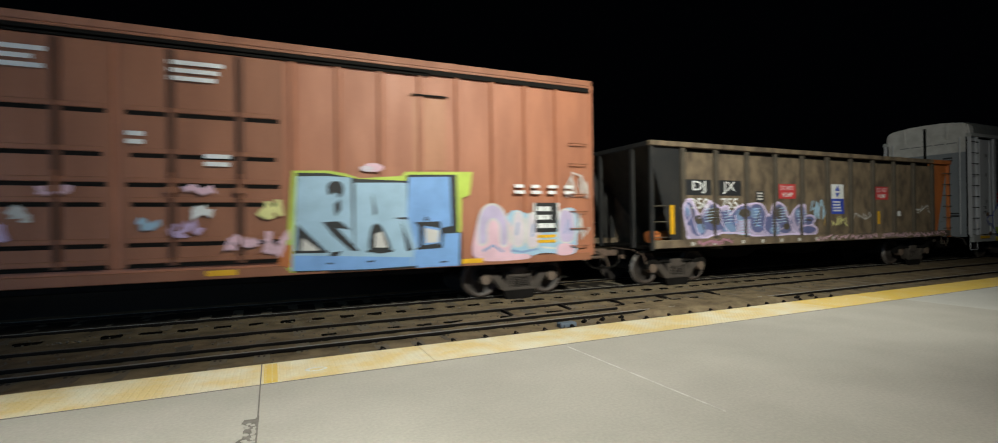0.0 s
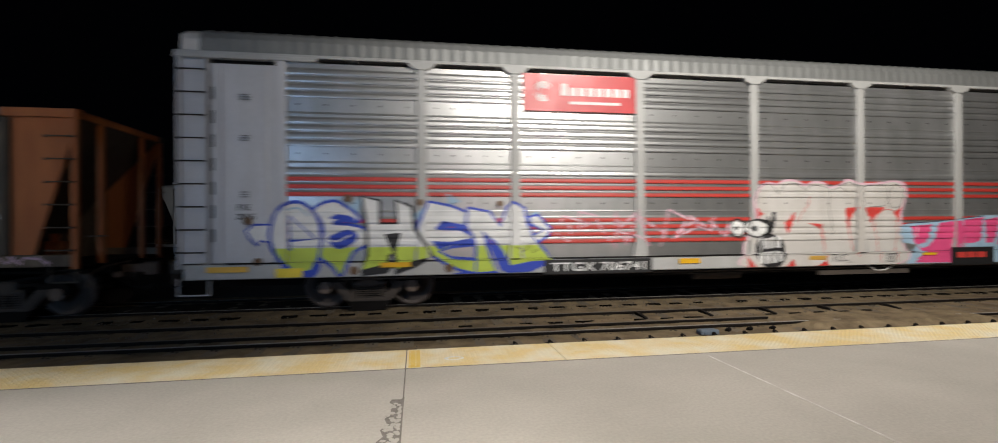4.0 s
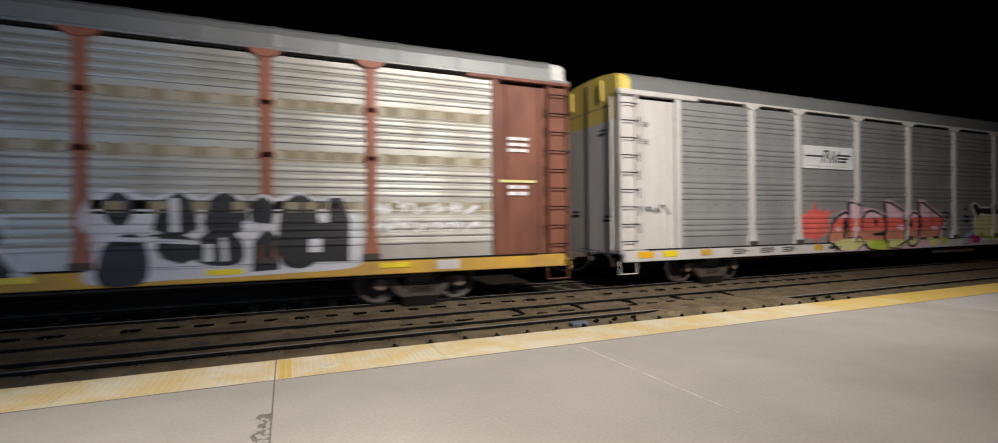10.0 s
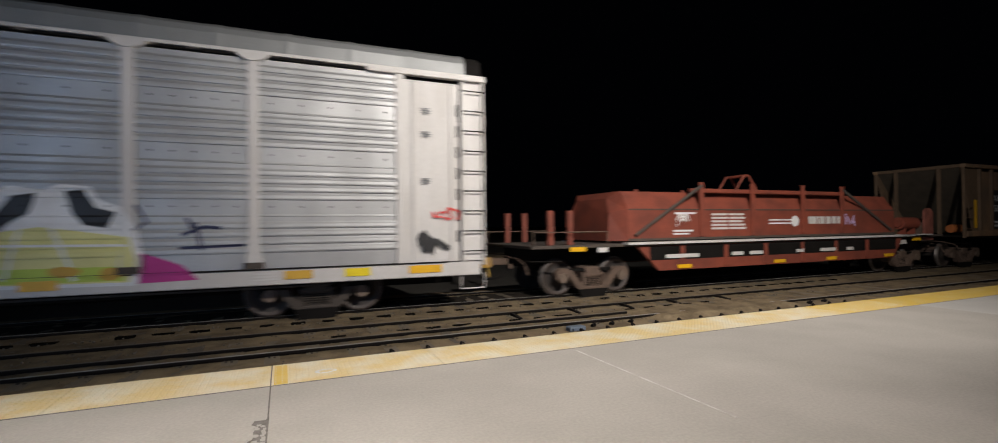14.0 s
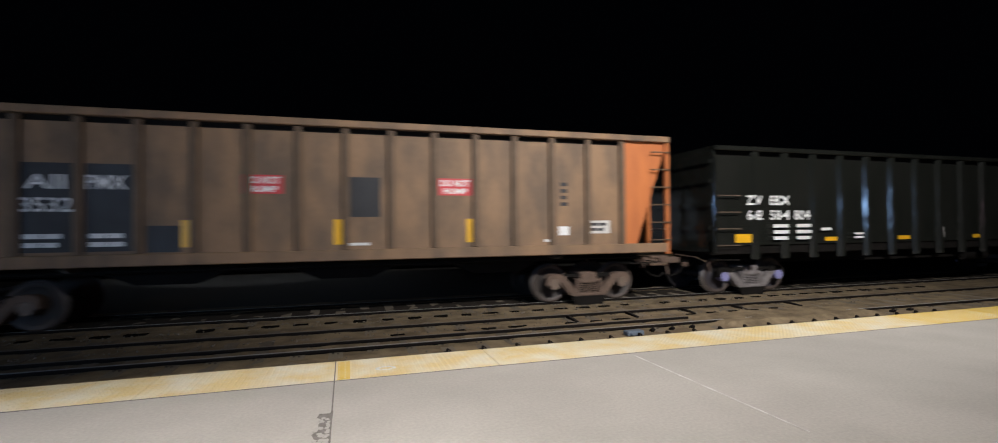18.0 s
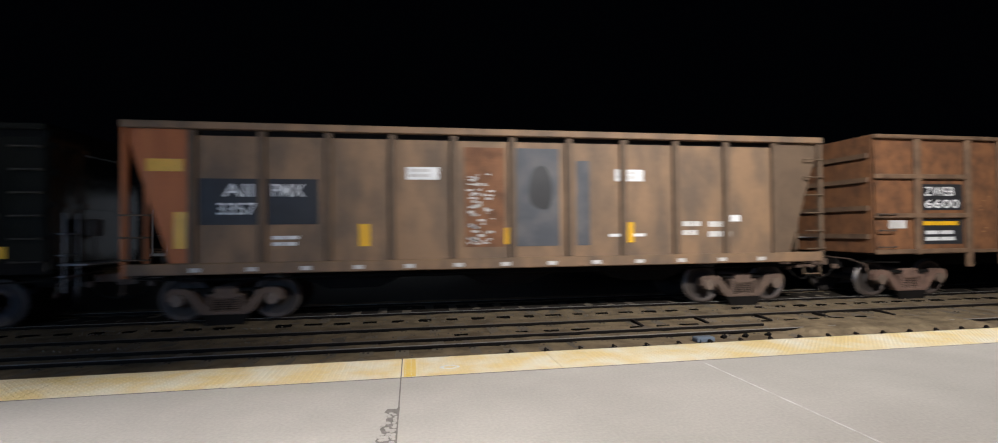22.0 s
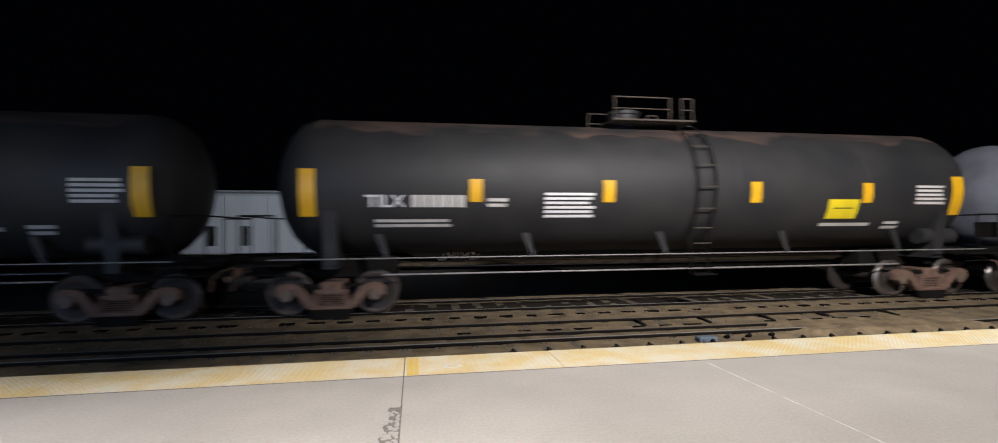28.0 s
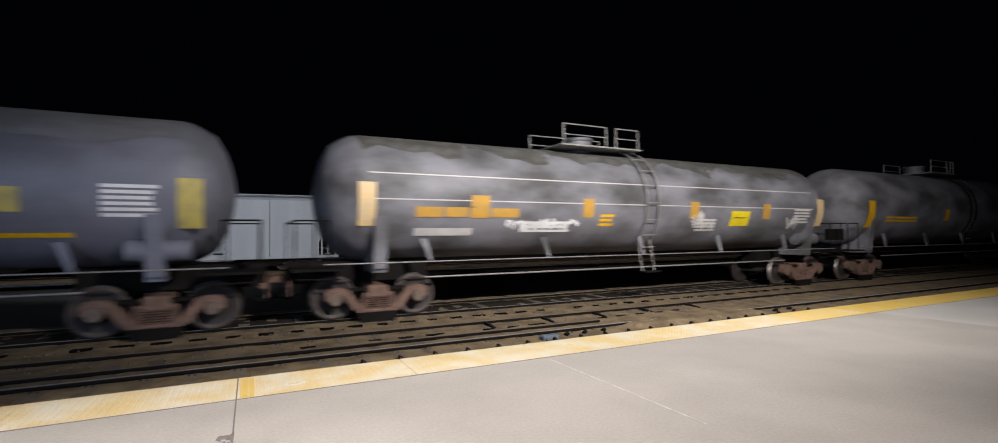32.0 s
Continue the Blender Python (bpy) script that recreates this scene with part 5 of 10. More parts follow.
def hopper_grimy():
    start, length = 8.33, 14.82
    ob = car("hopper_car", start, "grimy brown open hopper car with lilac graffiti and an orange end", "hopper car")
    u = lambda x: x - start
    posts = [u(9.49 + 1.247 * k) for k in range(11)]
    hopper_body(ob, length, posts[0], posts[-1], posts, 3.93, 1.03, HOP_BROWN, HOP_BLACKISH, SLATE_DUSTY, HOP_ORANGE)
    truck(ob, u(9.68), TRUCK_DARK)
    truck(ob, u(21.6), TRUCK_DARK)
    part("orange_chord", Form().box(u(21.95), length + 0.004, -1.625, -1.43, 3.78, 3.935), HOP_ORANGE, ob, "orange painted end of the top chord")
    y = -1.507
    for a, b in ((9.62, 10.6), (10.76, 11.80)):
        plate(ob, "dark_panel", SLATE, u(a), u(b), 2.48, 2.92, y, "dark panel behind the lettering", 0.004)
    stencil(ob, "DJ", u(9.88), u(10.38), 2.53, 2.88, y - 0.006, WHITE)
    stencil(ob, "JX", u(11.05), u(11.55), 2.53, 2.88, y - 0.006, WHITE)
    stencil(ob, "350", u(9.8), u(10.5), 2.1, 2.4, y - 0.003, WHITE)
    stencil(ob, "755", u(10.98), u(11.65), 2.1, 2.4, y - 0.003, WHITE)
    plate(ob, "data_plate", SLATE, u(12.42), u(12.78), 2.30, 2.62, y, "", 0.004)
    bars(ob, u(12.48), u(12.74), 2.34, 2.6, 3, y - 0.004, DIRTY_WHITE, 3, words=1)
    for a in (13.45, 18.42):
        plate(ob, "warning_sign", SIGN_RED, u(a), u(a + 0.76), 2.41, 2.86, y, "red sign with white words", 0.004)
        stencil(ob, "DO NOT", u(a + 0.08), u(a + 0.68), 2.67, 2.81, y - 0.005, WHITE)
        stencil(ob, "HUMP", u(a + 0.14), u(a + 0.62), 2.46, 2.60, y - 0.005, WHITE)
    plate(ob, "emblem_sign", WHITE, u(16.0), u(16.64), 2.42, 2.90, y, "white and blue company sign", 0.004)
    plate(ob, "emblem_sign", TAG_DEEP, u(16.0), u(16.64), 1.92, 2.42, y, "blue lower half of the sign", 0.004)
    part("emblem", Form().add([(u(16.2), y - 0.002, 2.68), (u(16.44), y - 0.002, 2.68), (u(16.32), y - 0.002, 2.86)], [(0, 1, 2)]).add([(u(16.2), y - 0.002, 2.62), (u(16.44), y - 0.002, 2.62), (u(16.32), y - 0.002, 2.47)], [(0, 2, 1)]), TAG_DEEP, ob, "blue diamond emblem")
    bars(ob, u(16.08), u(16.56), 1.98, 2.36, 4, y - 0.003, WHITE, 6)
    for x in (15.65, 18.55):
        plate(ob, "reflector", REFLECT, u(x), u(x + 0.13), 1.55, 2.0, y, "yellow upright reflector", 0.004)
    plate(ob, "reflector", REFLECT, u(9.06), u(9.2), 1.4, 2.2, y - 0.002, "dusty yellow upright reflector", 0.004)
    plate(ob, "routing_card", WHITE, u(19.75), u(19.95), 1.82, 2.0, y, "white card", 0.004)
    for k in range(8):
        plate(ob, "reflector", DIRTY_WHITE, u(9.7 + k * 0.83 + (0.3 if k > 1 else 0)), u(9.82 + k * 0.83 + (0.3 if k > 1 else 0)), 1.08, 1.18, -1.626, "", 0.005)
    side = lambda x, z: 1.602 if any(abs(x - p) < 0.071 for p in posts) else 1.502
    art = Spray(ob, "lilac and violet bubble graffiti with pale outlines", [TAG_PALE_LILAC, TAG_VIOLET, TAG_STEEL, HOP_BLACKISH, TAG_BLUE, TAG_BRIGHT_LILAC, TAG_BRIGHT_ICE], side, (), [(p, 0.071) for p in posts], floor=1.26)
    art.fill(0, 1.11, 2.13, 1.24, 2.31, 1.47, 2.36, 1.64, 2.12, 1.84, 1.92, 2.11, 2.25, 2.21, 2.32, 2.51, 2.12, 2.9, 2.18, 2.97, 1.91, 3.24, 2.11, 3.5, 2.21, 3.84, 2.24, 4.1, 2.26, 4.37, 2.21, 4.5, 2.03, 4.7, 1.9, 4.83, 2.23, 5.03, 2.29, 5.36, 2.16, 5.56, 1.83, 5.83, 2.09, 6.16, 2.22, 6.25, 1.89, 6.62, 1.88, 6.82, 1.75, 6.69, 1.62, 6.91, 1.42, 6.75, 1.26, 6.09, 1.29, 5.42, 1.3, 4.63, 1.24, 3.83, 1.31, 3.3, 1.38, 2.5, 1.39, 1.7, 1.19, 1.3, 1.35, 1.17, 1.73, soft=True)
    art.oval(1, 1.39, 1.96, 0.24, 0.32)
    art.oval(1, 1.77, 1.62, 0.32, 0.29)
    art.oval(1, 2.30, 1.85, 0.46, 0.37)
    art.oval(1, 2.93, 1.71, 0.40, 0.35)
    art.oval(1, 3.50, 1.97, 0.35, 0.22)
    art.oval(1, 4.13, 1.81, 0.39, 0.43)
    art.oval(1, 4.63, 1.59, 0.29, 0.27)
    art.oval(1, 5.06, 1.90, 0.34, 0.34)
    art.oval(1, 5.36, 1.59, 0.37, 0.26)
    art.oval(1, 6.02, 1.85, 0.19, 0.32)
    art.oval(1, 6.49, 1.71, 0.32, 0.14)
    art.oval(1, 6.42, 1.42, 0.42, 0.12)
    art.oval(2, 1.33, 2.06, 0.14, 0.18)
    art.oval(2, 1.84, 1.56, 0.18, 0.16)
    art.oval(2, 2.97, 1.51, 0.26, 0.16)
    art.oval(2, 3.37, 1.91, 0.13, 0.16)
    art.oval(2, 4.03, 1.97, 0.22, 0.16)
    art.oval(2, 4.89, 1.43, 0.22, 0.12)
    art.oval(2, 5.96, 1.96, 0.08, 0.13)
    art.oval(3, 2.37, 1.88, 0.29, 0.24)
    art.oval(3, 3.54, 1.97, 0.19, 0.12)
    art.oval(3, 5.03, 1.96, 0.21, 0.22)
    art.oval(3, 1.77, 1.79, 0.13, 0.13)
    art.oval(3, 5.43, 1.54, 0.15, 0.10)
    art.line(0, 0.04, 1.55, 1.92, 1.7, 1.46, 1.97, 1.26, soft=True)
    art.line(0, 0.04, 2.57, 2.18, 2.66, 1.72, 2.93, 1.42, soft=True)
    art.line(0, 0.04, 3.2, 1.91, 3.27, 1.51, soft=True)
    art.line(0, 0.04, 3.81, 2.04, 3.83, 1.51, 4.03, 1.33, soft=True)
    art.line(0, 0.04, 4.5, 1.9, 4.43, 1.5, 4.63, 1.33, soft=True)
    art.line(0, 0.04, 4.83, 1.7, 5.03, 1.46, 5.29, 1.5, soft=True)
    art.line(0, 0.05, 5.63, 1.63, 5.82, 1.49, 5.95, 1.32, soft=True)
    art.line(0, 0.04, 2.24, 2.25, 1.97, 1.92, 1.77, 1.83, soft=True)
    art.line(4, 0.03, 3.97, 2.1, 4.23, 1.9, 3.99, 1.71, 4.3, 1.54, soft=True)
    art.line(4, 0.03, 2.84, 1.91, 3.1, 2.04, 2.97, 1.65, 3.3, 1.71)
    art.line(5, 0.055, 1.11, 2.13, 1.24, 2.31, 1.47, 2.36, 1.64, 2.12, 1.84, 1.92, 2.11, 2.25, 2.21, 2.32, 2.51, 2.12, 2.9, 2.18, 2.97, 1.91, 3.24, 2.11, 3.5, 2.21, 3.84, 2.24, 4.1, 2.26, 4.37, 2.21, 4.5, 2.03, 4.7, 1.9, 4.83, 2.23, 5.03, 2.29, 5.36, 2.16, 5.56, 1.83, 5.83, 2.09, 6.16, 2.22, 6.25, 1.89, 6.62, 1.88, 6.82, 1.75, 6.69, 1.62, 6.91, 1.42, 6.75, 1.26, 6.09, 1.29, 5.42, 1.3, 4.63, 1.24, 3.83, 1.31, 3.3, 1.38, 2.5, 1.39, 1.7, 1.19, 1.3, 1.35, 1.17, 1.73, soft=True, closed=True)
    for path in ((1.55, 1.92, 1.7, 1.46, 1.97, 1.26), (2.57, 2.18, 2.66, 1.72, 2.93, 1.42), (3.2, 1.91, 3.27, 1.45), (3.81, 2.08, 3.83, 1.51, 4.03, 1.33), (4.5, 1.9, 4.43, 1.5, 4.63, 1.33), (5.56, 1.83, 5.66, 1.5, 5.95, 1.32), (1.24, 2.31, 1.47, 2.0, 1.3, 1.7), (6.25, 1.89, 6.0, 1.6, 6.4, 1.56, 6.75, 1.6)):
        art.line(5, 0.035, *path, soft=True)
    # pale hatching inside the letters
    for x, z, n in ((2.0, 2.08, 5), (2.75, 2.02, 5), (3.35, 1.75, 6), (3.95, 2.08, 7), (4.75, 1.75, 5), (5.1, 2.1, 6), (5.9, 2.0, 5)):
        for k in range(n):
            art.line(6, 0.022, x, z - 0.085 * k, x + 0.30 + 0.05 * (k % 2), z - 0.085 * k + 0.03)
    for path in ((1.45, 2.2, 1.62, 1.75, 1.8, 1.95, 1.95, 1.5), (2.2, 2.15, 2.3, 1.6, 2.45, 1.9), (4.0, 1.6, 4.25, 2.05), (5.3, 1.95, 5.5, 1.6), (6.3, 1.75, 6.6, 1.72)):
        art.line(3, 0.05, *path)
    art.done()
    tag_scrawl(ob, u(14.9), u(15.6), 1.7, 2.4, FLAT, TAG_ICE, 5, "pale blue sprayed tag", 0.06, 6)
    tag_scrawl(ob, u(17.0), u(18.1), 1.65, 2.0, FLAT, DIRTY_WHITE, 6, "white sprayed tag", 0.03, 5)
    tag_scrawl(ob, u(20.8), u(21.7), 1.9, 2.25, FLAT, WHITE, 7, "white sprayed tag", 0.03, 3)
    for k in range(9):
        tag_scrawl(ob, u(15.0 + 0.86 * k), u(15.78 + 0.86 * k), 1.05, 1.24, lambda x, z: 1.622, TAG_PALE_PINK, 200 + k, "pink sprayed letters along the sill", 0.036, 6)
    tag_scrawl(ob, u(15.95), u(16.75), 1.45, 1.85, FLAT, TAG_YELLOW, 18, "pale yellow sprayed tag", 0.05, 5)
    tag_scrawl(ob, u(9.9), u(11.2), 1.06, 1.24, lambda x, z: 1.622, TAG_DULL_ROSE, 219, "faded pink sprayed letters along the sill", 0.05, 8)
    return ob


def hopper_dusty():
    start, length = 129.25, 14.9
    ob = car("hopper_car", start, "dusty tan-brown open hopper car with an orange end", "hopper car")
    u = lambda x: x - start
    posts = [u(130.42 + 0.888 * k) for k in range(15)]
    hopper_body(ob, length, posts[0], posts[-1], posts, 3.97, 1.18, HOP_TAN, TAN_POST, TAN_POST, HOP_ORANGE, 0.065)
    truck(ob, u(130.35), TRUCK)
    truck(ob, u(142.2), TRUCK)
    y = -1.507
    for a, b, z0, z1 in ((131.33, 132.1, 1.45, 3.0), (132.28, 133.0, 1.45, 3.0), (136.62, 137.3, 2.05, 2.85), (133.2, 133.75, 1.42, 1.9)):
        plate(ob, "overpaint_patch", SLATE, u(a), u(b), z0, z1, y, "dark overpainted patch", 0.004)
    stencil(ob, "AII", u(131.42), u(132.0), 2.55, 2.80, y - 0.006, WHITE)
    stencil(ob, "PMX", u(132.3), u(132.9), 2.55, 2.80, y - 0.006, WHITE)
    stencil(ob, "3532", u(131.36), u(132.1), 2.15, 2.40, y - 0.006, WHITE)
    bars(ob, u(131.4), u(132.0), 1.5, 1.8, 2, y - 0.006, WHITE, 3)
    bars(ob, u(132.35), u(132.9), 1.5, 1.8, 2, y - 0.006, WHITE, 4)
    for a in (134.75, 138.5):
        plate(ob, "warning_sign", SIGN_RED, u(a), u(a + 0.72), 2.50, 2.86, y, "red and white warning sign", 0.004)
        stencil(ob, "DO NOT", u(a + 0.05), u(a + 0.67), 2.69, 2.83, y - 0.005, WHITE, fat=0.03)
        stencil(ob, "HUMP", u(a + 0.10), u(a + 0.62), 2.53, 2.65, y - 0.005, WHITE, fat=0.03)
    for x in (130.1, 133.75, 136.4, 139.1):
        plate(ob, "reflector", REFLECT, u(x), u(x + 0.2), 1.5, 2.0 if x > 131 else 2.6, y, "yellow upright reflector", 0.004)
    plate(ob, "routing_card", WHITE, u(141.25), u(141.5), 1.62, 1.82, y, "white card", 0.004)
    plate(ob, "consolidated_stencil", DIRTY_WHITE, u(142.0), u(142.55), 1.65, 1.95, y, "framed stencil panel", 0.004)
    bars(ob, u(142.06), u(142.5), 1.68, 1.92, 2, y - 0.004, SLATE, 8)
    bars(ob, u(140.9), u(141.2), 1.45, 1.55, 1, y, WHITE, 9, words=1)
    bars(ob, u(136.6), u(137.2), 1.45, 1.55, 1, y, WHITE, 10, words=1)
    bars(ob, u(141.3), u(141.5), 2.25, 2.85, 4, y, SLATE, 11, words=1)
    return ob


def hopper_patched():
    start, length = 163.1, 15.0
    ob = car("hopper_car", start, "brown hopper car with patched panels and an orange front", "hopper car")
    u = lambda x: x - start
    posts = [u(164.32 + 1.25 * k) for k in range(11)]
    hopper_body(ob, length, posts[0], posts[-1], posts, 3.93, 1.0, HOP_TAN, TAN_POST, HOP_ORANGE, TAN_POST)
    truck(ob, u(164.75), TRUCK)
    truck(ob, u(176.3), TRUCK)
    y = -1.507
    plate(ob, "dark_panel", SLATE, u(164.42), u(165.5), 1.95, 2.85, y, "dark panel behind the lettering", 0.004)
    plate(ob, "dark_panel", SLATE, u(165.66), u(166.62), 1.95, 2.85, y, "dark panel behind the lettering", 0.004)
    stencil(ob, "AII", u(164.85), u(165.4), 2.5, 2.75, y - 0.006, WHITE)
    stencil(ob, "PMX", u(165.75), u(166.35), 2.5, 2.75, y - 0.006, WHITE)
    stencil(ob, "3357", u(164.75), u(165.45), 2.14, 2.38, y - 0.006, WHITE)
    bars(ob, u(165.75), u(166.3), 1.5, 1.75, 2, y, WHITE, 3)
    plate(ob, "orange_stripe", REFLECT, u(163.5), u(164.15), 2.98, 3.22, y, "bright orange stripe", 0.004)
    for a in (168.35, 172.9):
        plate(ob, "white_sign", WHITE, u(a), u(a + 0.66), 2.86, 3.12, y, "white sign", 0.004)
        bars(ob, u(a + 0.06), u(a + 0.6), 2.89, 3.1, 2, y - 0.004, DIRTY_WHITE, 6)
    plate(ob, "rusty_panel", RUST, u(169.55), u(170.4), 1.45, 3.55, y, "scabby rust-red side panel", 0.003)
    plate(ob, "overpaint_patch", SLATE_WORN, u(170.66), u(171.6), 1.45, 3.55, y, "dark blue-grey overpainted panel", 0.003)
    art = Spray(ob, "smudged black patch on the slate panel", [BLACK], lambda x, z: 1.506, name="smudge")
    art.fill(0, u(171.0), 2.35, u(171.35), 2.25, u(171.45), 2.7, u(171.3), 3.15, u(171.05), 3.1, u(170.95), 2.7, soft=True)
    art.done()
    flakes, rnd = Form(), random.Random(44)
    for k in range(70):
        x, z, w = u(rnd.triangular(169.58, 170.15, 169.6)), rnd.uniform(1.5, 3.0), rnd.uniform(0.03, 0.16)
        h = rnd.uniform(0.015, 0.05)
        flakes.add([(x, -1.5125, z), (x + w, -1.5125, z - 0.01), (x + w * 1.1, -1.5125, z + h), (x + 0.02, -1.5125, z + h * 1.2)], [(0, 1, 2, 3)])
    tagged(part("flaking_paint", flakes, DIRTY_WHITE, ob, "pale flaking paint on the rusty panel"), kind="stuff")
    plate(ob, "overpaint_patch", SLATE_WORN, u(172.0), u(172.3), 1.45, 3.3, y, "dark blue-grey overpainted strip", 0.003)
    for x, z1 in ((163.98, 2.2), (167.4, 1.95), (170.4, 1.85), (173.1, 1.95)):
        plate(ob, "reflector", REFLECT, u(x), u(x + 0.22), 1.5, z1, y - 0.008, "yellow upright reflector", 0.004)
    plate(ob, "routing_card", WHITE, u(175.7), u(175.95), 1.95, 2.1, y, "white card", 0.004)
    bars(ob, u(172.75), u(173.7), 1.6, 1.72, 1, y, WHITE, 7, words=1)
    bars(ob, u(174.5), u(175.0), 1.6, 2.0, 2, y, DIRTY_WHITE, 8)
    bars(ob, u(175.15), u(175.8), 1.55, 2.0, 2, y, DIRTY_WHITE, 9)
    bars(ob, u(175.5), u(175.7), 2.3, 2.9, 3, y, SLATE, 10, words=1)
    for k in range(13):
        plate(ob, "reflector", DIRTY_WHITE, u(164.3 + k), u(164.5 + k), 1.05, 1.13, -1.626, "", 0.005)
    return ob


def gondola_black():
    start, length = 145.5, 16.4
    ob = car("gondola_car", start, "glossy black high-sided gondola car with white lettering", "gondola car")
    u = lambda x: x - start
    posts = [u(146.78 + 0.975 * k) for k in range(15)]
    top, low = 3.83, 1.12
    for s in (-1, 1):
        y0, y1 = sorted((s * 1.46, s * 1.50))
        edges = [0.02] + posts + [length - 0.02]
        for a, b in zip(edges, edges[1:]):
            part("side_sheet", Form().box(a + 0.002, b - 0.002, y0, y1, low + 0.17, top - 0.24, 0.004), BLACK_CAR, ob)
        c0, c1 = sorted((s * 1.5, s * 1.60))
        me = Form().extrude([(-0.13, 0), (-0.06, 0.1), (0.06, 0.1), (0.13, 0)], "x", 0, 1)
        me.v = [(b, s * (1.5 + c), (low - 0.19) + a * (top - low + 0.06)) for a, b, c in me.v]
        me = me.mesh("side_post", [BLACK_CAR])
        for p in posts:
            part("side_post", me, BLACK_CAR, ob, at=(p, 0, 0))
        d0, d1 = sorted((s * 1.44, s * 1.62))
        part("top_chord", Form().box(0, length, d0, d1, top - 0.12, top, 0.02), BLACK_CAR, ob)
        part("side_sill", Form().box(0, length, *sorted((s * 1.34, s * 1.44)), low - 0.06, low + 0.3), BLACK_AND_SHADE, ob)
        # shade below the chord, put in as a black strip
        part("top_slot_wall", Form().box(0.02, length - 0.02, *sorted((s * 1.34, s * 1.40)), top - 0.3, top - 0.1), BLACK_AND_SHADE, ob, "black strip painting the shade below the top chord")
        rungs(ob, 0.08, 0.7, s * 1.64, [1.3 + 0.42 * k for k in range(4)], TRUCK)
        rungs(ob, length - 0.55, length - 0.08, s * 1.64, [1.3 + 0.42 * k for k in range(6)], TRUCK_DARK)
    for e in (0.0, length - 0.08):
        part("end_wall", Form().box(e, e + 0.08, -1.5, 1.5, low, top, 0.01), BLACK_CAR, ob)
        for z in (1.7, 2.3, 2.9, 3.4):
            part("end_rib", Form().box(e - 0.05 if e < 1 else e + 0.08, e if e < 1 else e + 0.13, -1.4, 1.4, z, z + 0.1), BLACK_CAR, ob)
    part("floor_plate", Form().box(0.1, length - 0.1, -1.46, 1.46, low - 0.05, low + 0.05), BLACK_AND_SHADE, ob)
    part("centre_sill", Form().box(0.1, length - 0.1, -0.3, 0.3, 0.72, low - 0.05), BLACK_AND_SHADE, ob)
    bag = part("brake_rigging", Form().box(5.5, 9.5, -1.2, -1.0, 0.78, 0.84).tube((9.8, -1.1, 0.8), (10.8, -1.1, 0.8), 0.14, 10).tube((5.3, -1.1, 0.78), (11.2, -1.1, 0.78), 0.02), BLACK_AND_SHADE, ob)
    f = Form().tube((length + 0.12, -1.3, 0.7), (length + 0.12, -1.3, 2.2), 0.018).tube((length + 0.12, -0.9, 0.7), (length + 0.12, -0.9, 2.2), 0.018)
    for z in (1.0, 1.4, 1.8):
        f.tube((length + 0.12, -1.3, z), (length + 0.12, -0.9, z), 0.014).tube((length + 0.12, -1.3, z), (length, -1.3, z), 0.014)
    part("end_ladder", f, RAIL_STEEL, ob, "thin dull steel end ladder")
    part("brake_platform", Form().box(length, length + 0.48, -1.25, 0.2, 1.20, 1.23), RAIL_STEEL, ob)
    part("brake_stand", Form().box(length + 0.08, length + 0.28, -0.62, -0.36, 1.75, 2.1, 0.03).tube((length + 0.18, -0.5, 1.23), (length + 0.18, -0.5, 1.75), 0.025, 8), TRUCK_DARK, ob)
    coupler(ob, 0.05, -1)
    coupler(ob, length - 0.05, 1)
    truck(ob, u(147.05), TRUCK_PALE, WHEEL_BLUE)
    truck(ob, u(159.7), TRUCK_PALE, WHEEL_BLUE)
    y = -1.507
    side = lambda x: 1.5 + max([0.0] + [0.1 * min(1, max(0, (0.13 - abs(x - p)) / 0.07)) for p in posts])
    folds = [p + d for p in posts for d in (-0.13, -0.06, 0.06, 0.13)]
    for text, a, b, z0, z1 in (("ZW", 146.52, 147.02, 2.33, 2.58), ("EBX", 147.28, 147.84, 2.33, 2.58), ("662", 146.54, 147.04, 1.94, 2.20), ("584", 147.28, 147.82, 1.94, 2.20), ("804", 148.08, 148.62, 1.94, 2.20)):
        draped(ob, text, u(a), u(b), z0, z1, side, folds, WHITE)
    for a in (147.28, 148.05):
        bars(ob, u(a), u(a + 0.55), 1.38, 1.86, 3, y - 0.1, WHITE, 4, words=1)
    for x in (146.15, 149.15, 151.9, 155.1, 157.85, 160.6):
        w = 0.62 if x in (146.15, 160.6) else 0.5
        plate(ob, "reflector", REFLECT, u(x), u(x + w), 1.36, 1.36 + (0.22 if w > 0.6 else 0.11), y - 0.004, "yellow reflector strip", 0.004)
    bars(ob, u(148.9), u(149.35), 1.62, 1.75, 1, y - 0.1, WHITE, 5, words=1)
    bars(ob, u(150.1), u(150.55), 1.4, 1.6, 2, y - 0.1, WHITE, 6, words=1)
    plate(ob, "grey_panel", DIRTY_WHITE, u(153.62), u(153.84), 1.4, 1.7, y, "small grey panel", 0.004)
    bars(ob, u(160.6), u(161.0), 1.72, 1.8, 1, y, WHITE, 7, words=1)
    return ob


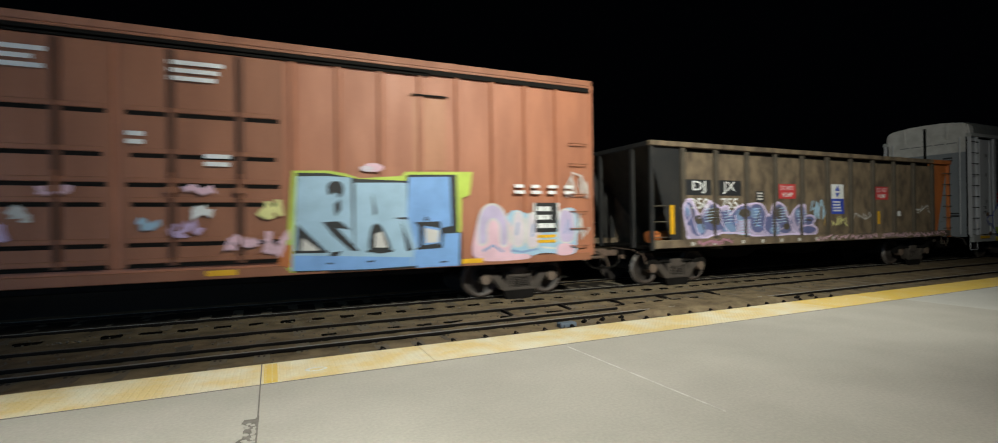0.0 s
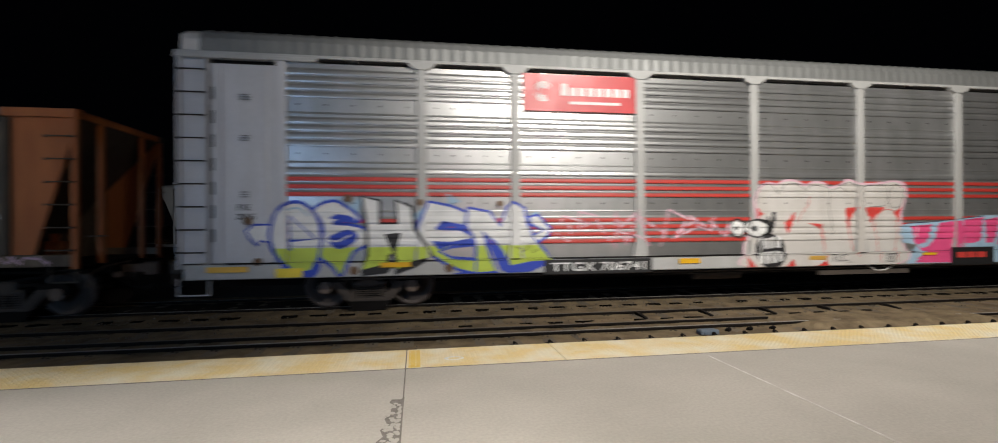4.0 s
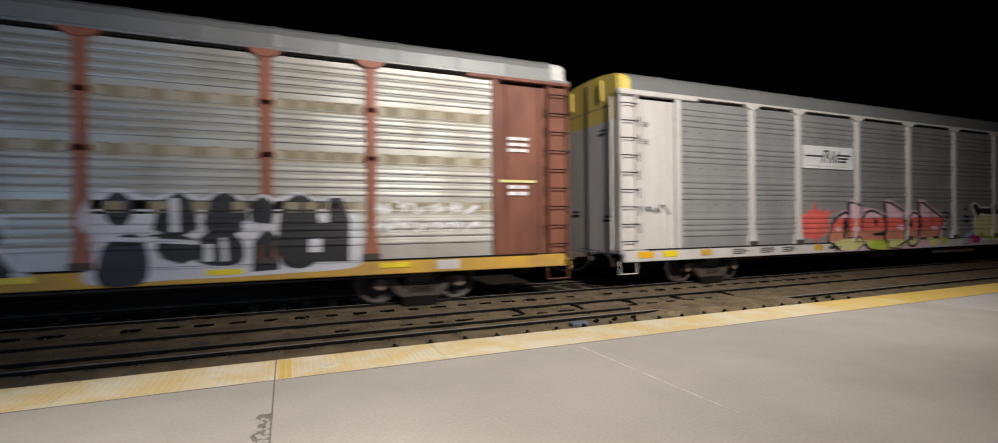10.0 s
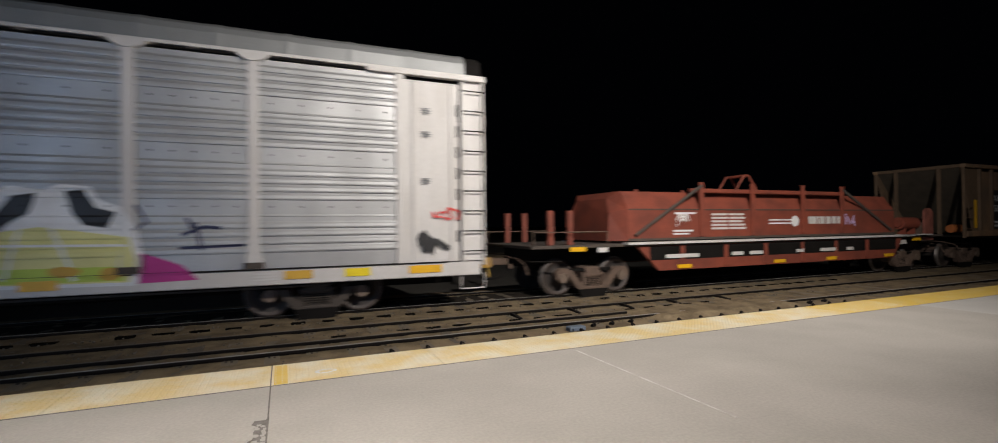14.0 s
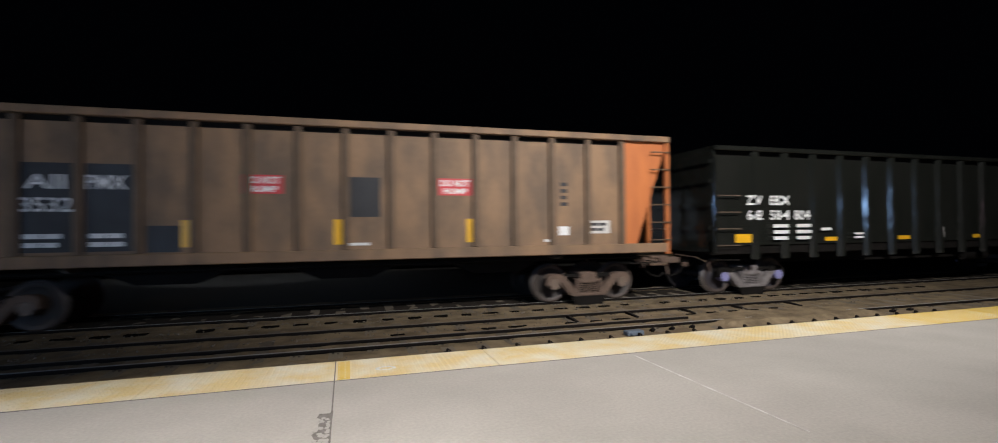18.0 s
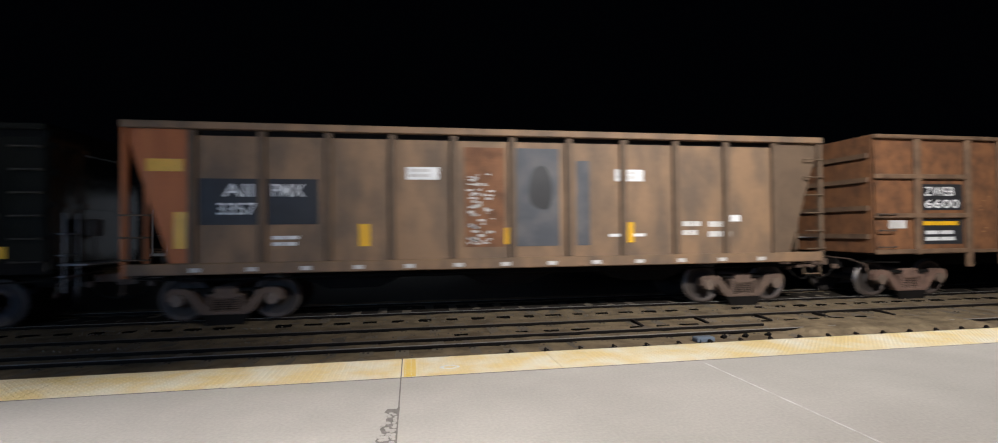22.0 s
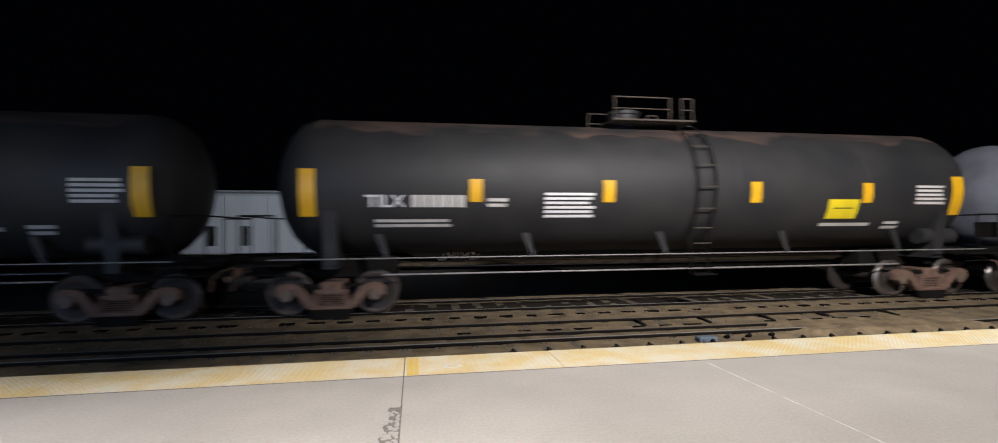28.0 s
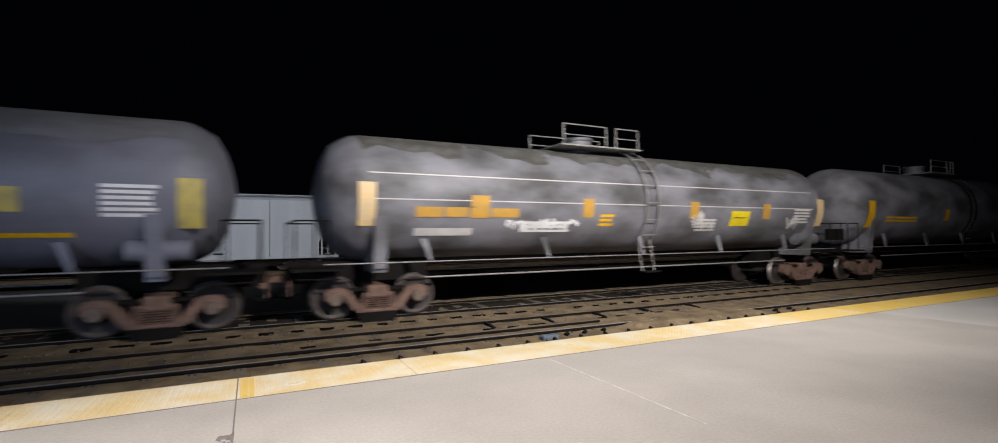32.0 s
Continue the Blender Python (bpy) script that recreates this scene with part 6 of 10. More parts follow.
def gondola_rusty():
    start, length = 179.55, 15.15
    ob = car("gondola_car", start, "heavily rusted brown gondola car with yellowed end panel", "gondola car")
    u = lambda x: x - start
    posts = [u(x) for x in (180.8, 182.32, 183.35, 184.4, 185.42, 186.45, 187.46, 188.48, 189.5, 190.55, 191.62, 193.22)]
    top, low = 4.06, 1.15
    for s in (-1, 1):
        y0, y1 = sorted((s * 1.46, s * 1.50))
        edges = [0.02] + posts + [length - 0.02]
        for i, (a, b) in enumerate(zip(edges, edges[1:])):
            part("side_sheet", Form().box(a + 0.002, b - 0.002, y0, y1, low, top - 0.05, 0.004), RUST_YELLOW if i == len(edges) - 2 else RUST, ob)
        c0, c1 = sorted((s * 1.5, s * 1.60))
        for i, p in enumerate(posts):
            foot = low - (0.38 if 1 <= i <= 10 else 0.05)
            part("side_post", Form().box(p - 0.09, p + 0.09, c0, c1, foot, top - 0.08, 0.02), RUST_POST, ob)
        d0, d1 = sorted((s * 1.44, s * 1.62))
        part("top_chord", Form().box(0, length, d0, d1, top - 0.10, top, 0.02), RUST_POST, ob)
        part("side_sill", Form().box(posts[1], posts[10], c0, c1, low - 0.02, low + 0.06), RUST_POST, ob)
        for a, b in ((0.0, posts[1]), (posts[10], length)):
            for z in (1.12, 2.0, 2.97):
                part("end_rail", Form().box(a, b, c0, c1 + 0.03 * s, z, z + 0.12, 0.02), RUST_POST, ob)
        rungs(ob, length - 0.62, length - 0.12, s * 1.66, [1.3 + 0.40 * k for k in range(7)], TRUCK_DARK)
        rungs(ob, 0.06, 0.5, s * 1.66, [1.3 + 0.40 * k for k in range(3)], TRUCK_DARK)
    for e in (0.0, length - 0.08):
        part("end_wall", Form().box(e, e + 0.08, -1.5, 1.5, low, top, 0.01), RUST, ob)
        for z in (1.5, 2.2, 2.9, 3.5):
            part("end_rib", Form().box(e - 0.06 if e < 1 else e + 0.08, e if e < 1 else e + 0.14, -1.4, 1.4, z, z + 0.12), RUST_POST, ob)
    part("floor_plate", Form().box(0.1, length - 0.1, -1.46, 1.46, low - 0.05, low + 0.05), BLACK_AND_SHADE, ob)
    part("centre_sill", Form().box(0.1, length - 0.1, -0.3, 0.3, 0.72, low - 0.05), BLACK_AND_SHADE, ob)
    part("air_reservoir", Form().tube((6.2, -1.0, 0.82), (7.3, -1.0, 0.82), 0.17, 12).tube((7.8, -1.0, 0.85), (8.6, -1.0, 0.85), 0.13, 12), TRUCK, ob)
    for z0, z1 in ((1.30, 1.95), (2.16, 2.93), (3.12, 3.92)):
        part("end_patch", Form().box(posts[-1] + 0.12, posts[-1] + 0.80, -1.508, -1.501, z0, z1), RUST_PALE, ob, "faded yellow patch on the end panel")
        part("ladder_recess", Form().box(posts[-1] + 0.84, length - 0.06, -1.507, -1.501, z0, z1), RUST, ob, "dark rusty panel behind the ladder")
        for k in range(2):
            part("ladder_board", Form().box(posts[-1] + 0.90, posts[-1] + 1.28, -1.53, -1.508, z0 + 0.08 + 0.36 * k, z0 + 0.27 + 0.36 * k, 0.004), RUST_PALE, ob)
    f = Form()
    for s in (-1, 1):
        f.tube((length + 0.05, s * 1.45, 1.55), (length + 0.5, s * 1.2, 1.55), 0.015).tube((length + 0.5, s * 1.2, 1.55), (length + 0.5, s * 1.2, 1.2), 0.015).tube((length + 0.5, -1.2, 1.55), (length + 0.5, 1.2, 1.55), 0.012)
    part("end_handrail", f, RAIL_STEEL, ob)
    coupler(ob, 0.05, -1)
    coupler(ob, length - 0.05, 1)
    truck(ob, u(181.1), TRUCK_RUST)
    truck(ob, u(193.3), TRUCK_RUST)
    y = -1.507
    for a, z0, z1 in ((181.0, 2.20, 2.85), (181.0, 1.35, 1.98)):
        plate(ob, "dark_panel", SLATE, u(a), u(182.2), z0, z1, y, "dark panel behind the lettering", 0.004)
    stencil(ob, "ZWEB", u(181.06), u(181.95), 2.56, 2.78, y - 0.006, WHITE)
    stencil(ob, "6600", u(181.06), u(182.1), 2.25, 2.47, y - 0.006, WHITE)
    bars(ob, u(181.06), u(182.0), 1.4, 1.72, 2, y - 0.006, WHITE, 4)
    rnd, scabs = random.Random(61), Form()
    for k in range(420):
        x, z = u(rnd.triangular(182.6, 191.6, 188.5)), rnd.triangular(1.35, 3.4, 1.9)
        if any(abs(x - p) < 0.15 for p in posts):
            continue
        w, h = rnd.uniform(0.015, 0.06), rnd.uniform(0.008, 0.03)
        ring = [(x + w * math.cos(a) * rnd.uniform(0.6, 1.2), z + h * math.sin(a) * rnd.uniform(0.6, 1.3)) for a in (0, 0.9, 1.8, 2.7, 3.6, 4.5, 5.4)]
        scabs.add([(p, -1.5045, q) for p, q in ring], [tuple(range(7))])
    tagged(part("flaking_rust", scabs, SCAB, ob, "flaking orange rust scabs"), kind="stuff")
    plate(ob, "reflector", REFLECT, u(181.0), u(182.05), 1.82, 1.92, y - 0.006, "yellow reflector strip", 0.004)
    plate(ob, "reflector", REFLECT, u(191.85), u(192.95), 1.93, 2.0, -1.632, "yellow reflector strip", 0.004)
    for x in (184.6, 186.6, 188.7):
        plate(ob, "reflector", REFLECT, u(x), u(x + 0.62), 1.22, 1.33, y, "yellow reflector strip", 0.004)
    plate(ob, "routing_card", DIRTY_WHITE, u(180.0), u(180.5), 1.75, 1.95, y, "white card", 0.004)
    plate(ob, "routing_card", DIRTY_WHITE, u(191.7), u(191.95), 1.55, 1.72, y, "white card", 0.004)
    plate(ob, "consolidated_stencil", DIRTY_WHITE, u(192.3), u(192.9), 1.45, 1.75, y, "framed stencil panel", 0.004)
    bars(ob, u(192.36), u(192.85), 1.48, 1.72, 2, y - 0.004, SLATE, 8)
    bars(ob, u(192.3), u(192.6), 2.2, 2.8, 4, y, SLATE, 12, words=1)
    return ob


RACK_POSTS = [1.92, 4.66, 6.62, 9.43, 12.23, 15.05, 17.86, 20.68, 22.62, 25.38]
RACK_LONG = 27.3


RIB_FEET = [top - 0.152 * k for top in (4.77, 3.80, 2.80, 1.80) for k in range(4)]


def rib_profile(z0, z1):
    """Shingle-like ribs in groups of four between flat bands: each steps out at its foot and curves back at its head."""
    pts = [(z0, 0.0)]
    for z in sorted(RIB_FEET):
        pts += [(z - 0.004, 0.0), (z, 0.030), (z + 0.026, 0.034), (z + 0.055, 0.031), (z + 0.082, 0.027), (z + 0.106, 0.011), (z + 0.132, 0.0)]
    for z in (4.00, 3.02, 2.03):
        pts += [(z - 0.012, 0.0), (z, 0.012), (z + 0.03, 0.0)]
    return sorted(pts) + [(z1, 0.0)]


def autorack(start, label, panel, post, end, roof, sill, stripes=(), cap=None, door_top=None, bands=(), door=None):
    """A bi-level car carrier: ribbed side panels between capped posts, painted end panels with ladders, curved ribbed roof and end doors."""
    ob = car("autorack_car", start, label, "autorack car")
    low, high, base, n = 1.03, 5.00, 1.50, RACK_LONG
    profile = rib_profile(low, high)

    def panel_mesh(x0, x1, s):
        f = Form()
        for (za, da), (zb, db) in zip(profile, profile[1:]):
            mid = (za + zb) / 2
            f.add([(x0, s * (base + da), za), (x1, s * (base + da), za), (x1, s * (base + db), zb), (x0, s * (base + db), zb)], [(0, 1, 2, 3)],
                  1 if any(a <= mid <= b for a, b in stripes) and min(da, db) > 0.026 else 0, True)
        f.add([(x0, s * (base - 0.03), low), (x1, s * (base - 0.03), low), (x1, s * (base - 0.03), high), (x0, s * (base - 0.03), high)], [(0, 1, 2, 3)])
        return f

    for s in (-1, 1):
        edges = RACK_POSTS
        for i, (a, b) in enumerate(zip(edges, edges[1:])):
            sheet = part("side_panel", panel_mesh(a + 0.05, b - 0.05, s), [panel, RACK_RED], ob)
            for z in bands:
                band = part("stained_band", Form().box(a + 0.12, b - 0.12, *sorted((s * base, s * (base + 0.004))), z - 0.12, z + 0.12), STAIN_PALE, sheet)
                for k in range(4):
                    x = a + 0.45 + k * (b - a - 0.9) / 3
                    part("square_stain", Form().box(x - 0.13, x + 0.13, *sorted((s * (base + 0.004), s * (base + 0.007))), z - 0.10, z + 0.10), STAIN_DARK, sheet)
            dots = Form()
            for z in (4.13, 3.15, 2.16):
                for k in range(5):
                    x = a + 0.3 + k * (b - a - 0.6) / 4
                    dots.box(x - 0.02, x + 0.02, min(s * base, s * (base + 0.006)), max(s * base, s * (base + 0.006)), z + 0.03, z + 0.06)
            tagged(part("vent_holes", dots, BLACK_AND_SHADE, sheet), kind="stuff")
        shape = Form()
        p0, p1 = sorted((s * base, s * 1.575))
        shape.box(-0.10, 0.10, p0, p1, low, high + 0.06, 0.012)
        shape.extrude([(-0.10, low + 0.45), (0.10, low + 0.45), (0.17, low), (-0.17, low)], "y", *sorted((s * base, s * 1.58)))
        shape.extrude([(-0.28, high + 0.08), (0.28, high + 0.08), (0.24, high + 0.01), (0.10, high - 0.06), (-0.10, high - 0.06), (-0.24, high + 0.01)], "y", *sorted((s * base, s * 1.60)))
        for z in bands[1:]:
            shape.box(-0.15, 0.15, p0, p1, z - 0.06, z + 0.06, 0.012)
        me = shape.mesh("side_post", [post])
        for x in RACK_POSTS[1:-1]:
            part("side_post", me, post, ob, at=(x, 0, 0))
        for x in RACK_POSTS[1:-1] if post is not RACK_WHITE else ():
            part("post_foot", Form().box(x - 0.17, x + 0.17, *sorted((s * 1.581, s * 1.592)), low + 0.01, low + 0.13), TRUCK_DARK, ob, "grimy dark foot of the post")
        for x in (RACK_POSTS[0], RACK_POSTS[-1]):
            part("side_post", Form().box(x - 0.09, x + 0.09, p0, p1, low, high + 0.05, 0.012), end, ob)
        q0, q1 = sorted((s * 1.42, s * 1.58))
        part("deck_sill", Form().box(0.15, n - 0.15, q0, q1, 0.72, low - 0.02, 0.015), sill, ob, "long side sill of the flat car")
        part("running_board", Form().box(0.9, n - 0.9, *sorted((s * 1.50, s * 1.60)), low - 0.02, low + 0.005), BLACK_AND_SHADE, ob)
        part("eave_rail", Form().box(0.0, n, *sorted((s * 1.40, s * 1.57)), high + 0.075, high + 0.14, 0.01), roof if cap is None else cap, ob)
        # black bars stand in for the shade in the gaps below the eave
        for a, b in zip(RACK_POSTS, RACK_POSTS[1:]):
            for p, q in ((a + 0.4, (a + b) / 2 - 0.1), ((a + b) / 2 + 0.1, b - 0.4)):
                part("eave_slot", Form().box(p, q, *sorted((s * 1.50, s * 1.545)), high + 0.02, high + 0.06), BLACK_AND_SHADE, ob, "black bar painting the shaded gap under the eave")
        for side in (0, 1):
            m = (lambda x: x) if side == 0 else (lambda x: n - x)
            a, b = sorted((m(0.62), m(RACK_POSTS[0] - 0.1)))
            e0, e1 = sorted((s * 1.46, s * 1.51))
            part("end_panel", Form().box(a, b, e0, e1, low, high - 0.08, 0.01), end, ob, "flat painted end panel")
            # black strip behind the panel's top paints the shade there
            part("end_slot", Form().box(a, b, *sorted((s * 1.40, s * 1.44)), high - 0.12, high + 0.02), BLACK_AND_SHADE, ob, "black strip painting the shade above the end panel")
            for k in range(7):
                part("panel_slot", Form().box(m(0.66) - 0.02, m(0.66) + 0.02, *sorted((s * 1.51, s * 1.514)), 1.45 + 0.46 * k, 1.70 + 0.46 * k), BLACK_AND_SHADE, ob)
            for x in (0.78, 1.62):
                part("end_panel_rib", Form().box(m(x) - 0.05, m(x) + 0.05, *sorted((s * 1.51, s * 1.55)), low, high - 0.1, 0.01), end, ob)
            a, b = sorted((m(0.03), m(0.58)))
            part("corner_panel", Form().box(a, b, *sorted((s * 1.44, s * 1.48)), low, high, 0.01), end, ob)
            for x in (0.06, 0.55):
                part("ladder_stile", Form().box(m(x) - 0.025, m(x) + 0.025, *sorted((s * 1.48, s * 1.57)), low - 0.1, high + 0.05, 0.006), end, ob)
            rungs(ob, a + 0.05, b - 0.05, s * 1.60, [1.25 + 0.44 * k for k in range(9)], BLACK_AND_SHADE)
            part("sill_step", Form().tube((a, s * 1.5, 0.42), (b, s * 1.5, 0.42), 0.016).tube((a, s * 1.5, 0.42), (a, s * 1.5, 0.75), 0.016).tube((b, s * 1.5, 0.42), (b, s * 1.5, 0.75), 0.016), end, ob)
            a, b = sorted((m(0.0), m(2.6)))
            part("end_cap_rail", Form().box(a, b, *sorted((s * 1.45, s * 1.60)), high + 0.0, high + 0.08, 0.01), cap or end, ob)
    # roof with cross ribs
    half = [(1.50, high + 0.14), (1.48, high + 0.40), (1.42, high + 0.53), (1.25, high + 0.63), (0.6, high + 0.71), (0, high + 0.73)]
    line = [(-y, z) for y, z in half] + [(y, z) for y, z in half[-2::-1]]
    ribbed = post is RACK_WHITE
    f, k, x = Form(), 0, 0.42
    while x < n - 0.40:
        lift = (0.014 if (k // 2) % 2 else 0.0) if ribbed else (0.010 if k % 20 in (0, 1) else 0.0)
        f.v += [(x, y * (1 + lift / 1.5), z + lift) for y, z in line]
        x += 0.10 if k % 2 else 0.02
        k += 1
    c = len(line)
    f.f = [(i * c + j, (i + 1) * c + j, (i + 1) * c + j + 1, i * c + j + 1) for i in range(k - 1) for j in range(c - 1)]
    f.m, f.smooth = [0] * len(f.f), [False] * len(f.f)
    part("roof", f, roof, ob, "ribbed metal roof with rounded edges")
    for e, s in ((0.0, 1), (n, -1)):
        a = e + s * 0.06
        hood = (BLACK_AND_SHADE if door_top is HOOD_YELLOW else door_top) if e > 1 else door_top
        low_door = Form().extrude([(-1.44, low - 0.1), (1.44, low - 0.1), (1.44, high - 0.6), (-1.44, high - 0.6)], "x", a, a + s * 0.05)
        part("end_door", low_door, door or end, ob, "end door of the carrier")
        part("end_door_top", Form().extrude([(-1.44, high - 0.6), (1.44, high - 0.6), (1.44, high + 0.14), (1.40, high + 0.48), (1.2, high + 0.60), (-1.2, high + 0.60), (-1.40, high + 0.48), (-1.44, high + 0.14)], "x", a, a + s * 0.05), hood or end, ob, "top of the end door")
        part("roof_end_cap", Form().extrude([(-y, z - 0.02) for y, z in half] + [(y, z - 0.02) for y, z in half[-2::-1]], "x", e + s * 0.12, e + s * 0.44), hood or roof, ob, "rounded end piece of the roof")
        for y in (-0.75, 0.75):
            part("door_hinge_bar", Form().box(*sorted((a, a - s * 0.05)), y - 0.045, y + 0.045, high - 0.02, high + 0.52, 0.01), hood or end, ob)
        part("door_gap", Form().box(*sorted((a, a - s * 0.012)), -0.05, 0.05, low - 0.1, high + 0.55), BLACK_AND_SHADE, ob, "dark gap between the door leaves")
        for y in (-1.44, 1.44):
            part("door_gap", Form().box(*sorted((a, a - s * 0.014)), y - 0.05, y + 0.05, low - 0.1, high), BLACK_AND_SHADE, ob, "dark gap beside the end door")
        for k in range(5):
            part("door_scuff", Form().box(*sorted((a, a - s * 0.006)), -1.1 + 0.42 * k, -0.75 + 0.42 * k, high - 0.22, high - 0.18), FADED, ob, "dark scuffed line across the door")
        for y, z in ((-0.75, 4.05), (-0.95, 1.75), (0.6, 1.9)):
            part("door_stencil", Form().box(*sorted((a, a - s * 0.006)), y - 0.2, y + 0.2, z, z + 0.07).box(*sorted((a, a - s * 0.006)), y - 0.2, y + 0.12, z + 0.11, z + 0.17), SLATE, ob)
        for y in (-1.2, 1.2):
            part("door_latch_rod", Form().tube((a - s * 0.04, y, low), (a - s * 0.04, y, high), 0.025, 8), end, ob)
        coupler(ob, e, -s, DECK_YELLOW if s < 0 else TRUCK_DARK)
    part("underframe", Form().box(0.4, n - 0.4, -0.4, 0.4, 0.45, 0.75).box(6.5, n - 6.5, -1.40, 1.40, 0.60, 0.72), BLACK_AND_SHADE, ob)
    part("brake_gear", Form().tube((11, -1.0, 0.55), (12.2, -1.0, 0.55), 0.13, 10).box(14, 16.5, -1.45, -1.35, 0.50, 0.60).tube((3, -1.42, 0.66), (24, -1.42, 0.66), 0.02), TRUCK_DARK, ob)
    truck(ob, 3.55, TRUCK_DARK)
    truck(ob, n - 3.55, TRUCK_DARK)
    cuts = [p[0] for p in profile]
    rel = np.array(profile)

    def depth(x, z):
        for p in RACK_POSTS:
            if abs(x - p) < 0.102:
                return 1.582
        if z < low + 0.006:
            return 1.604 if z > low - 0.022 else 1.582
        if x < 1.8 or x > n - 1.8:
            return 1.552
        return base + float(np.interp(z, rel[:, 0], rel[:, 1]))

    return ob, depth, cuts + [low + 0.006, low - 0.022], [(p, 0.102) for p in RACK_POSTS] + [(1.8, 0.0), (n - 1.8, 0.0)]


SPOTS = ((3.18, 2.30, 0.08), (4.62, 2.22, 0.07), (6.28, 2.20, 0.06), (1.30, 1.85, 0.08), (1.48, 1.05, 0.08), (3.30, 0.85, 0.09), (5.2, 0.86, 0.09))


def rack_striped():
    start = 24.78
    ob, depth, cuts, posts = autorack(start, "silver autorack car with red stripes, red sign and big graffiti", GALV_BRIGHT, RACK_WHITE, RACK_PALE, GALV_ROOF, RACK_WHITE,
                                      stripes=((2.30, 2.77), (1.30, 1.94)), cap=RACK_WHITE, door_top=DIRTY_WHITE, door=RACK_DOOR)
    u = lambda x: x - start
    plate(ob, "company_sign", SIGN_RED, u(31.58), u(34.12), 4.18, 4.98, -1.56, "red sign with a white emblem and bars for the name", 0.012)
    ring = Form()
    for k in range(3):
        r = 0.20 - 0.05 * k
        pts = [(u(32.02) + r * math.cos(a), 4.60 + r * math.sin(a)) for a in np.linspace(0.6, 5.2, 14)]
        for (ax, az), (bx, bz) in zip(pts, pts[1:]):
            ring.add([(ax, -1.563, az - 0.02), (bx, -1.563, bz - 0.02), (bx, -1.563, bz + 0.02), (ax, -1.563, az + 0.02)], [(0, 1, 2, 3)])
    part("emblem", ring, WHITE, ob, "white round emblem")
    f = Form()
    for k, w in enumerate((0.16, 0.17, 0.13, 0.13, 0.17, 0.24, 0.17, 0.17)):
        x = u(32.40) + 0.20 * k
        f.box(x, x + 0.15, -1.565, -1.562, 4.52, 4.78 if k == 0 else 4.70)
    f.box(u(32.6), u(33.75), -1.565, -1.562, 4.34, 4.40)
    part("name_lettering", f, WHITE, ob, "white bars in place of the company name")
    plate(ob, "number_board", BLACK, u(32.0), u(34.45), 0.68, 0.99, -1.60, "black board with white lettering", 0.012)
    stencil(ob, "TTGX 706741", u(32.15), u(34.3), 0.74, 0.93, -1.604, WHITE, "white reporting letters and number")
    plate(ob, "number_board", BLACK, u(42.35), u(43.6), 0.68, 1.12, -1.612, "black board with dim lettering", 0.012)
    bars(ob, u(42.5), u(43.45), 0.8, 1.05, 1, -1.616, TAG_RED, 3, words=3)
    art = Spray(ob, "white and lime angular graffiti letters outlined in blue and black", [TAG_DEEP, WHITE, TAG_LIME, BLACK, TAG_ICE], depth, cuts, posts)
    art.fill(4, 3.17, 2.12, 3.46, 2.37, 3.36, 1.86)
    art.fill(4, 4.5, 1.98, 4.69, 2.11, 4.78, 2.2, 4.56, 1.66)
    art.fill(4, 5.16, 2.41, 5.46, 2.24, 5.21, 2.15)
    art.fill(4, 6.95, 1.98, 7.14, 2.04, 7.08, 1.78)
    art.fill(0, 1.63, 1.74, 1.81, 1.29, 1.99, 0.84, 2.3, 0.73, 2.55, 0.75, 2.63, 1.03, 1.99, 1.16, soft=True)
    art.fill(0, 2.63, 1.09, 2.83, 0.92, 3.04, 0.73, 3.21, 0.96)
    art.fill(0, 5.19, 1.01, 5.77, 0.73, 5.26, 0.73, 5.45, 0.77)
    art.fill(0, 5.75, 0.74, 6.29, 0.73, 5.77, 0.87)
    art.fill(0, 6.29, 0.93, 7.44, 0.96, 6.94, 0.75, 6.42, 0.73)
    art.fill(3, 3.53, 0.97, 4.11, 0.99, 3.96, 0.78, 3.42, 0.73)
    art.fill(3, 4.11, 0.86, 4.9, 1.1, 4.52, 0.88, 4.09, 0.73)
    art.letter(((2, 1.31), (1, 9)), 0, 0.05, 1.71, 1.78, 1.41, 1.78, 1.26, 1.66, 1.34, 1.5, 1.48, 1.37, 1.53, 1.47, 1.73, 1.42)
    art.letter(((2, 1.31), (1, 9)), 0, 0.07, 1.7, 1.61, 1.75, 1.86, 1.87, 2.08, 2.06, 2.21, 2.27, 2.22, 2.46, 2.09, 2.6, 1.89, 2.66, 1.64, 2.66, 1.35, 2.58, 1.05, 2.46, 0.85, 2.21, 0.85, 1.99, 0.98, 1.81, 1.19, 1.72, 1.39, soft=True)
    art.letter(((2, 1.31), (1, 9)), 0, 0.06, 2.51, 2.05, 2.64, 2.18, 2.92, 2.25, 3.17, 2.12, 3.37, 1.95, 3.39, 1.83, 3.09, 1.85, 2.89, 1.8, 3.23, 1.77, 3.49, 1.69, 3.56, 1.51, 3.51, 1.34, 3.3, 1.22, 3.18, 1.02, 3.04, 0.74, 2.86, 0.96, 2.63, 1.12, 2.66, 1.41, 2.7, 1.64, 2.64, 1.86, soft=True)
    art.letter(((2, 1.31), (1, 9)), 0, 0.06, 4.79, 2.24, 5.26, 2.15, 5.67, 1.98, 5.65, 1.81, 5.52, 1.72, 5.07, 1.81, 4.94, 1.68, 5.45, 1.66, 5.71, 1.52, 5.75, 1.33, 5.26, 1.29, 5, 1.2, 5.26, 1.07, 5.77, 1.03, 5.75, 0.74, 5.39, 0.82, 5.07, 0.98, 4.75, 1.2, 4.56, 1.5, 4.56, 1.72)
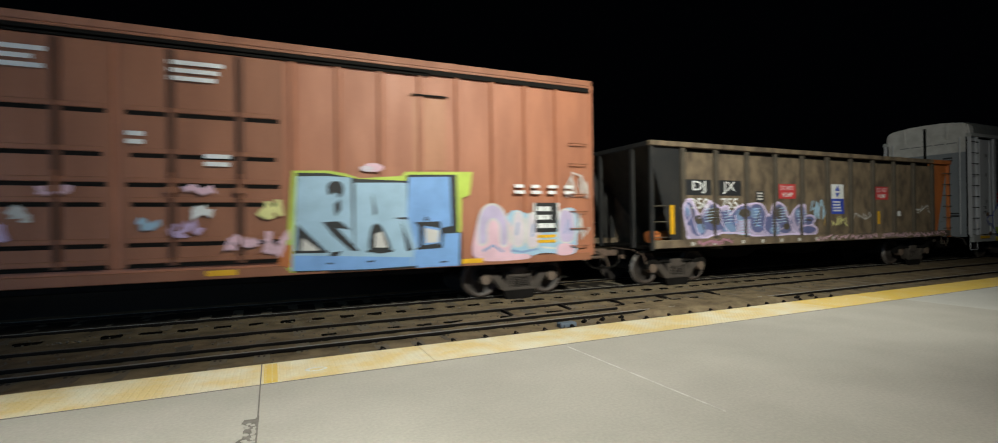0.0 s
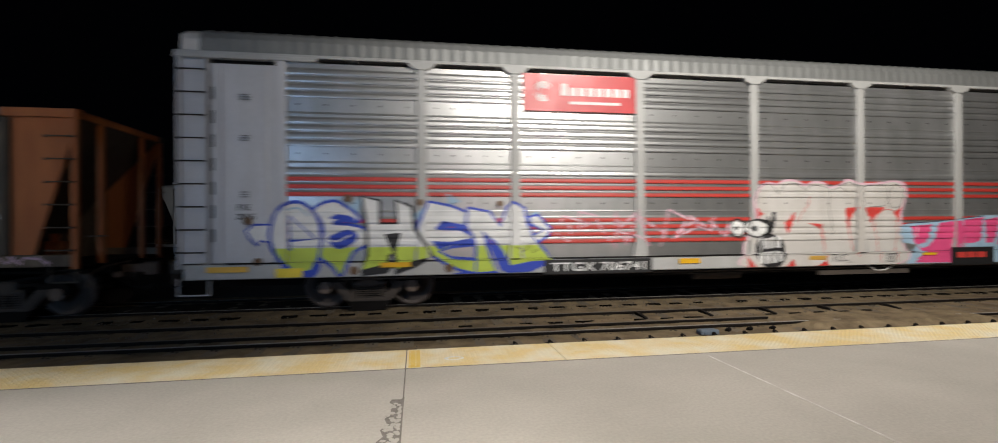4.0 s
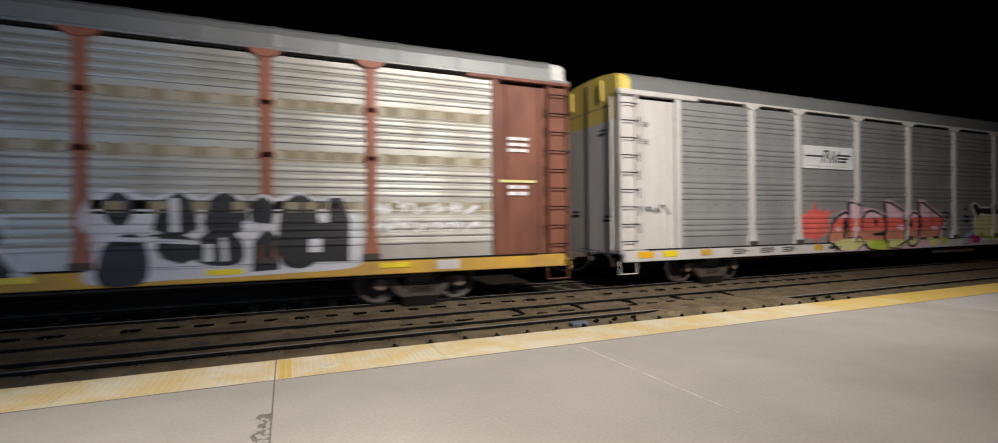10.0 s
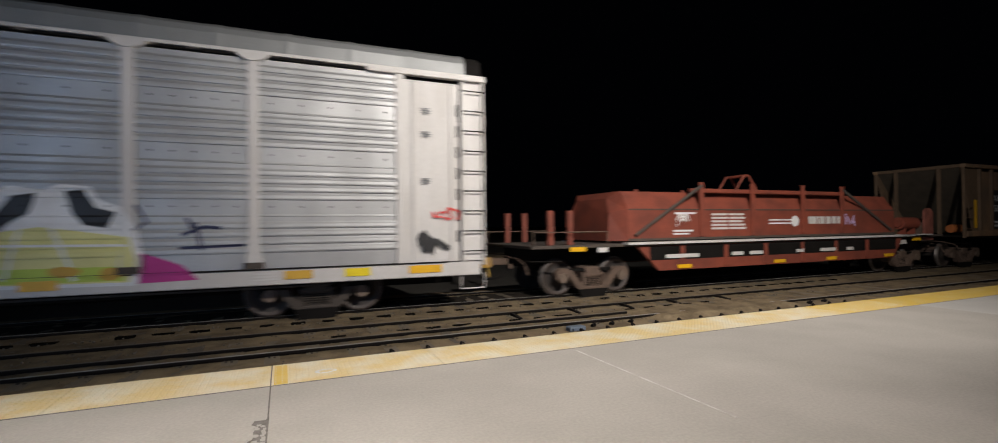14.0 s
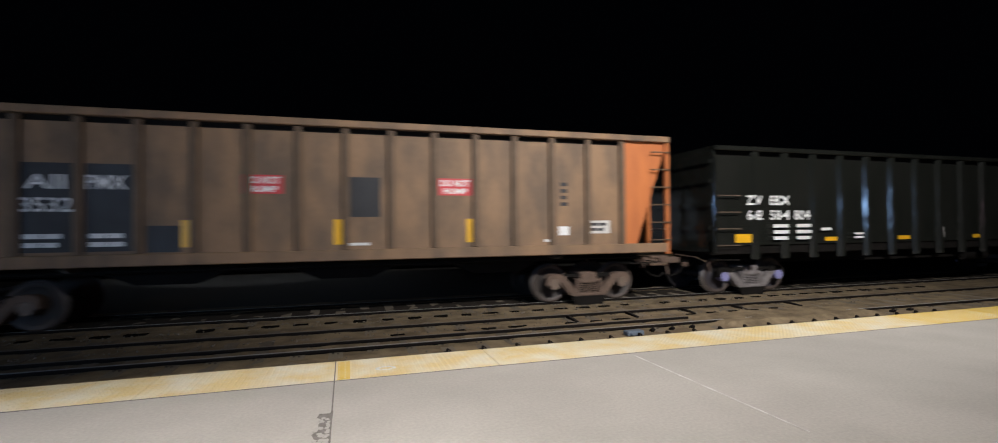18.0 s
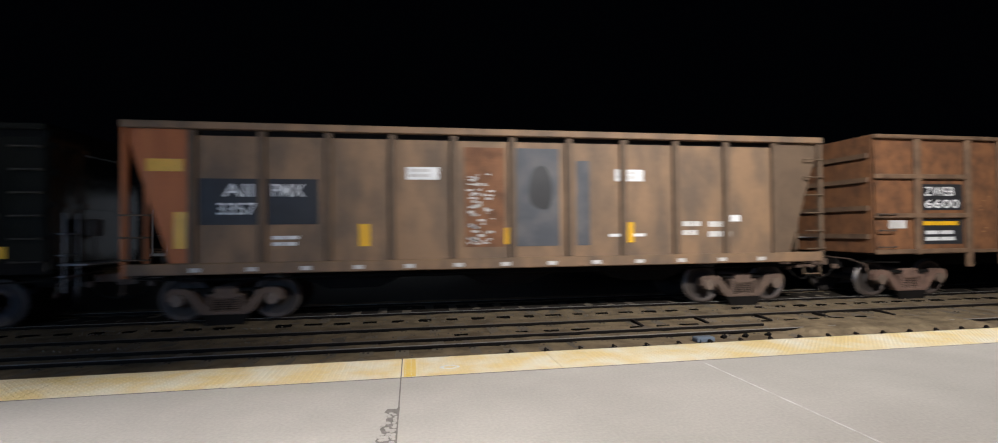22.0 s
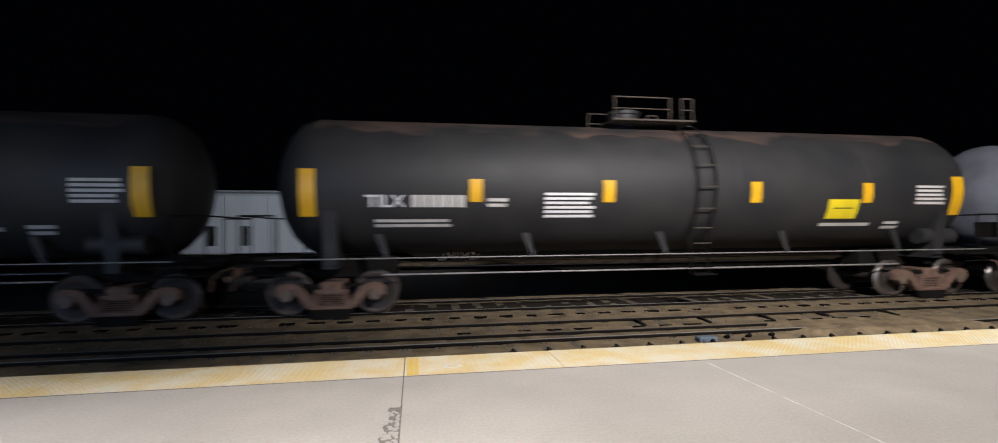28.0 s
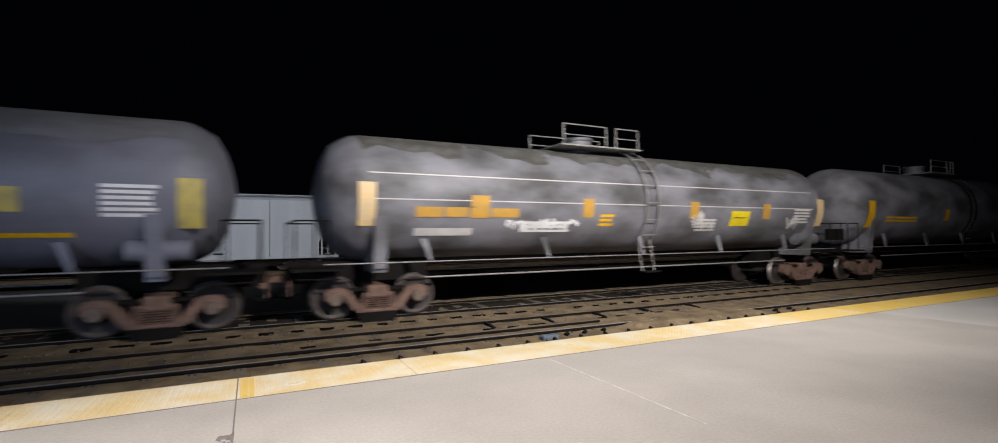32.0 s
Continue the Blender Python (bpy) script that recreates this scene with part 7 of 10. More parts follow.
    art.letter(((2, 1.31), (1, 9)), 0, 0.06, 5.61, 2.11, 6.06, 2.03, 6.29, 1.72, 6.43, 2.11, 6.56, 2.23, 6.82, 2.1, 6.88, 1.78, 7.04, 1.45, 7.27, 1.18, 7.42, 0.96, 6.94, 0.94, 6.49, 0.86, 6.36, 1.13, 6.16, 1.39, 5.93, 1.59, 6.06, 1.13, 6.19, 0.76, 5.75, 0.74, 5.77, 1.26, 5.69, 1.52, 5.54, 1.76)
    art.letter(((2, 1.31), (1, 9)), 0, 0.06, 6.9, 1.91, 7.11, 1.96, 7.38, 1.67, 7.34, 1.51, 7.1, 1.36, 6.97, 1.52, 7.24, 1.62, 6.95, 1.75)
    art.letter(((2, 1.31), (1, 9)), 3, 0.07, 3.44, 2.34, 3.8, 2.26, 3.81, 1.79, 4.15, 1.79, 4.12, 2.26, 4.45, 2.13, 4.5, 1.69, 4.88, 1.1, 4.49, 0.99, 4.14, 0.82, 4.11, 1.04, 4.08, 1.2, 3.99, 1.12, 3.96, 0.95, 3.44, 0.83, 3.55, 1.15, 3.54, 1.73)
    art.line(0, 0.05, 2.07, 1.26, 2.06, 1.95, 2.56, 1.49, 2.04, 1.45)
    art.fill(0, 2.81, 1.9, 2.96, 1.99, 3.21, 1.95, 3.35, 1.88, 3.23, 1.82)
    art.fill(0, 2.8, 1.5, 2.92, 1.59, 3.17, 1.67, 3.33, 1.6, 3.36, 1.5, 3.26, 1.38, 3.02, 1.28, 2.86, 1.36, soft=True)
    art.line(1, 0.03, 2.83, 1.46, 2.98, 1.44, 3.23, 1.56, soft=True)
    art.fill(3, 3.89, 1.57, 4.23, 1.6, 4.09, 1.11)
    art.fill(0, 4.92, 1.68, 5.07, 1.83, 5.52, 1.75, 5.62, 1.85, 5.54, 1.63, 5.26, 1.72)
    art.fill(0, 4.84, 1.42, 5.26, 1.4, 5.67, 1.47, 5.72, 1.35, 5.26, 1.33, 5, 1.23)
    art.fill(0, 5.88, 1.63, 6.06, 1.42, 6.32, 1.15, 6.45, 0.8, 6.29, 0.8, 6.14, 1.13, soft=True)
    art.line(3, 0.02, 6.62, 1.28, 6.81, 1.19, 6.71, 1.1, 6.95, 1.32, 7.01, 1.15, 7.14, 1.23)
    art.line(4, 0.03, 1.99, 2.06, 2.22, 2.11, 2.43, 1.95, soft=True)
    art.done()
    tag_scrawl(ob, u(32.2), u(36.6), 1.2, 2.1, depth, TAG_PALE_PINK, 12, "thin pale outlined graffiti", 0.045, 10)
    art = Spray(ob, "cream bubble graffiti letters over red with a black outlined mouth", [RACK_CREAM, TAG_RED, BLACK, WHITE, TAG_PALE_PINK, DECK_YELLOW], depth, cuts, posts)
    art.fill(4, 12.22, 1.96, 12.18, 2.3, 12.33, 2.56, 12.58, 2.7, 12.82, 2.67, 13, 2.75, 13.28, 2.77, 13.57, 2.66, 13.78, 2.73, 14.09, 2.7, 14.24, 2.6, 14.49, 2.67, 14.75, 2.8, 15, 2.7, 15.36, 2.7, 15.72, 2.73, 16.02, 2.77, 16.32, 2.68, 16.39, 2.37, 16.26, 1.95, 16.21, 1.46, 16.11, 0.73, 12.11, 0.73, 11.96, 1.08, 12.06, 1.49, 12.22, 1.76, soft=True)
    art.fill(0, 12.28, 1.99, 12.24, 2.3, 12.37, 2.51, 12.58, 2.64, 12.82, 2.62, 13, 2.7, 13.28, 2.71, 13.57, 2.6, 13.78, 2.67, 14.09, 2.65, 14.24, 2.55, 14.49, 2.62, 14.75, 2.74, 15, 2.65, 15.36, 2.65, 15.72, 2.68, 16.01, 2.72, 16.26, 2.62, 16.34, 2.37, 16.2, 1.95, 16.16, 1.46, 16.05, 0.73, 12.15, 0.73, 12.01, 1.08, 12.11, 1.49, 12.28, 1.76, soft=True)
    art.fill(1, 13.02, 1.73, 13.35, 2.03, 13.21, 1.69, 13.11, 1.48)
    art.fill(1, 13.63, 1.74, 13.99, 1.72, 14.07, 1.2, 13.96, 1.61)
    art.fill(1, 14.68, 2.09, 15, 2.12, 14.78, 1.82, 14.75, 1.47, 14.68, 1.75)
    art.fill(1, 15.21, 2.11, 15.79, 2.11, 15.46, 1.88, 15.37, 1.72)
    art.fill(1, 16.01, 1.99, 16.26, 2.13, 16.11, 1.74)
    art.fill(1, 12.01, 1.01, 12.25, 0.73, 12.05, 0.73)
    art.fill(1, 13.86, 0.73, 14.09, 0.86, 14.14, 0.73)
    art.fill(1, 13.03, 0.73, 13.2, 0.91, 13.25, 0.73)
    art.fill(1, 12.27, 2.1, 12.29, 1.83, 12.5, 1.96)
    art.line(2, 0.012, 12.27, 2.19, 12.28, 2.47, 12.47, 2.62, 12.68, 2.63, 12.89, 2.41, soft=True)
    art.line(2, 0.012, 12.89, 2.47, 13.07, 2.64, 13.35, 2.66, 13.61, 2.49, soft=True)
    art.line(2, 0.012, 13.61, 2.55, 13.81, 2.63, 14.06, 2.6, 14.23, 2.48, 14.23, 2.03, 14.32, 1.45, soft=True)
    art.line(2, 0.012, 14.23, 2.48, 14.49, 2.58, 14.71, 2.48, soft=True)
    art.line(2, 0.012, 14.49, 2.61, 14.75, 2.7, 15.07, 2.61, 15.5, 2.65, 15.77, 2.62, 15.84, 2.37, 15.76, 2.16, 15.36, 2.12, soft=True)
    art.line(2, 0.012, 15.84, 2.44, 16.01, 2.66, 16.23, 2.58, 16.29, 2.37, 16.17, 2.13, 15.94, 2.13, 15.84, 2.37, soft=True)
    art.line(2, 0.012, 15.07, 2.58, 15.1, 2.09, 15.14, 1.82, soft=True)
    art.line(1, 0.015, 13.35, 1.75, 13.49, 1.96, 13.66, 2.17, 13.69, 2.37, soft=True)
    art.line(1, 0.015, 14, 1.72, 14.1, 1.06, 14.09, 0.79, soft=True)
    art.line(1, 0.015, 14.75, 1.54, 14.85, 1.13, 14.99, 0.92, soft=True)
    art.line(1, 0.015, 15.36, 1.82, 15.53, 1.33, 15.58, 0.77, soft=True)
    art.line(1, 0.015, 15.43, 1.61, 15.5, 1.88, 15.79, 2.06, 16.06, 1.95, 16.08, 1.47, 16.02, 0.73, soft=True)
    art.oval(2, 11.81, 1.63, 0.20, 0.23)
    art.oval(2, 12.34, 1.62, 0.39, 0.23)
    art.oval(3, 11.81, 1.63, 0.16, 0.18)
    art.oval(3, 12.28, 1.62, 0.29, 0.18)
    art.line(2, 0.02, 12.06, 1.8, 12.03, 1.45)
    art.oval(2, 11.78, 1.63, 0.05, 0.05)
    art.oval(2, 12.20, 1.62, 0.06, 0.07)
    art.fill(2, 12.5, 1.76, 12.59, 1.92, 12.64, 1.73, 12.72, 2, 12.81, 2, 12.76, 1.73, 12.73, 1.59)
    art.oval(2, 12.63, 1.10, 0.41, 0.41)
    art.fill(3, 12.31, 1.38, 12.42, 1.43, 12.45, 1.13, 12.36, 1.13)
    art.fill(3, 12.47, 1.38, 12.59, 1.4, 12.6, 1.16, 12.52, 1.13)
    art.fill(3, 12.64, 1.4, 12.74, 1.44, 12.74, 1.17, 12.66, 1.14)
    art.fill(3, 12.8, 1.46, 12.92, 1.41, 12.92, 1.16, 12.81, 1.18)
    art.fill(3, 12.3, 1.05, 12.42, 1.08, 12.43, 0.8, 12.33, 0.83)
    art.fill(3, 12.47, 1.06, 12.59, 1.08, 12.58, 0.82, 12.49, 0.8)
    art.fill(3, 12.64, 1.08, 12.74, 1.09, 12.75, 0.83, 12.65, 0.82)
    art.fill(3, 12.81, 1.1, 12.94, 1.07, 12.88, 0.85, 12.81, 0.86)
    art.fill(5, 13.63, 0.97, 14.07, 0.97, 14.07, 0.87, 13.6, 0.88)
    art.done()
    art = Spray(ob, "hot pink graffiti letters with pale blue edges", [TAG_ICE, TAG_PINK, TAG_PALE_PINK, TAG_NAVY], depth, cuts, posts)
    art.fill(0, 16.14, 1.59, 16.32, 1.71, 17.17, 1.75, 17.98, 1.82, 18.65, 1.91, 19.01, 1.9, 19.27, 1.93, 19.54, 1.8, 19.84, 1.9, 20.01, 1.73, 20.93, 1.73, 20.86, 1.36, 20.73, 0.95, 21.1, 0.73, 19.68, 0.73, 18.13, 0.73, 16.3, 0.73, 16.43, 0.97, 16.71, 1.19, 16.25, 1.25)
    art.fill(1, 16.5, 1.65, 17.1, 1.69, 16.96, 1.25, 16.68, 1.19, 16.87, 0.98, 17.3, 1.11, 17.5, 0.96, 16.6, 0.82, 16.53, 0.76, 18.13, 0.73, 18.07, 1.19, 17.91, 1.78, 17.31, 1.72, 17.17, 1.29, 17.03, 1.16, 16.82, 1.1, 16.61, 1.25)
    art.fill(1, 17.31, 1.71, 17.88, 1.78, 17.81, 1.29, 17.61, 1.29, 17.47, 0.78, 16.6, 0.85, 17.1, 1.13, 17.37, 1.38)
    art.fill(1, 18.01, 1.79, 18.62, 1.86, 18.55, 1.27, 18.38, 1.21, 18.13, 1.21, 18, 0.73, 17.84, 0.97)
    art.fill(1, 18.68, 1.78, 19.01, 1.86, 19.12, 1.78, 18.96, 1.22, 18.74, 1.21)
    art.fill(1, 19.21, 1.68, 19.36, 1.87, 19.54, 1.76, 19.51, 1.34, 19.36, 1.17, 19.08, 1.16)
    art.fill(1, 19.63, 1.7, 19.84, 1.84, 19.95, 1.7, 19.92, 1.4, 19.75, 1.28, 19.57, 1.37)
    art.fill(1, 20.04, 1.67, 20.81, 1.69, 20.72, 1.37, 20.58, 0.99, 21.02, 0.73, 19.17, 0.73, 19.17, 1.11, 19.83, 1.14, 20.01, 1.2)
    art.line(0, 0.05, 17.72, 1.2, 17.77, 0.89, 17.91, 1.2)
    art.line(0, 0.05, 19.69, 1.07, 20.05, 0.87, 19.91, 1.21, 19.63, 1.23)
    art.line(2, 0.04, 16.68, 1.62, 16.64, 1.37)
    art.line(2, 0.05, 20.67, 1.65, 20.58, 1.32)
    art.line(3, 0.015, 16.32, 1.71, 17.17, 1.75, 18.65, 1.89)
    art.line(3, 0.015, 20.01, 1.73, 20.93, 1.73)
    art.done()
    art = Spray(ob, "teal graffiti letters with navy outlines and pale highlights", [TAG_NAVY, TAG_TEAL, TAG_ICE, TAG_SALMON], depth, cuts, posts)
    art.fill(0, 21.43, 1.96, 21.58, 2.16, 21.84, 2.2, 22.03, 2.04, 22.18, 1.89, 22.41, 2.11, 22.78, 2.2, 23.16, 2.17, 23.45, 1.99, 23.84, 2.04, 24.12, 2.1, 24.34, 2.05, 24.57, 2.1, 24.82, 1.95, 25.08, 2.05, 25.27, 1.88, 25.46, 2.04, 25.69, 2.04, 25.82, 1.8, 25.79, 1.48, 25.72, 1.39, 25.86, 1.12, 25.9, 0.73, 25.74, 0.73, 24.82, 0.73, 23.72, 0.73, 22.53, 0.73, 21.48, 0.73, 21.43, 1.01, 21.67, 1.22, 21.59, 1.76, soft=True)
    art.oval(1, 21.77, 2.01, 0.22, 0.12)
    art.fill(1, 21.64, 1.75, 22.11, 1.75, 22.13, 1.2, 22.35, 1.31, 22.66, 1.29, 22.83, 1.06, 22.87, 0.73, 22.59, 0.73, 22.47, 0.99, 22.34, 1.05, 22.13, 0.98, 22.1, 0.73, 21.51, 0.73, 21.56, 0.96, 21.74, 1.01, 21.72, 1.41, 21.64, 1.54)
    art.fill(1, 22.26, 1.7, 22.41, 1.98, 22.72, 2.12, 23.08, 2.07, 23.32, 1.84, 23.44, 1.54, 23.49, 1.32, 23.26, 1.44, 23.08, 1.76, 22.84, 1.76, 22.66, 1.47, 22.28, 1.46, soft=True)
    art.fill(1, 22.92, 1.25, 23.14, 1.39, 23.4, 1.35, 23.54, 1.14, 23.6, 0.73, 23.25, 0.73, 22.99, 0.73, 22.9, 1, soft=True)
    art.fill(1, 23.49, 1.92, 24.08, 1.98, 24.06, 1.75, 24.13, 1.43, 24.24, 1.09, 23.72, 1.05, 23.83, 1.33, 23.72, 1.42, 23.68, 1.67, 23.52, 1.76)
    art.fill(1, 23.61, 0.98, 23.83, 1.01, 23.92, 0.73, 23.65, 0.73)
    art.oval(1, 24.34, 1.93, 0.17, 0.10)
    art.fill(1, 24.24, 1.69, 24.39, 1.75, 24.48, 1.57, 24.71, 1.51, 24.87, 1.28, 24.95, 1.08, 24.61, 1.07, 24.5, 1.27, 24.28, 1.27)
    art.fill(1, 24.5, 1.98, 24.78, 1.86, 25.05, 1.92, 25.09, 1.75, 25.05, 1.57, 25.11, 1.22, 24.87, 1.19, 24.82, 1.51, 24.59, 1.75)
    art.fill(1, 23.97, 0.94, 24.5, 0.9, 24.87, 0.77, 24.82, 0.73, 24.06, 0.73)
    art.fill(1, 24.98, 0.96, 25.24, 1.01, 25.42, 0.82, 25.39, 0.73, 24.98, 0.73, soft=True)
    art.oval(1, 25.56, 1.92, 0.18, 0.10)
    art.fill(1, 25.2, 1.75, 25.76, 1.78, 25.74, 1.67, 25.6, 1.62, 25.54, 1.09, 25.32, 1.11, 25.28, 1.55, 25.2, 1.62)
    art.fill(1, 25.46, 1, 25.84, 1.03, 25.87, 0.73, 25.49, 0.73)
    art.line(2, 0.05, 21.59, 2, 21.75, 2.09, 21.93, 2.01, soft=True)
    art.line(2, 0.05, 21.67, 1.72, 22.08, 1.72, 22.11, 1.31)
    art.line(2, 0.06, 22.35, 1.76, 22.6, 2.02, 22.96, 2.07, 23.26, 1.88, 23.4, 1.63, soft=True)
    art.line(2, 0.05, 22.18, 1.15, 22.47, 1.29, 22.72, 1.19, soft=True)
    art.line(2, 0.05, 22.95, 1.16, 23.2, 1.34, 23.47, 1.22, soft=True)
    art.line(2, 0.05, 23.54, 1.87, 24.06, 1.95)
    art.line(2, 0.05, 24.02, 1.88, 24.08, 1.43)
    art.line(2, 0.05, 24.26, 1.84, 24.39, 1.99)
    art.line(2, 0.05, 24.52, 1.93, 24.8, 1.81, 25.05, 1.9, 25.07, 1.28)
    art.line(2, 0.05, 25.24, 1.69, 25.72, 1.72)
    art.line(2, 0.05, 25.4, 1.92, 25.59, 2.01, soft=True)
    art.line(2, 0.04, 24.06, 0.89, 24.55, 0.85)
    art.fill(3, 22.96, 1.59, 23.14, 1.63, 23.26, 1.54, 23.2, 1.39, 23.02, 1.44)
    art.fill(3, 22.87, 1.42, 22.97, 1.54, 23.02, 1.39)
    art.line(0, 0.05, 22.38, 1.34, 22.78, 1.42)
    art.oval(0, 23.21, 0.97, 0.08, 0.11)
    art.done()
    rod = Form().tube((u(40.1), -1.45, 0.70), (u(40.35), -1.45, 0.58), 0.014).tube((u(40.35), -1.45, 0.58), (u(40.6), -1.45, 0.58), 0.014).tube((u(40.6), -1.45, 0.58), (u(40.85), -1.45, 0.70), 0.014).tube((u(40.85), -1.45, 0.70), (u(46.0), -1.45, 0.69), 0.012)
    part("hanging_air_line", rod, DIRTY_WHITE, ob, "pale bent air line under the deck")
    for x, z, r in SPOTS:
        part("rust_spot", Form().tube((x, -1.612 if z < 1 else -1.586, z), (x, -1.55, z), r, 14), RUST_POST, ob, "round brown rust spot")
    stencil(ob, "FXE", u(25.88), u(26.12), 2.06, 2.18, -1.513, BLACK, fat=0.02)
    stencil(ob, "28045", u(25.86), u(26.2), 1.88, 2.0, -1.513, BLACK, fat=0.02)
    stencil(ob, "TLC_", u(38.98), u(39.55), 0.80, 1.0, -1.596, BLACK, "black handwritten tag", name="graffiti_tag", fat=0.0)
    stencil(ob, "187", u(40.5), u(40.78), 0.78, 1.0, -1.596, BLACK, "black handwritten tag", name="graffiti_tag", fat=0.0)
    y = -1.556
    for a, z in ((25.95, 4.2), (25.95, 3.4), (25.95, 2.3), (50.2, 3.55), (50.25, 2.4)):
        bars(ob, u(a), u(a + 0.20), z, z + 0.14, 3, y, FADED, int(z * 10), words=1)
    for a, b, z0, z1 in ((25.35, 26.1, 0.86, 0.97), (26.6, 27.1, 0.74, 0.92), (35.1, 35.6, 0.86, 0.97), (44.8, 45.3, 0.93, 1.02), (49.8, 50.2, 1.08, 1.28), (50.6, 51.25, 0.76, 0.96), (28.6, 29.2, 0.9, 1.0), (41.5, 41.9, 0.94, 1.0)):
        plate(ob, "reflector", PLACARD if z1 - z0 > 0.17 else REFLECT, u(a), u(b), z0, z1, -1.618, "yellow reflector", 0.01)
    return ob


def rack_brown_posts():
    start = 53.62
    ob, depth, cuts, posts = autorack(start, "weathered silver autorack car with brown posts and graffiti", GALV_DULL, RACK_BROWN, RACK_BROWN_END, GALV_ROOF, DECK_YELLOW, door_top=DIRTY_WHITE, bands=(2.10, 3.09, 4.08))
    u = lambda x: x - start
    # dark company mark: plain slanted bars
    f = Form()
    for k in range(5):
        f.box(u(60.3), u(61.5 + 0.05 * k), -1.545, -1.540, 3.62 + k * 0.075, 3.66 + k * 0.075)
    f.box(u(61.55), u(61.62), -1.545, -1.540, 3.66, 3.98).box(u(61.72), u(61.79), -1.545, -1.540, 3.66, 3.98).box(u(61.9), u(62.25), -1.545, -1.540, 3.66, 3.72).box(u(61.9), u(62.25), -1.545, -1.540, 3.80, 3.85).box(u(61.9), u(62.25), -1.545, -1.540, 3.92, 3.98)
    f.box(u(61.1), u(62.4), -1.545, -1.540, 3.35, 3.40)
    part("company_mark", f, BLACK, ob, "black company mark as plain bars")
    art = Spray(ob, "mint green bubble graffiti with cream blobs and dark rims", [TAG_OLIVE, RACK_CREAM, TAG_MINT, TAG_PALE_MINT, STAIN_DARK, SLATE], depth, cuts, posts)
    art.fill(4, 1.95, 1.75, 2.1, 2.1, 2.7, 2.16, 3.5, 2.05, 4.1, 2.16, 5.0, 2.12, 5.4, 1.8, 5.35, 1.3, 5.1, 1.1, 2.0, 1.1, soft=True)
    art.fill(0, 2.05, 1.55, 3.0, 1.5, 4.2, 1.55, 5.05, 1.58, 5.05, 1.06, 2.05, 1.06)
    for x, z in ((2.75, 2.06), (3.42, 2.02), (4.20, 2.09), (1.96, 1.72)):
        art.fill(1, x - 0.15, z - 0.12, x - 0.12, z + 0.12, x + 0.14, z + 0.13, x + 0.16, z - 0.1)
    # four bubble letters, dark rim under mint
    art.letter(3, 5, 0.05, 2.16, 1.5, 2.18, 1.9, 2.28, 2.1, 2.52, 2.1, 2.64, 1.9, 2.66, 1.5, soft=True)
    art.letter(3, 5, 0.05, 2.76, 1.6, 2.84, 1.88, 3.1, 1.98, 3.36, 1.9, 3.48, 1.66, 3.3, 1.44, 2.92, 1.44, soft=True)
    art.letter(3, 5, 0.05, 3.62, 1.55, 3.66, 1.98, 3.84, 2.12, 4.06, 2.05, 4.16, 1.8, 4.14, 1.5, soft=True)
    art.letter(3, 5, 0.05, 4.30, 1.62, 4.36, 1.95, 4.62, 2.08, 4.94, 1.98, 5.04, 1.84, 5.36, 1.8, 5.34, 1.66, 5.0, 1.62, 4.8, 1.46, 4.44, 1.44, soft=True)
    for x, z in ((3.13, 1.72), (4.65, 1.73), (2.42, 1.62), (3.9, 1.66)):
        art.line(5, 0.045, x - 0.09, z, x + 0.09, z + 0.01)
    for x, z in ((2.4, 1.4), (3.05, 1.36), (3.9, 1.4), (4.6, 1.42)):
        art.fill(2, x - 0.22, z - 0.09, x - 0.18, z + 0.1, x + 0.2, z + 0.1, x + 0.24, z - 0.08, soft=True)
    for x, z, w, h in ((3.28, 1.34, 0.16, 0.07), (4.19, 1.19, 0.14, 0.13), (4.82, 1.36, 0.19, 0.06), (5.29, 1.16, 0.18, 0.09), (5.34, 1.42, 0.22, 0.05)):
        art.fill(1, x - w, z - h, x - w * 0.9, z + h, x + w, z + h * 0.9, x + w * 0.95, z - h)
    art.fill(5, 4.42, 1.05, 4.44, 1.18, 4.92, 1.19, 4.92, 1.05)
    art.line(5, 0.03, 2.1, 1.28, 2.9, 1.24, 3.6, 1.27)
    art.done()
    art = Spray(ob, "pale lilac, blue and pink graffiti with red strokes", [TAG_HAZE, TAG_ICE, TAG_PALE_PINK, TAG_PINK, TAG_PALE_LILAC, TAG_MINT, TAG_MAGENTA, TAG_STEEL, TAG_DULL_ROSE], depth, cuts, posts)
    art.oval(5, 11.0, 1.35, 0.6, 0.45)
    art.oval(5, 11.7, 1.25, 0.5, 0.5)
    art.fill(1, 5.91, 2.06, 6.61, 2.02, 6.7, 1.79, 6.37, 1.2, 5.58, 1.14, 6.11, 1.6)
    art.fill(0, 6.7, 1.79, 6.93, 2.17, 7.3, 2.33, 7.97, 2.43, 9.16, 2.43, 9.43, 2.37, 9.69, 2.3, 11.05, 2.3, 11.02, 2.03, 10.29, 1.9, 10.24, 1.11, 6.7, 1.13, 6.4, 1.46)
    art.fill(2, 6.4, 1.53, 6.7, 1.92, 7.04, 1.79, 6.77, 1.13, 6.32, 1.13)
    art.fill(1, 7.83, 2.31, 8.89, 2.45, 9.49, 2.35, 9.09, 2.22, 8.23, 2.14)
    art.fill(4, 7.57, 1.99, 8.23, 2.09, 8.49, 1.78, 8.09, 1.43, 7.56, 1.12, 7.17, 1.46)
    art.fill(2, 8.49, 1.91, 9.03, 2.14, 9.36, 1.84, 9.29, 1.18, 8.62, 1.14, 8.36, 1.52)
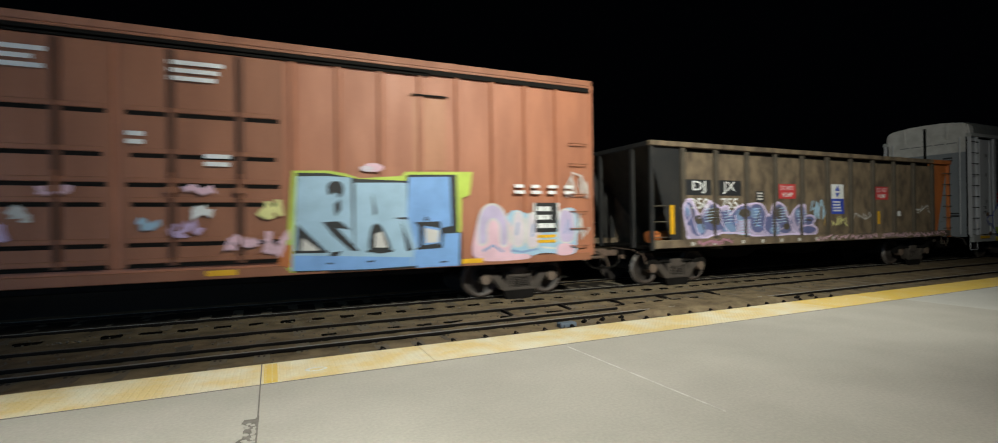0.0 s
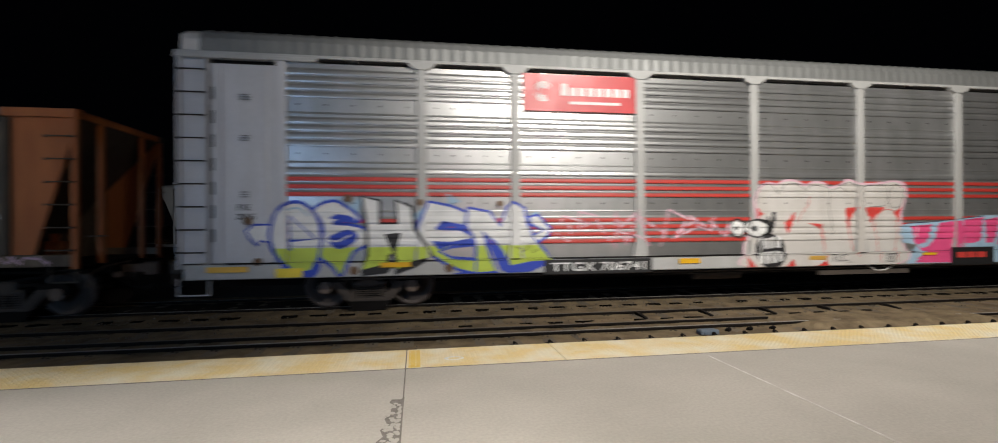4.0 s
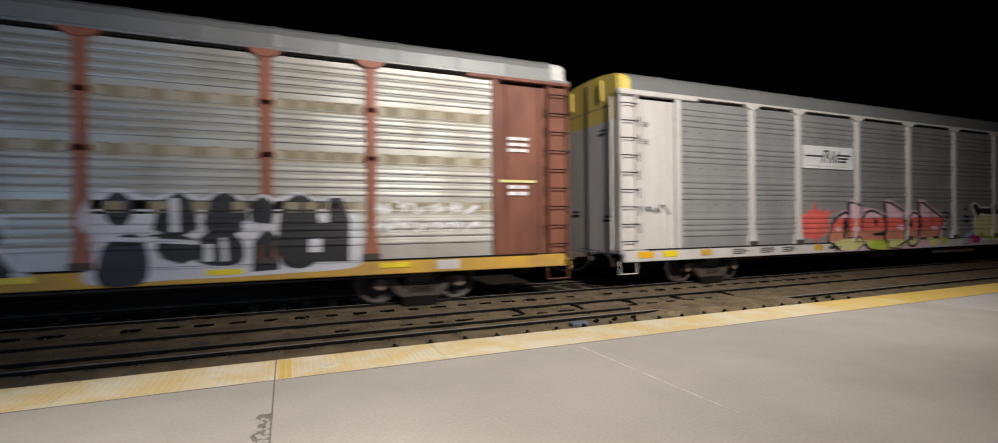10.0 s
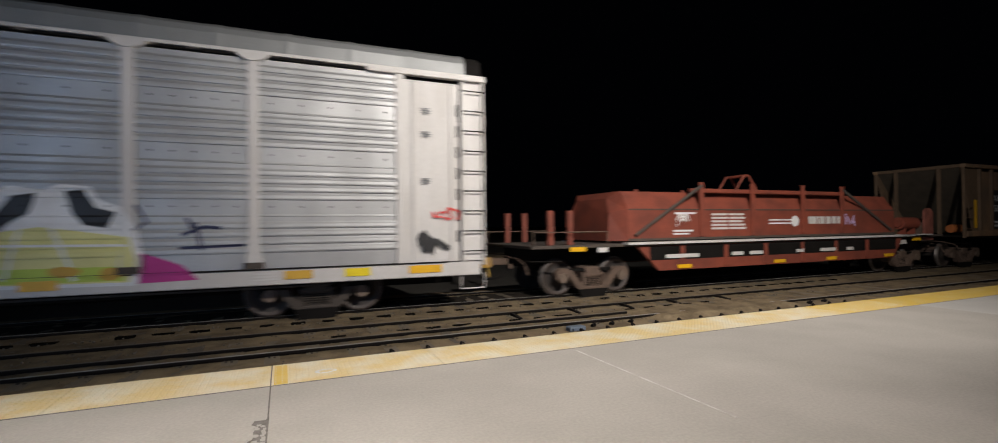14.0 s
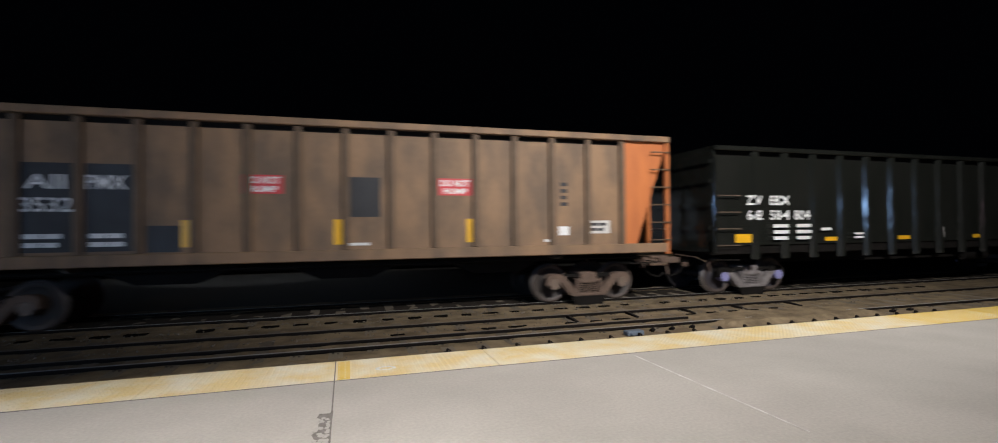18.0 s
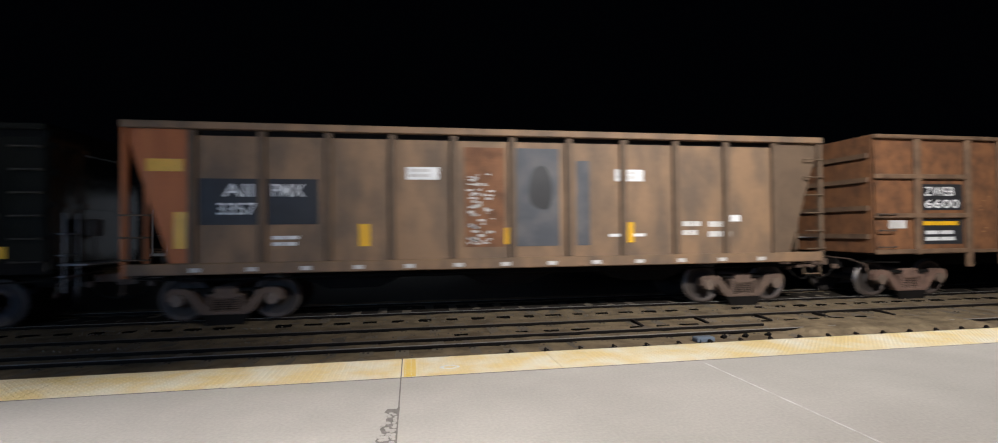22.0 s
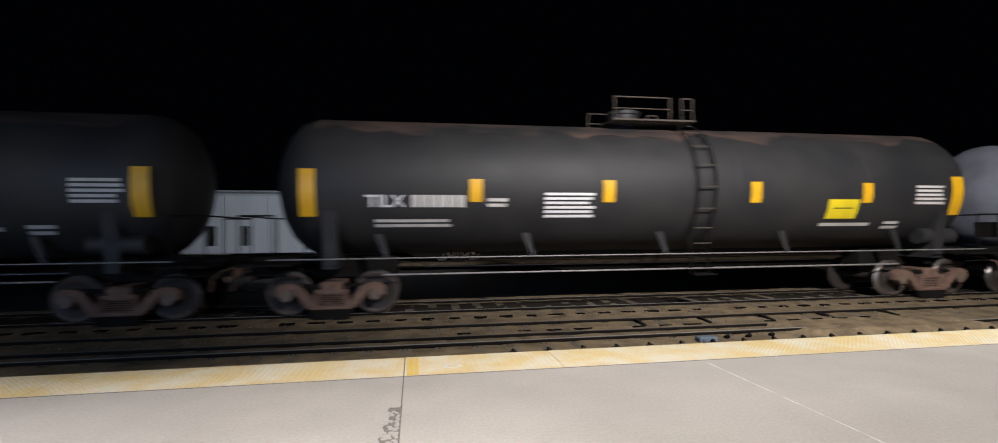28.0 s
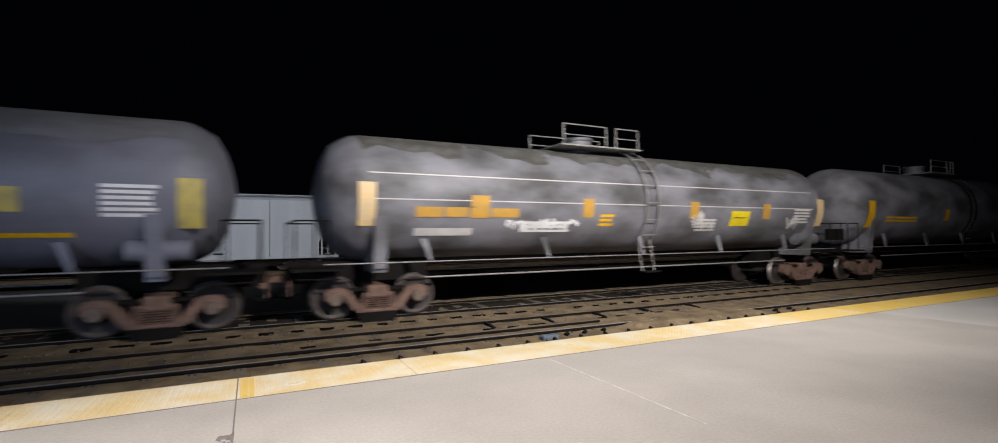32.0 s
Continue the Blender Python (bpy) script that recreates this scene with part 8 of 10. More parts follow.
    art.fill(4, 9.42, 1.97, 10.02, 2.1, 10.22, 1.7, 10.02, 1.18, 9.49, 1.18, soft=True)
    art.fill(2, 9.82, 2.21, 10.35, 2.29, 10.22, 1.77, 9.69, 1.58)
    art.line(3, 0.07, 6.93, 2.27, 7.57, 2.32, 7.77, 2.41)
    art.line(3, 0.06, 7.24, 2.49, 7.77, 2.51)
    art.line(3, 0.05, 7.17, 1.63, 7.63, 1.61)
    art.line(3, 0.05, 7.03, 1.31, 7.56, 1.32)
    art.line(3, 0.05, 8.63, 2.05, 8.96, 2.08, 9.29, 1.78)
    art.line(3, 0.05, 8.89, 1.47, 9.42, 1.47)
    art.line(3, 0.05, 8.03, 1.28, 8.42, 1.28)
    art.line(3, 0.05, 9.69, 1.55, 10.02, 1.64)
    art.line(3, 0.05, 9.09, 1.78, 9.37, 1.78)
    art.line(3, 0.05, 8.49, 1.69, 8.76, 1.58)
    art.line(3, 0.04, 10.22, 1.28, 10.48, 1.33)
    art.line(5, 0.04, 7.43, 2.09, 8.36, 1.98)
    art.line(5, 0.04, 7.83, 1.78, 8.49, 1.71)
    art.line(5, 0.05, 7.56, 1.48, 8.23, 1.52)
    art.fill(2, 9.29, 1.07, 10.08, 1.07, 10.02, 0.75, 9.28, 0.75)
    art.fill(1, 10.02, 1.07, 11.01, 1.06, 11.01, 0.77, 10.02, 0.73)
    rnd = random.Random(71)
    for k in range(46):
        x, z = rnd.uniform(5.0, 10.4), rnd.uniform(0.95, 2.3)
        dx, dz = rnd.uniform(0.12, 0.5), rnd.uniform(-0.14, 0.14)
        art.line(rnd.choice((1, 2, 3, 6, 6, 7, 7, 8, 8, 0)), rnd.uniform(0.05, 0.15), x, z, x + dx * 0.5, z + dz + 0.04, x + dx, z + dz * 0.5, soft=True)
    art.done()
    art = Spray(ob, "black bubble graffiti with silver rims", [TAG_SILVER, BLACK], depth, cuts, posts)
    art.fill(0, 12.52, 1.99, 12.7, 2.26, 12.96, 2.33, 13.39, 2.3, 13.82, 2.31, 14.32, 2.33, 14.62, 2.28, 14.88, 2.11, 15.07, 2.29, 15.38, 2.35, 15.73, 2.22, 15.88, 2.09, 16.04, 2.3, 16.33, 2.35, 16.65, 2.22, 16.87, 2.01, 16.89, 1.74, 16.76, 1.5, 17, 1.27, 17.2, 1.03, 17.06, 0.87, 15.8, 0.86, 14.79, 0.82, 14.13, 0.84, 13.38, 0.81, 12.55, 0.8, 12.3, 0.9, 12.3, 1.28, 12.45, 1.6, 12.63, 1.78, soft=True)
    art.letter(1, 1, 0.09, 12.77, 1.84, 12.73, 2.08, 12.81, 2.25, 12.96, 2.27, 12.94, 1.84, soft=True)
    art.letter(1, 1, 0.09, 13.16, 1.83, 13.27, 2.2, 13.5, 2.26, 13.67, 2.08, 13.56, 1.95, 13.73, 1.83, 13.55, 1.7, 13.27, 1.7, soft=True)
    art.letter(1, 1, 0.09, 13.82, 1.89, 13.87, 2.24, 14.14, 2.28, 14.41, 2.19, 14.32, 1.83, 14.14, 1.76, 13.96, 1.83)
    art.letter(1, 1, 0.09, 14.97, 1.88, 15, 2.17, 15.2, 2.28, 15.48, 2.24, 15.68, 2.04, 15.73, 1.91, soft=True)
    art.letter(1, 1, 0.09, 15.91, 2.01, 15.99, 2.22, 16.23, 2.29, 16.46, 2.2, 16.57, 1.98, soft=True)
    art.letter(1, 1, 0.09, 15.96, 1.91, 16.76, 1.93, 16.76, 1.81, 15.96, 1.8)
    art.letter(1, 1, 0.09, 16, 1.48, 16.01, 1.75, 16.73, 1.74, 16.7, 1.47, soft=True)
    art.letter(1, 1, 0.09, 12.57, 0.88, 12.55, 1.24, 12.66, 1.56, 12.88, 1.73, 13.07, 1.63, 13.27, 1.22, 13.33, 0.85, 12.93, 0.83, soft=True)
    art.letter(1, 1, 0.09, 13.47, 1.34, 13.5, 1.5, 13.73, 1.58, 13.96, 1.42, 13.98, 1.24, 13.72, 1.15, soft=True)
    art.letter(1, 1, 0.09, 13.55, 0.86, 13.58, 1.15, 13.86, 0.96, 13.84, 0.85)
    art.letter(1, 1, 0.09, 14.07, 1.24, 14.19, 1.64, 14.55, 1.74, 14.82, 1.68, 14.79, 1.18, 14.55, 0.87, 14.13, 0.89, 14.31, 1.13)
    art.letter(1, 1, 0.09, 15.06, 0.88, 15.09, 1.24, 15.29, 1.42, 15.57, 1.41, 15.72, 1.2, 15.75, 0.89, soft=True)
    art.letter(1, 1, 0.09, 16.01, 0.91, 16.01, 1.41, 16.59, 1.42, 16.83, 1.18, 16.89, 0.93, soft=True)
    art.line(0, 0.1, 13.39, 2.02, 13.73, 2.08, 14.08, 1.95)
    art.line(0, 0.1, 14.41, 2.24, 14.43, 1.74, 14.45, 0.94)
    art.line(0, 0.08, 13.27, 1.65, 13.84, 1.67, 14.8, 1.82)
    art.line(0, 0.07, 14.9, 1.82, 15.81, 1.85, 16.8, 1.87)
    art.line(0, 0.05, 15.17, 1.65, 15.8, 1.67)
    art.line(0, 0.18, 16.48, 1.32, 16.45, 0.92)
    art.line(0, 0.06, 15.3, 1.82, 15.29, 1.68)
    art.line(0, 0.06, 15.55, 1.82, 15.57, 1.65)
    art.done()
    art = Spray(ob, "black block graffiti with silver rims", [TAG_SILVER, BLACK], depth, cuts, posts)
    art.fill(0, 17.84, 1.8, 17.93, 2.17, 18.17, 2.38, 18.46, 2.42, 18.69, 2.31, 18.87, 2.26, 19.15, 2.37, 19.45, 2.35, 19.64, 2.26, 19.88, 2.38, 20.19, 2.32, 20.37, 2.21, 20.6, 2.35, 20.83, 2.27, 21.02, 2.36, 21.29, 2.39, 21.6, 2.27, 21.87, 2.33, 22.11, 2.27, 22.36, 1.92, 22.42, 1.38, 22.39, 0.96, 21.93, 0.86, 21.08, 0.84, 20.1, 0.81, 19.17, 0.81, 17.98, 0.79, 17.95, 1.18, 18.07, 1.48, soft=True)
    art.oval(1, 18.37, 2.06, 0.22, 0.28)
    art.letter(1, 1, 0.09, 18.9, 1.72, 18.99, 2.17, 19.27, 2.32, 19.48, 2.15, 19.51, 1.72, 19.25, 1.6)
    art.letter(1, 1, 0.09, 19.7, 1.71, 19.76, 2.18, 20.02, 2.31, 20.27, 2.07, 20.3, 1.78, 20.03, 1.62, soft=True)
    art.letter(1, 1, 0.09, 20.43, 1.93, 20.56, 2.24, 20.76, 2.12, 20.72, 1.78, 20.59, 1.71, soft=True)
    art.letter(1, 1, 0.09, 20.95, 1.08, 20.96, 2, 21.12, 2.24, 21.36, 2.27, 21.53, 2, 21.52, 1.07, soft=True)
    art.letter(1, 1, 0.09, 21.52, 1.77, 21.83, 1.77, 21.84, 2.27, 22.01, 2.27, 22.15, 1.85, 22.14, 1.05, 21.52, 1.07)
    art.letter(1, 1, 0.09, 18.15, 0.81, 18.16, 1.31, 18.35, 1.53, 18.64, 1.56, 18.75, 1.23, 18.71, 0.82, soft=True)
    art.letter(1, 1, 0.09, 18.81, 1.58, 19.17, 1.61, 19.48, 1.49, 19.51, 1.2, 19.29, 1.12, 19.02, 1.22)
    art.letter(1, 1, 0.09, 19.55, 1.14, 19.6, 1.5, 19.87, 1.63, 20.19, 1.49, 20.2, 1.1, soft=True)
    art.letter(1, 1, 0.09, 20.46, 0.92, 20.49, 1.44, 20.69, 1.65, 20.82, 1.53, 20.85, 0.94)
    art.line(0, 0.14, 19.18, 2.26, 19.2, 1.65)
    art.line(0, 0.1, 18.07, 1.66, 18.72, 1.72)
    art.line(0, 0.14, 19.71, 1.43, 19.71, 1.11)
    art.line(0, 0.1, 19.95, 1.54, 19.98, 1.1)
    art.fill(0, 21.42, 1.49, 21.66, 1.49, 21.66, 1.22, 21.42, 1.22)
    art.line(0, 0.08, 18.1, 1.56, 19.56, 1.46)
    art.line(0, 0.13, 20.27, 1.78, 20.84, 1.7)
    art.line(0, 0.12, 18.84, 1.27, 18.87, 1.58)
    art.done()
    for k in range(6):
        for z in (1.58, 1.95):
            tag_scrawl(ob, u(76.2 + 0.4 * k), u(76.56 + 0.4 * k), z, z + 0.26, depth, WHITE, 400 + 2 * k + int(z), "white sprayed letters that cannot be read", 0.07, 3)
    y = -1.556
    bars(ob, u(79.3), u(79.95), 3.35, 3.75, 3, y, WHITE, 5)
    bars(ob, u(79.3), u(79.95), 2.35, 2.65, 2, y, WHITE, 6)
    plate(ob, "reflector", TAG_YELLOW, u(79.1), u(80.0), 2.68, 2.74, y, "pale yellow strip", 0.01)
    art = Spray(ob, "cream and dull violet stacked tag with a black foot", [TAG_CREAM, TAG_DULL_VIOLET, SLATE, RACK_BROWN_END], depth, cuts, posts)
    art.fill(1, 1.28, 2.14, 1.36, 2.26, 1.6, 2.27, 1.72, 2.14, soft=True)
    art.fill(0, 0.86, 1.95, 0.9, 2.05, 1.74, 2.05, 1.76, 1.95)
    art.fill(1, 0.9, 2.08, 0.95, 2.14, 1.3, 2.13, 1.3, 2.07)
    art.line(1, 0.04, 0.9, 1.84, 1.7, 1.85)
    art.line(1, 0.03, 0.95, 1.74, 1.66, 1.73)
    art.fill(0, 0.82, 1.51, 0.86, 1.61, 1.76, 1.62, 1.74, 1.52)
    art.fill(1, 0.84, 1.22, 0.9, 1.46, 1.2, 1.44, 1.5, 1.47, 1.78, 1.4, 1.78, 1.2, 1.3, 1.17)
    art.fill(3, 1.0, 1.28, 1.1, 1.38, 1.4, 1.36, 1.45, 1.26, soft=True)
    art.fill(2, 1.1, 1.06, 1.2, 1.18, 1.78, 1.19, 1.78, 1.06)
    art.done()
    plate(ob, "paint_patch", TAG_DULL_VIOLET, u(53.75), u(54.05), 1.08, 1.28, -1.606, "dull violet paint patch", 0.004)
    for a in (54.3, 57.9, 63.1, 66.7, 70.3, 73.3, 76.4):
        plate(ob, "reflector", PLACARD, u(a), u(a + 0.6), 0.86, 0.96, -1.60, "yellow reflector", 0.01)
    plate(ob, "number_board", BLACK, u(59.5), u(62.4), 0.74, 1.0, -1.60, "black board with white bars", 0.012)
    bars(ob, u(59.6), u(62.2), 0.8, 0.98, 1, -1.606, WHITE, 7, words=3)
    plate(ob, "data_plate", DIRTY_WHITE, u(77.6), u(78.1), 0.78, 0.98, -1.60, "white data plate", 0.012)
    return ob


def rack_white_posts():
    start = 82.36
    ob, depth, cuts, posts = autorack(start, "silver autorack car with cream-white posts and red graffiti", GALV, RACK_CREAM, RACK_CREAM, GALV_ROOF, RACK_CREAM, door_top=HOOD_YELLOW, cap=RACK_CREAM)
    u = lambda x: x - start
    plate(ob, "company_sign", WHITE, u(89.15), u(91.55), 3.35, 4.05, -1.56, "white sign with a black arrow mark", 0.012)
    f = Form().box(u(89.25), u(90.05), -1.566, -1.562, 3.71, 3.76)
    for k in range(3):
        f.box(u(90.82 - 0.06 * k), u(91.42 - 0.11 * (2 - k)), -1.566, -1.562, 3.56 + 0.10 * k, 3.62 + 0.10 * k)
    for x, dx in ((89.98, 0.16), (90.14, 0.16), (90.36, -0.08), (90.44, 0.14), (90.60, -0.06), (90.68, 0.14)):
        f.add([(u(x), -1.564, 3.54), (u(x + 0.06), -1.564, 3.54), (u(x + 0.06 + dx), -1.564, 3.92), (u(x + dx), -1.564, 3.92)], [(0, 1, 2, 3)])
    f.box(u(90.12), u(90.38), -1.566, -1.562, 3.88, 3.93)
    part("company_mark", f, BLACK, ob, "black arrow-like mark as plain strokes")
    bars(ob, u(89.3), u(91.4), 3.39, 3.47, 1, -1.564, DIRTY_WHITE, 3, words=5)
    art = Spray(ob, "red sprayed burst", [TAG_SALMON, TAG_SALMON], depth, cuts, posts)
    art.fill(1, 6.71, 1.94, 7.05, 1.96, 7.11, 2.07, 7.32, 2.07, 7.39, 2.38, 7.5, 2.07, 7.67, 2.02, 7.96, 2.13, 7.87, 1.97, 8.4, 2.06, 8.01, 1.86, 8.02, 1.55, 7.87, 1.24, 7.52, 1.15, 7.45, 0.98, 7.31, 1.16, 6.84, 1.23, 6.73, 1.41, 6.81, 1.58, 6.71, 1.71)
    art.done()
    art = Spray(ob, "red and pink graffiti letters outlined in black with lime feet", [TAG_PALE_PINK, TAG_SALMON, TAG_ORANGE, TAG_YELLOW, BLACK, TAG_LIME], depth, cuts, posts)
    art.fill(0, 7.97, 1.14, 8.13, 1.61, 8.62, 2.02, 9.01, 2.06, 9.05, 2.4, 9.36, 2.34, 9.82, 2.14, 10.32, 2.12, 10.88, 1.98, 10.93, 2.4, 11.4, 2.36, 12.07, 2.04, 12.45, 2.07, 12.83, 2.06, 12.87, 2.43, 13.24, 2.37, 14.22, 1.93, 14.51, 1.69, 14.21, 1.03, 13.98, 0.78, 11.19, 0.73, 8.46, 0.73, soft=True)
    art.letter(((3, 1.06), (2, 1.4), (1, 1.8), (0, 9)), 4, 0.09, 8.03, 1.11, 8.12, 1.47, 8.32, 1.74, 8.62, 1.91, 8.98, 1.92, 9, 1.13, 8.61, 0.8, 8.23, 0.9, soft=True)
    art.letter(((3, 1.06), (2, 1.4), (1, 1.8), (0, 9)), 4, 0.09, 9.03, 2.31, 9.33, 2.28, 9.73, 2.09, 9.68, 1.81, 9.57, 1.18, 9, 1.16)
    art.letter(((3, 1.06), (2, 1.4), (1, 1.8), (0, 9)), 4, 0.08, 9.68, 1.62, 9.9, 1.96, 10.32, 2.03, 10.74, 1.88, 10.91, 1.64, 10.87, 1.25, 10.83, 0.91, 10.3, 0.73, 9.72, 0.92, soft=True)
    art.letter(((3, 1.06), (2, 1.4), (1, 1.8), (0, 9)), 4, 0.09, 10.96, 2.32, 11.32, 2.29, 12, 2.01, 11.92, 1.79, 12.07, 1.63, 12.04, 1.08, 11.65, 0.73, 10.94, 0.78)
    art.letter(((3, 1.06), (2, 1.4), (1, 1.8), (0, 9)), 4, 0.08, 12.11, 1.69, 12.38, 1.94, 12.74, 1.94, 12.84, 1.68, 12.77, 1.07, 12.42, 0.81, 12.09, 0.95, soft=True)
    art.letter(((3, 1.06), (2, 1.4), (1, 1.8), (0, 9)), 4, 0.09, 12.89, 2.34, 13.2, 2.3, 14.09, 1.88, 14.44, 1.69, 14.21, 1.45, 14.08, 1.08, 12.93, 1.05)
    art.line(4, 0.14, 9.03, 2.31, 9.04, 1.92)
    art.line(4, 0.14, 10.94, 2.35, 10.95, 1.71, 10.91, 1.21)
    art.line(4, 0.14, 12.89, 2.34, 12.9, 1.81, 12.98, 1.45)
    art.fill(4, 8.73, 1.68, 8.85, 1.82, 8.94, 1.68, 8.87, 1.2, 8.77, 1.16, soft=True)
    art.fill(4, 10.28, 1.68, 10.39, 1.83, 10.49, 1.65, 10.42, 1.5, soft=True)
    art.fill(4, 10.28, 1.29, 11.02, 1.32, 10.98, 1.21, 10.31, 1.2)
    art.fill(4, 12.05, 1.53, 12.38, 1.81, 12.3, 1.46)
    art.line(4, 0.07, 13.57, 2, 13.65, 1.55)
    art.fill(3, 8.46, 0.78, 8.61, 1.11, 9.48, 1.14, 9.67, 0.99, 9.31, 0.77)
    art.fill(5, 9.97, 0.83, 10.14, 1.06, 10.66, 1.04, 10.92, 0.87, 10.65, 0.73, soft=True)
    art.fill(3, 13.24, 1.01, 13.56, 1.1, 13.9, 0.99, 13.85, 0.82, 13.45, 0.8, soft=True)
    art.oval(5, 14.27, 0.96, 0.22, 0.15)
    art.line(4, 0.06, 8.16, 0.99, 8.31, 0.73)
    art.line(4, 0.06, 9.31, 0.73, 9.72, 0.98, 9.96, 0.77)
    art.line(4, 0.06, 11.28, 0.73, 11.94, 0.99, 12.13, 0.82)
    art.line(5, 0.05, 10, 0.82, 10.83, 0.76)
    art.oval(0, 13.78, 1.43, 0.21, 0.08)
    art.oval(0, 11.76, 1.47, 0.19, 0.10)
    art.oval(0, 8.47, 1.46, 0.12, 0.08)
    art.oval(0, 9.32, 1.44, 0.13, 0.08)
    art.done()
    art = Spray(ob, "lime and black graffiti letters with white edges", [TAG_YELLOW, TAG_LIME, WHITE, BLACK, DECK_YELLOW], depth, cuts, posts)
    art.fill(2, 16.2, 2.27, 16.37, 2.37, 16.69, 2.34, 16.88, 2.21, 17.64, 2.21, 17.77, 2.36, 18.13, 2.41, 18.49, 2.23, 18.69, 2.31, 19.12, 2.53, 19.5, 2.46, 19.75, 2.57, 20.16, 2.53, 20.25, 2.32, 20.58, 2.18, 20.81, 1.82, 20.9, 1.18, 20.79, 0.84, 16.72, 0.91, 16.38, 1.26, 16.31, 1.62, 16.44, 1.87, 16.32, 2.05)
    art.fill(0, 16.43, 1.69, 16.73, 1.86, 17.77, 1.83, 18.6, 1.84, 18.89, 1.77, 19.49, 1.86, 20.7, 1.67, 20.81, 1.18, 20.69, 0.9, 16.87, 0.96, 16.54, 1.25)
    art.fill(1, 17.23, 1.07, 18.03, 1.09, 18.59, 1.18, 20.6, 1.17, 20.63, 0.93, 17.23, 0.97)
    art.fill(3, 16.34, 2.27, 16.64, 2.3, 16.88, 2.13, 17.66, 2.13, 17.83, 2.31, 18.07, 2.3, 18.13, 2.08, 18.66, 2.18, 18.49, 1.93, 17.77, 1.89, 16.88, 1.94, 16.69, 1.69, 16.56, 1.96)
    art.fill(3, 18.82, 1.93, 19.12, 2.36, 19.45, 2.42, 19.34, 2.08, 19.13, 1.95, 18.97, 1.78)
    art.fill(3, 19.81, 2.45, 20.06, 2.48, 20.22, 2.18, 20.49, 2.1, 20.38, 1.83, 20.05, 1.89, 19.9, 2.08)
    art.line(2, 0.06, 16.73, 1.89, 16.8, 0.99)
    art.line(2, 0.06, 17.24, 1.91, 17.2, 1.04)
    art.line(2, 0.06, 17.77, 1.95, 17.6, 1.02)
    art.line(2, 0.07, 18.6, 1.94, 18.45, 1.05)
    art.line(2, 0.05, 19.27, 2.01, 19.03, 1)
    art.line(2, 0.06, 19.57, 2.01, 19.95, 0.96)
    art.line(2, 0.04, 18.89, 1.56, 20.68, 1.53)
    art.line(2, 0.04, 18.03, 1.36, 18.89, 1.4)
    art.line(3, 0.04, 17.87, 1.28, 18.26, 1.28)
    art.oval(4, 16.97, 1.08, 0.23, 0.09)
    art.oval(4, 19.79, 1.11, 0.22, 0.09)
    art.oval(4, 20.43, 1.05, 0.16, 0.11)
    art.done()
    art = Spray(ob, "magenta and pale blue sprayed patch", [BLACK, BLACK, BLACK, TAG_NAVY, BLACK, TAG_MAGENTA, TAG_ICE], depth, cuts, posts, name="graffiti_tag")
    art.fill(6, 15.42, 0.83, 15.79, 1.11, 16.14, 1.24, 16.36, 1.29, 16.28, 1.01, 15.76, 0.79)
    art.fill(5, 15.53, 0.8, 15.88, 1, 16.19, 1.12, 16.75, 1.09, 16.67, 0.84, 15.65, 0.77)
    art.done()
    art = Spray(ob, "magenta sprayed patch", [BLACK, BLACK, BLACK, TAG_NAVY, BLACK, TAG_MAGENTA, TAG_ICE], depth, cuts, posts, name="graffiti_tag")
    art.fill(5, 20.85, 1.4, 21.45, 1.16, 21.73, 0.89, 20.84, 0.87)
    art.done()
    art = Spray(ob, "dark sprayed tag", [BLACK, BLACK, BLACK, TAG_NAVY, BLACK, TAG_MAGENTA, TAG_ICE], depth, cuts, posts, name="graffiti_tag")
    art.line(3, 0.06, 14.31, 1.94, 14.57, 1.97, 14.83, 1.93)
    art.line(3, 0.08, 14.38, 1.85, 14.62, 1.77, 14.72, 1.89)
    art.line(3, 0.05, 14.25, 1.39, 14.51, 1.35)
    art.line(3, 0.06, 14.59, 2.12, 14.63, 2)
    art.done()
    art = Spray(ob, "dark sprayed tag", [BLACK, BLACK, BLACK, TAG_NAVY, BLACK, TAG_MAGENTA, TAG_ICE], depth, cuts, posts, name="graffiti_tag")
    art.line(3, 0.06, 15.75, 2.15, 15.96, 2.07)
    art.line(3, 0.07, 15.66, 1.84, 16.06, 1.8)
    art.line(3, 0.06, 15.6, 1.68, 16.14, 1.64, 15.89, 1.59)
    art.line(3, 0.05, 15.89, 1.96, 15.86, 1.55)
    art.done()
    art = Spray(ob, "dark sprayed tag", [BLACK, BLACK, BLACK, TAG_NAVY, BLACK, TAG_MAGENTA, TAG_ICE], depth, cuts, posts, name="graffiti_tag")
    art.line(3, 0.06, 21.53, 2, 21.63, 1.81)
    art.line(3, 0.06, 21.46, 1.69, 21.81, 1.84, 22.08, 1.81)
    art.line(3, 0.05, 21.42, 1.46, 22.45, 1.49)
    art.line(3, 0.06, 21.67, 1.92, 21.77, 1.41)
    art.done()
    art = Spray(ob, "small dark sprayed tag", [BLACK, BLACK, BLACK, TAG_NAVY, BLACK, TAG_MAGENTA, TAG_ICE], depth, cuts, posts, name="graffiti_tag")
    art.line(3, 0.05, 20.78, 2.22, 20.94, 1.92, 20.74, 1.78)
    art.done()
    tag_scrawl(ob, u(83.0), u(83.9), 1.9, 2.2, depth, SLATE, 60, "dark sprayed tag", 0.03, 5)
    tag_scrawl(ob, u(108.3), u(109.0), 1.9, 2.2, depth, TAG_RED, 61, "red sprayed tag", 0.05, 4)
    tag_scrawl(ob, u(108.0), u(108.7), 1.15, 1.7, depth, BLACK, 62, "grimy dark stain", 0.12, 4)
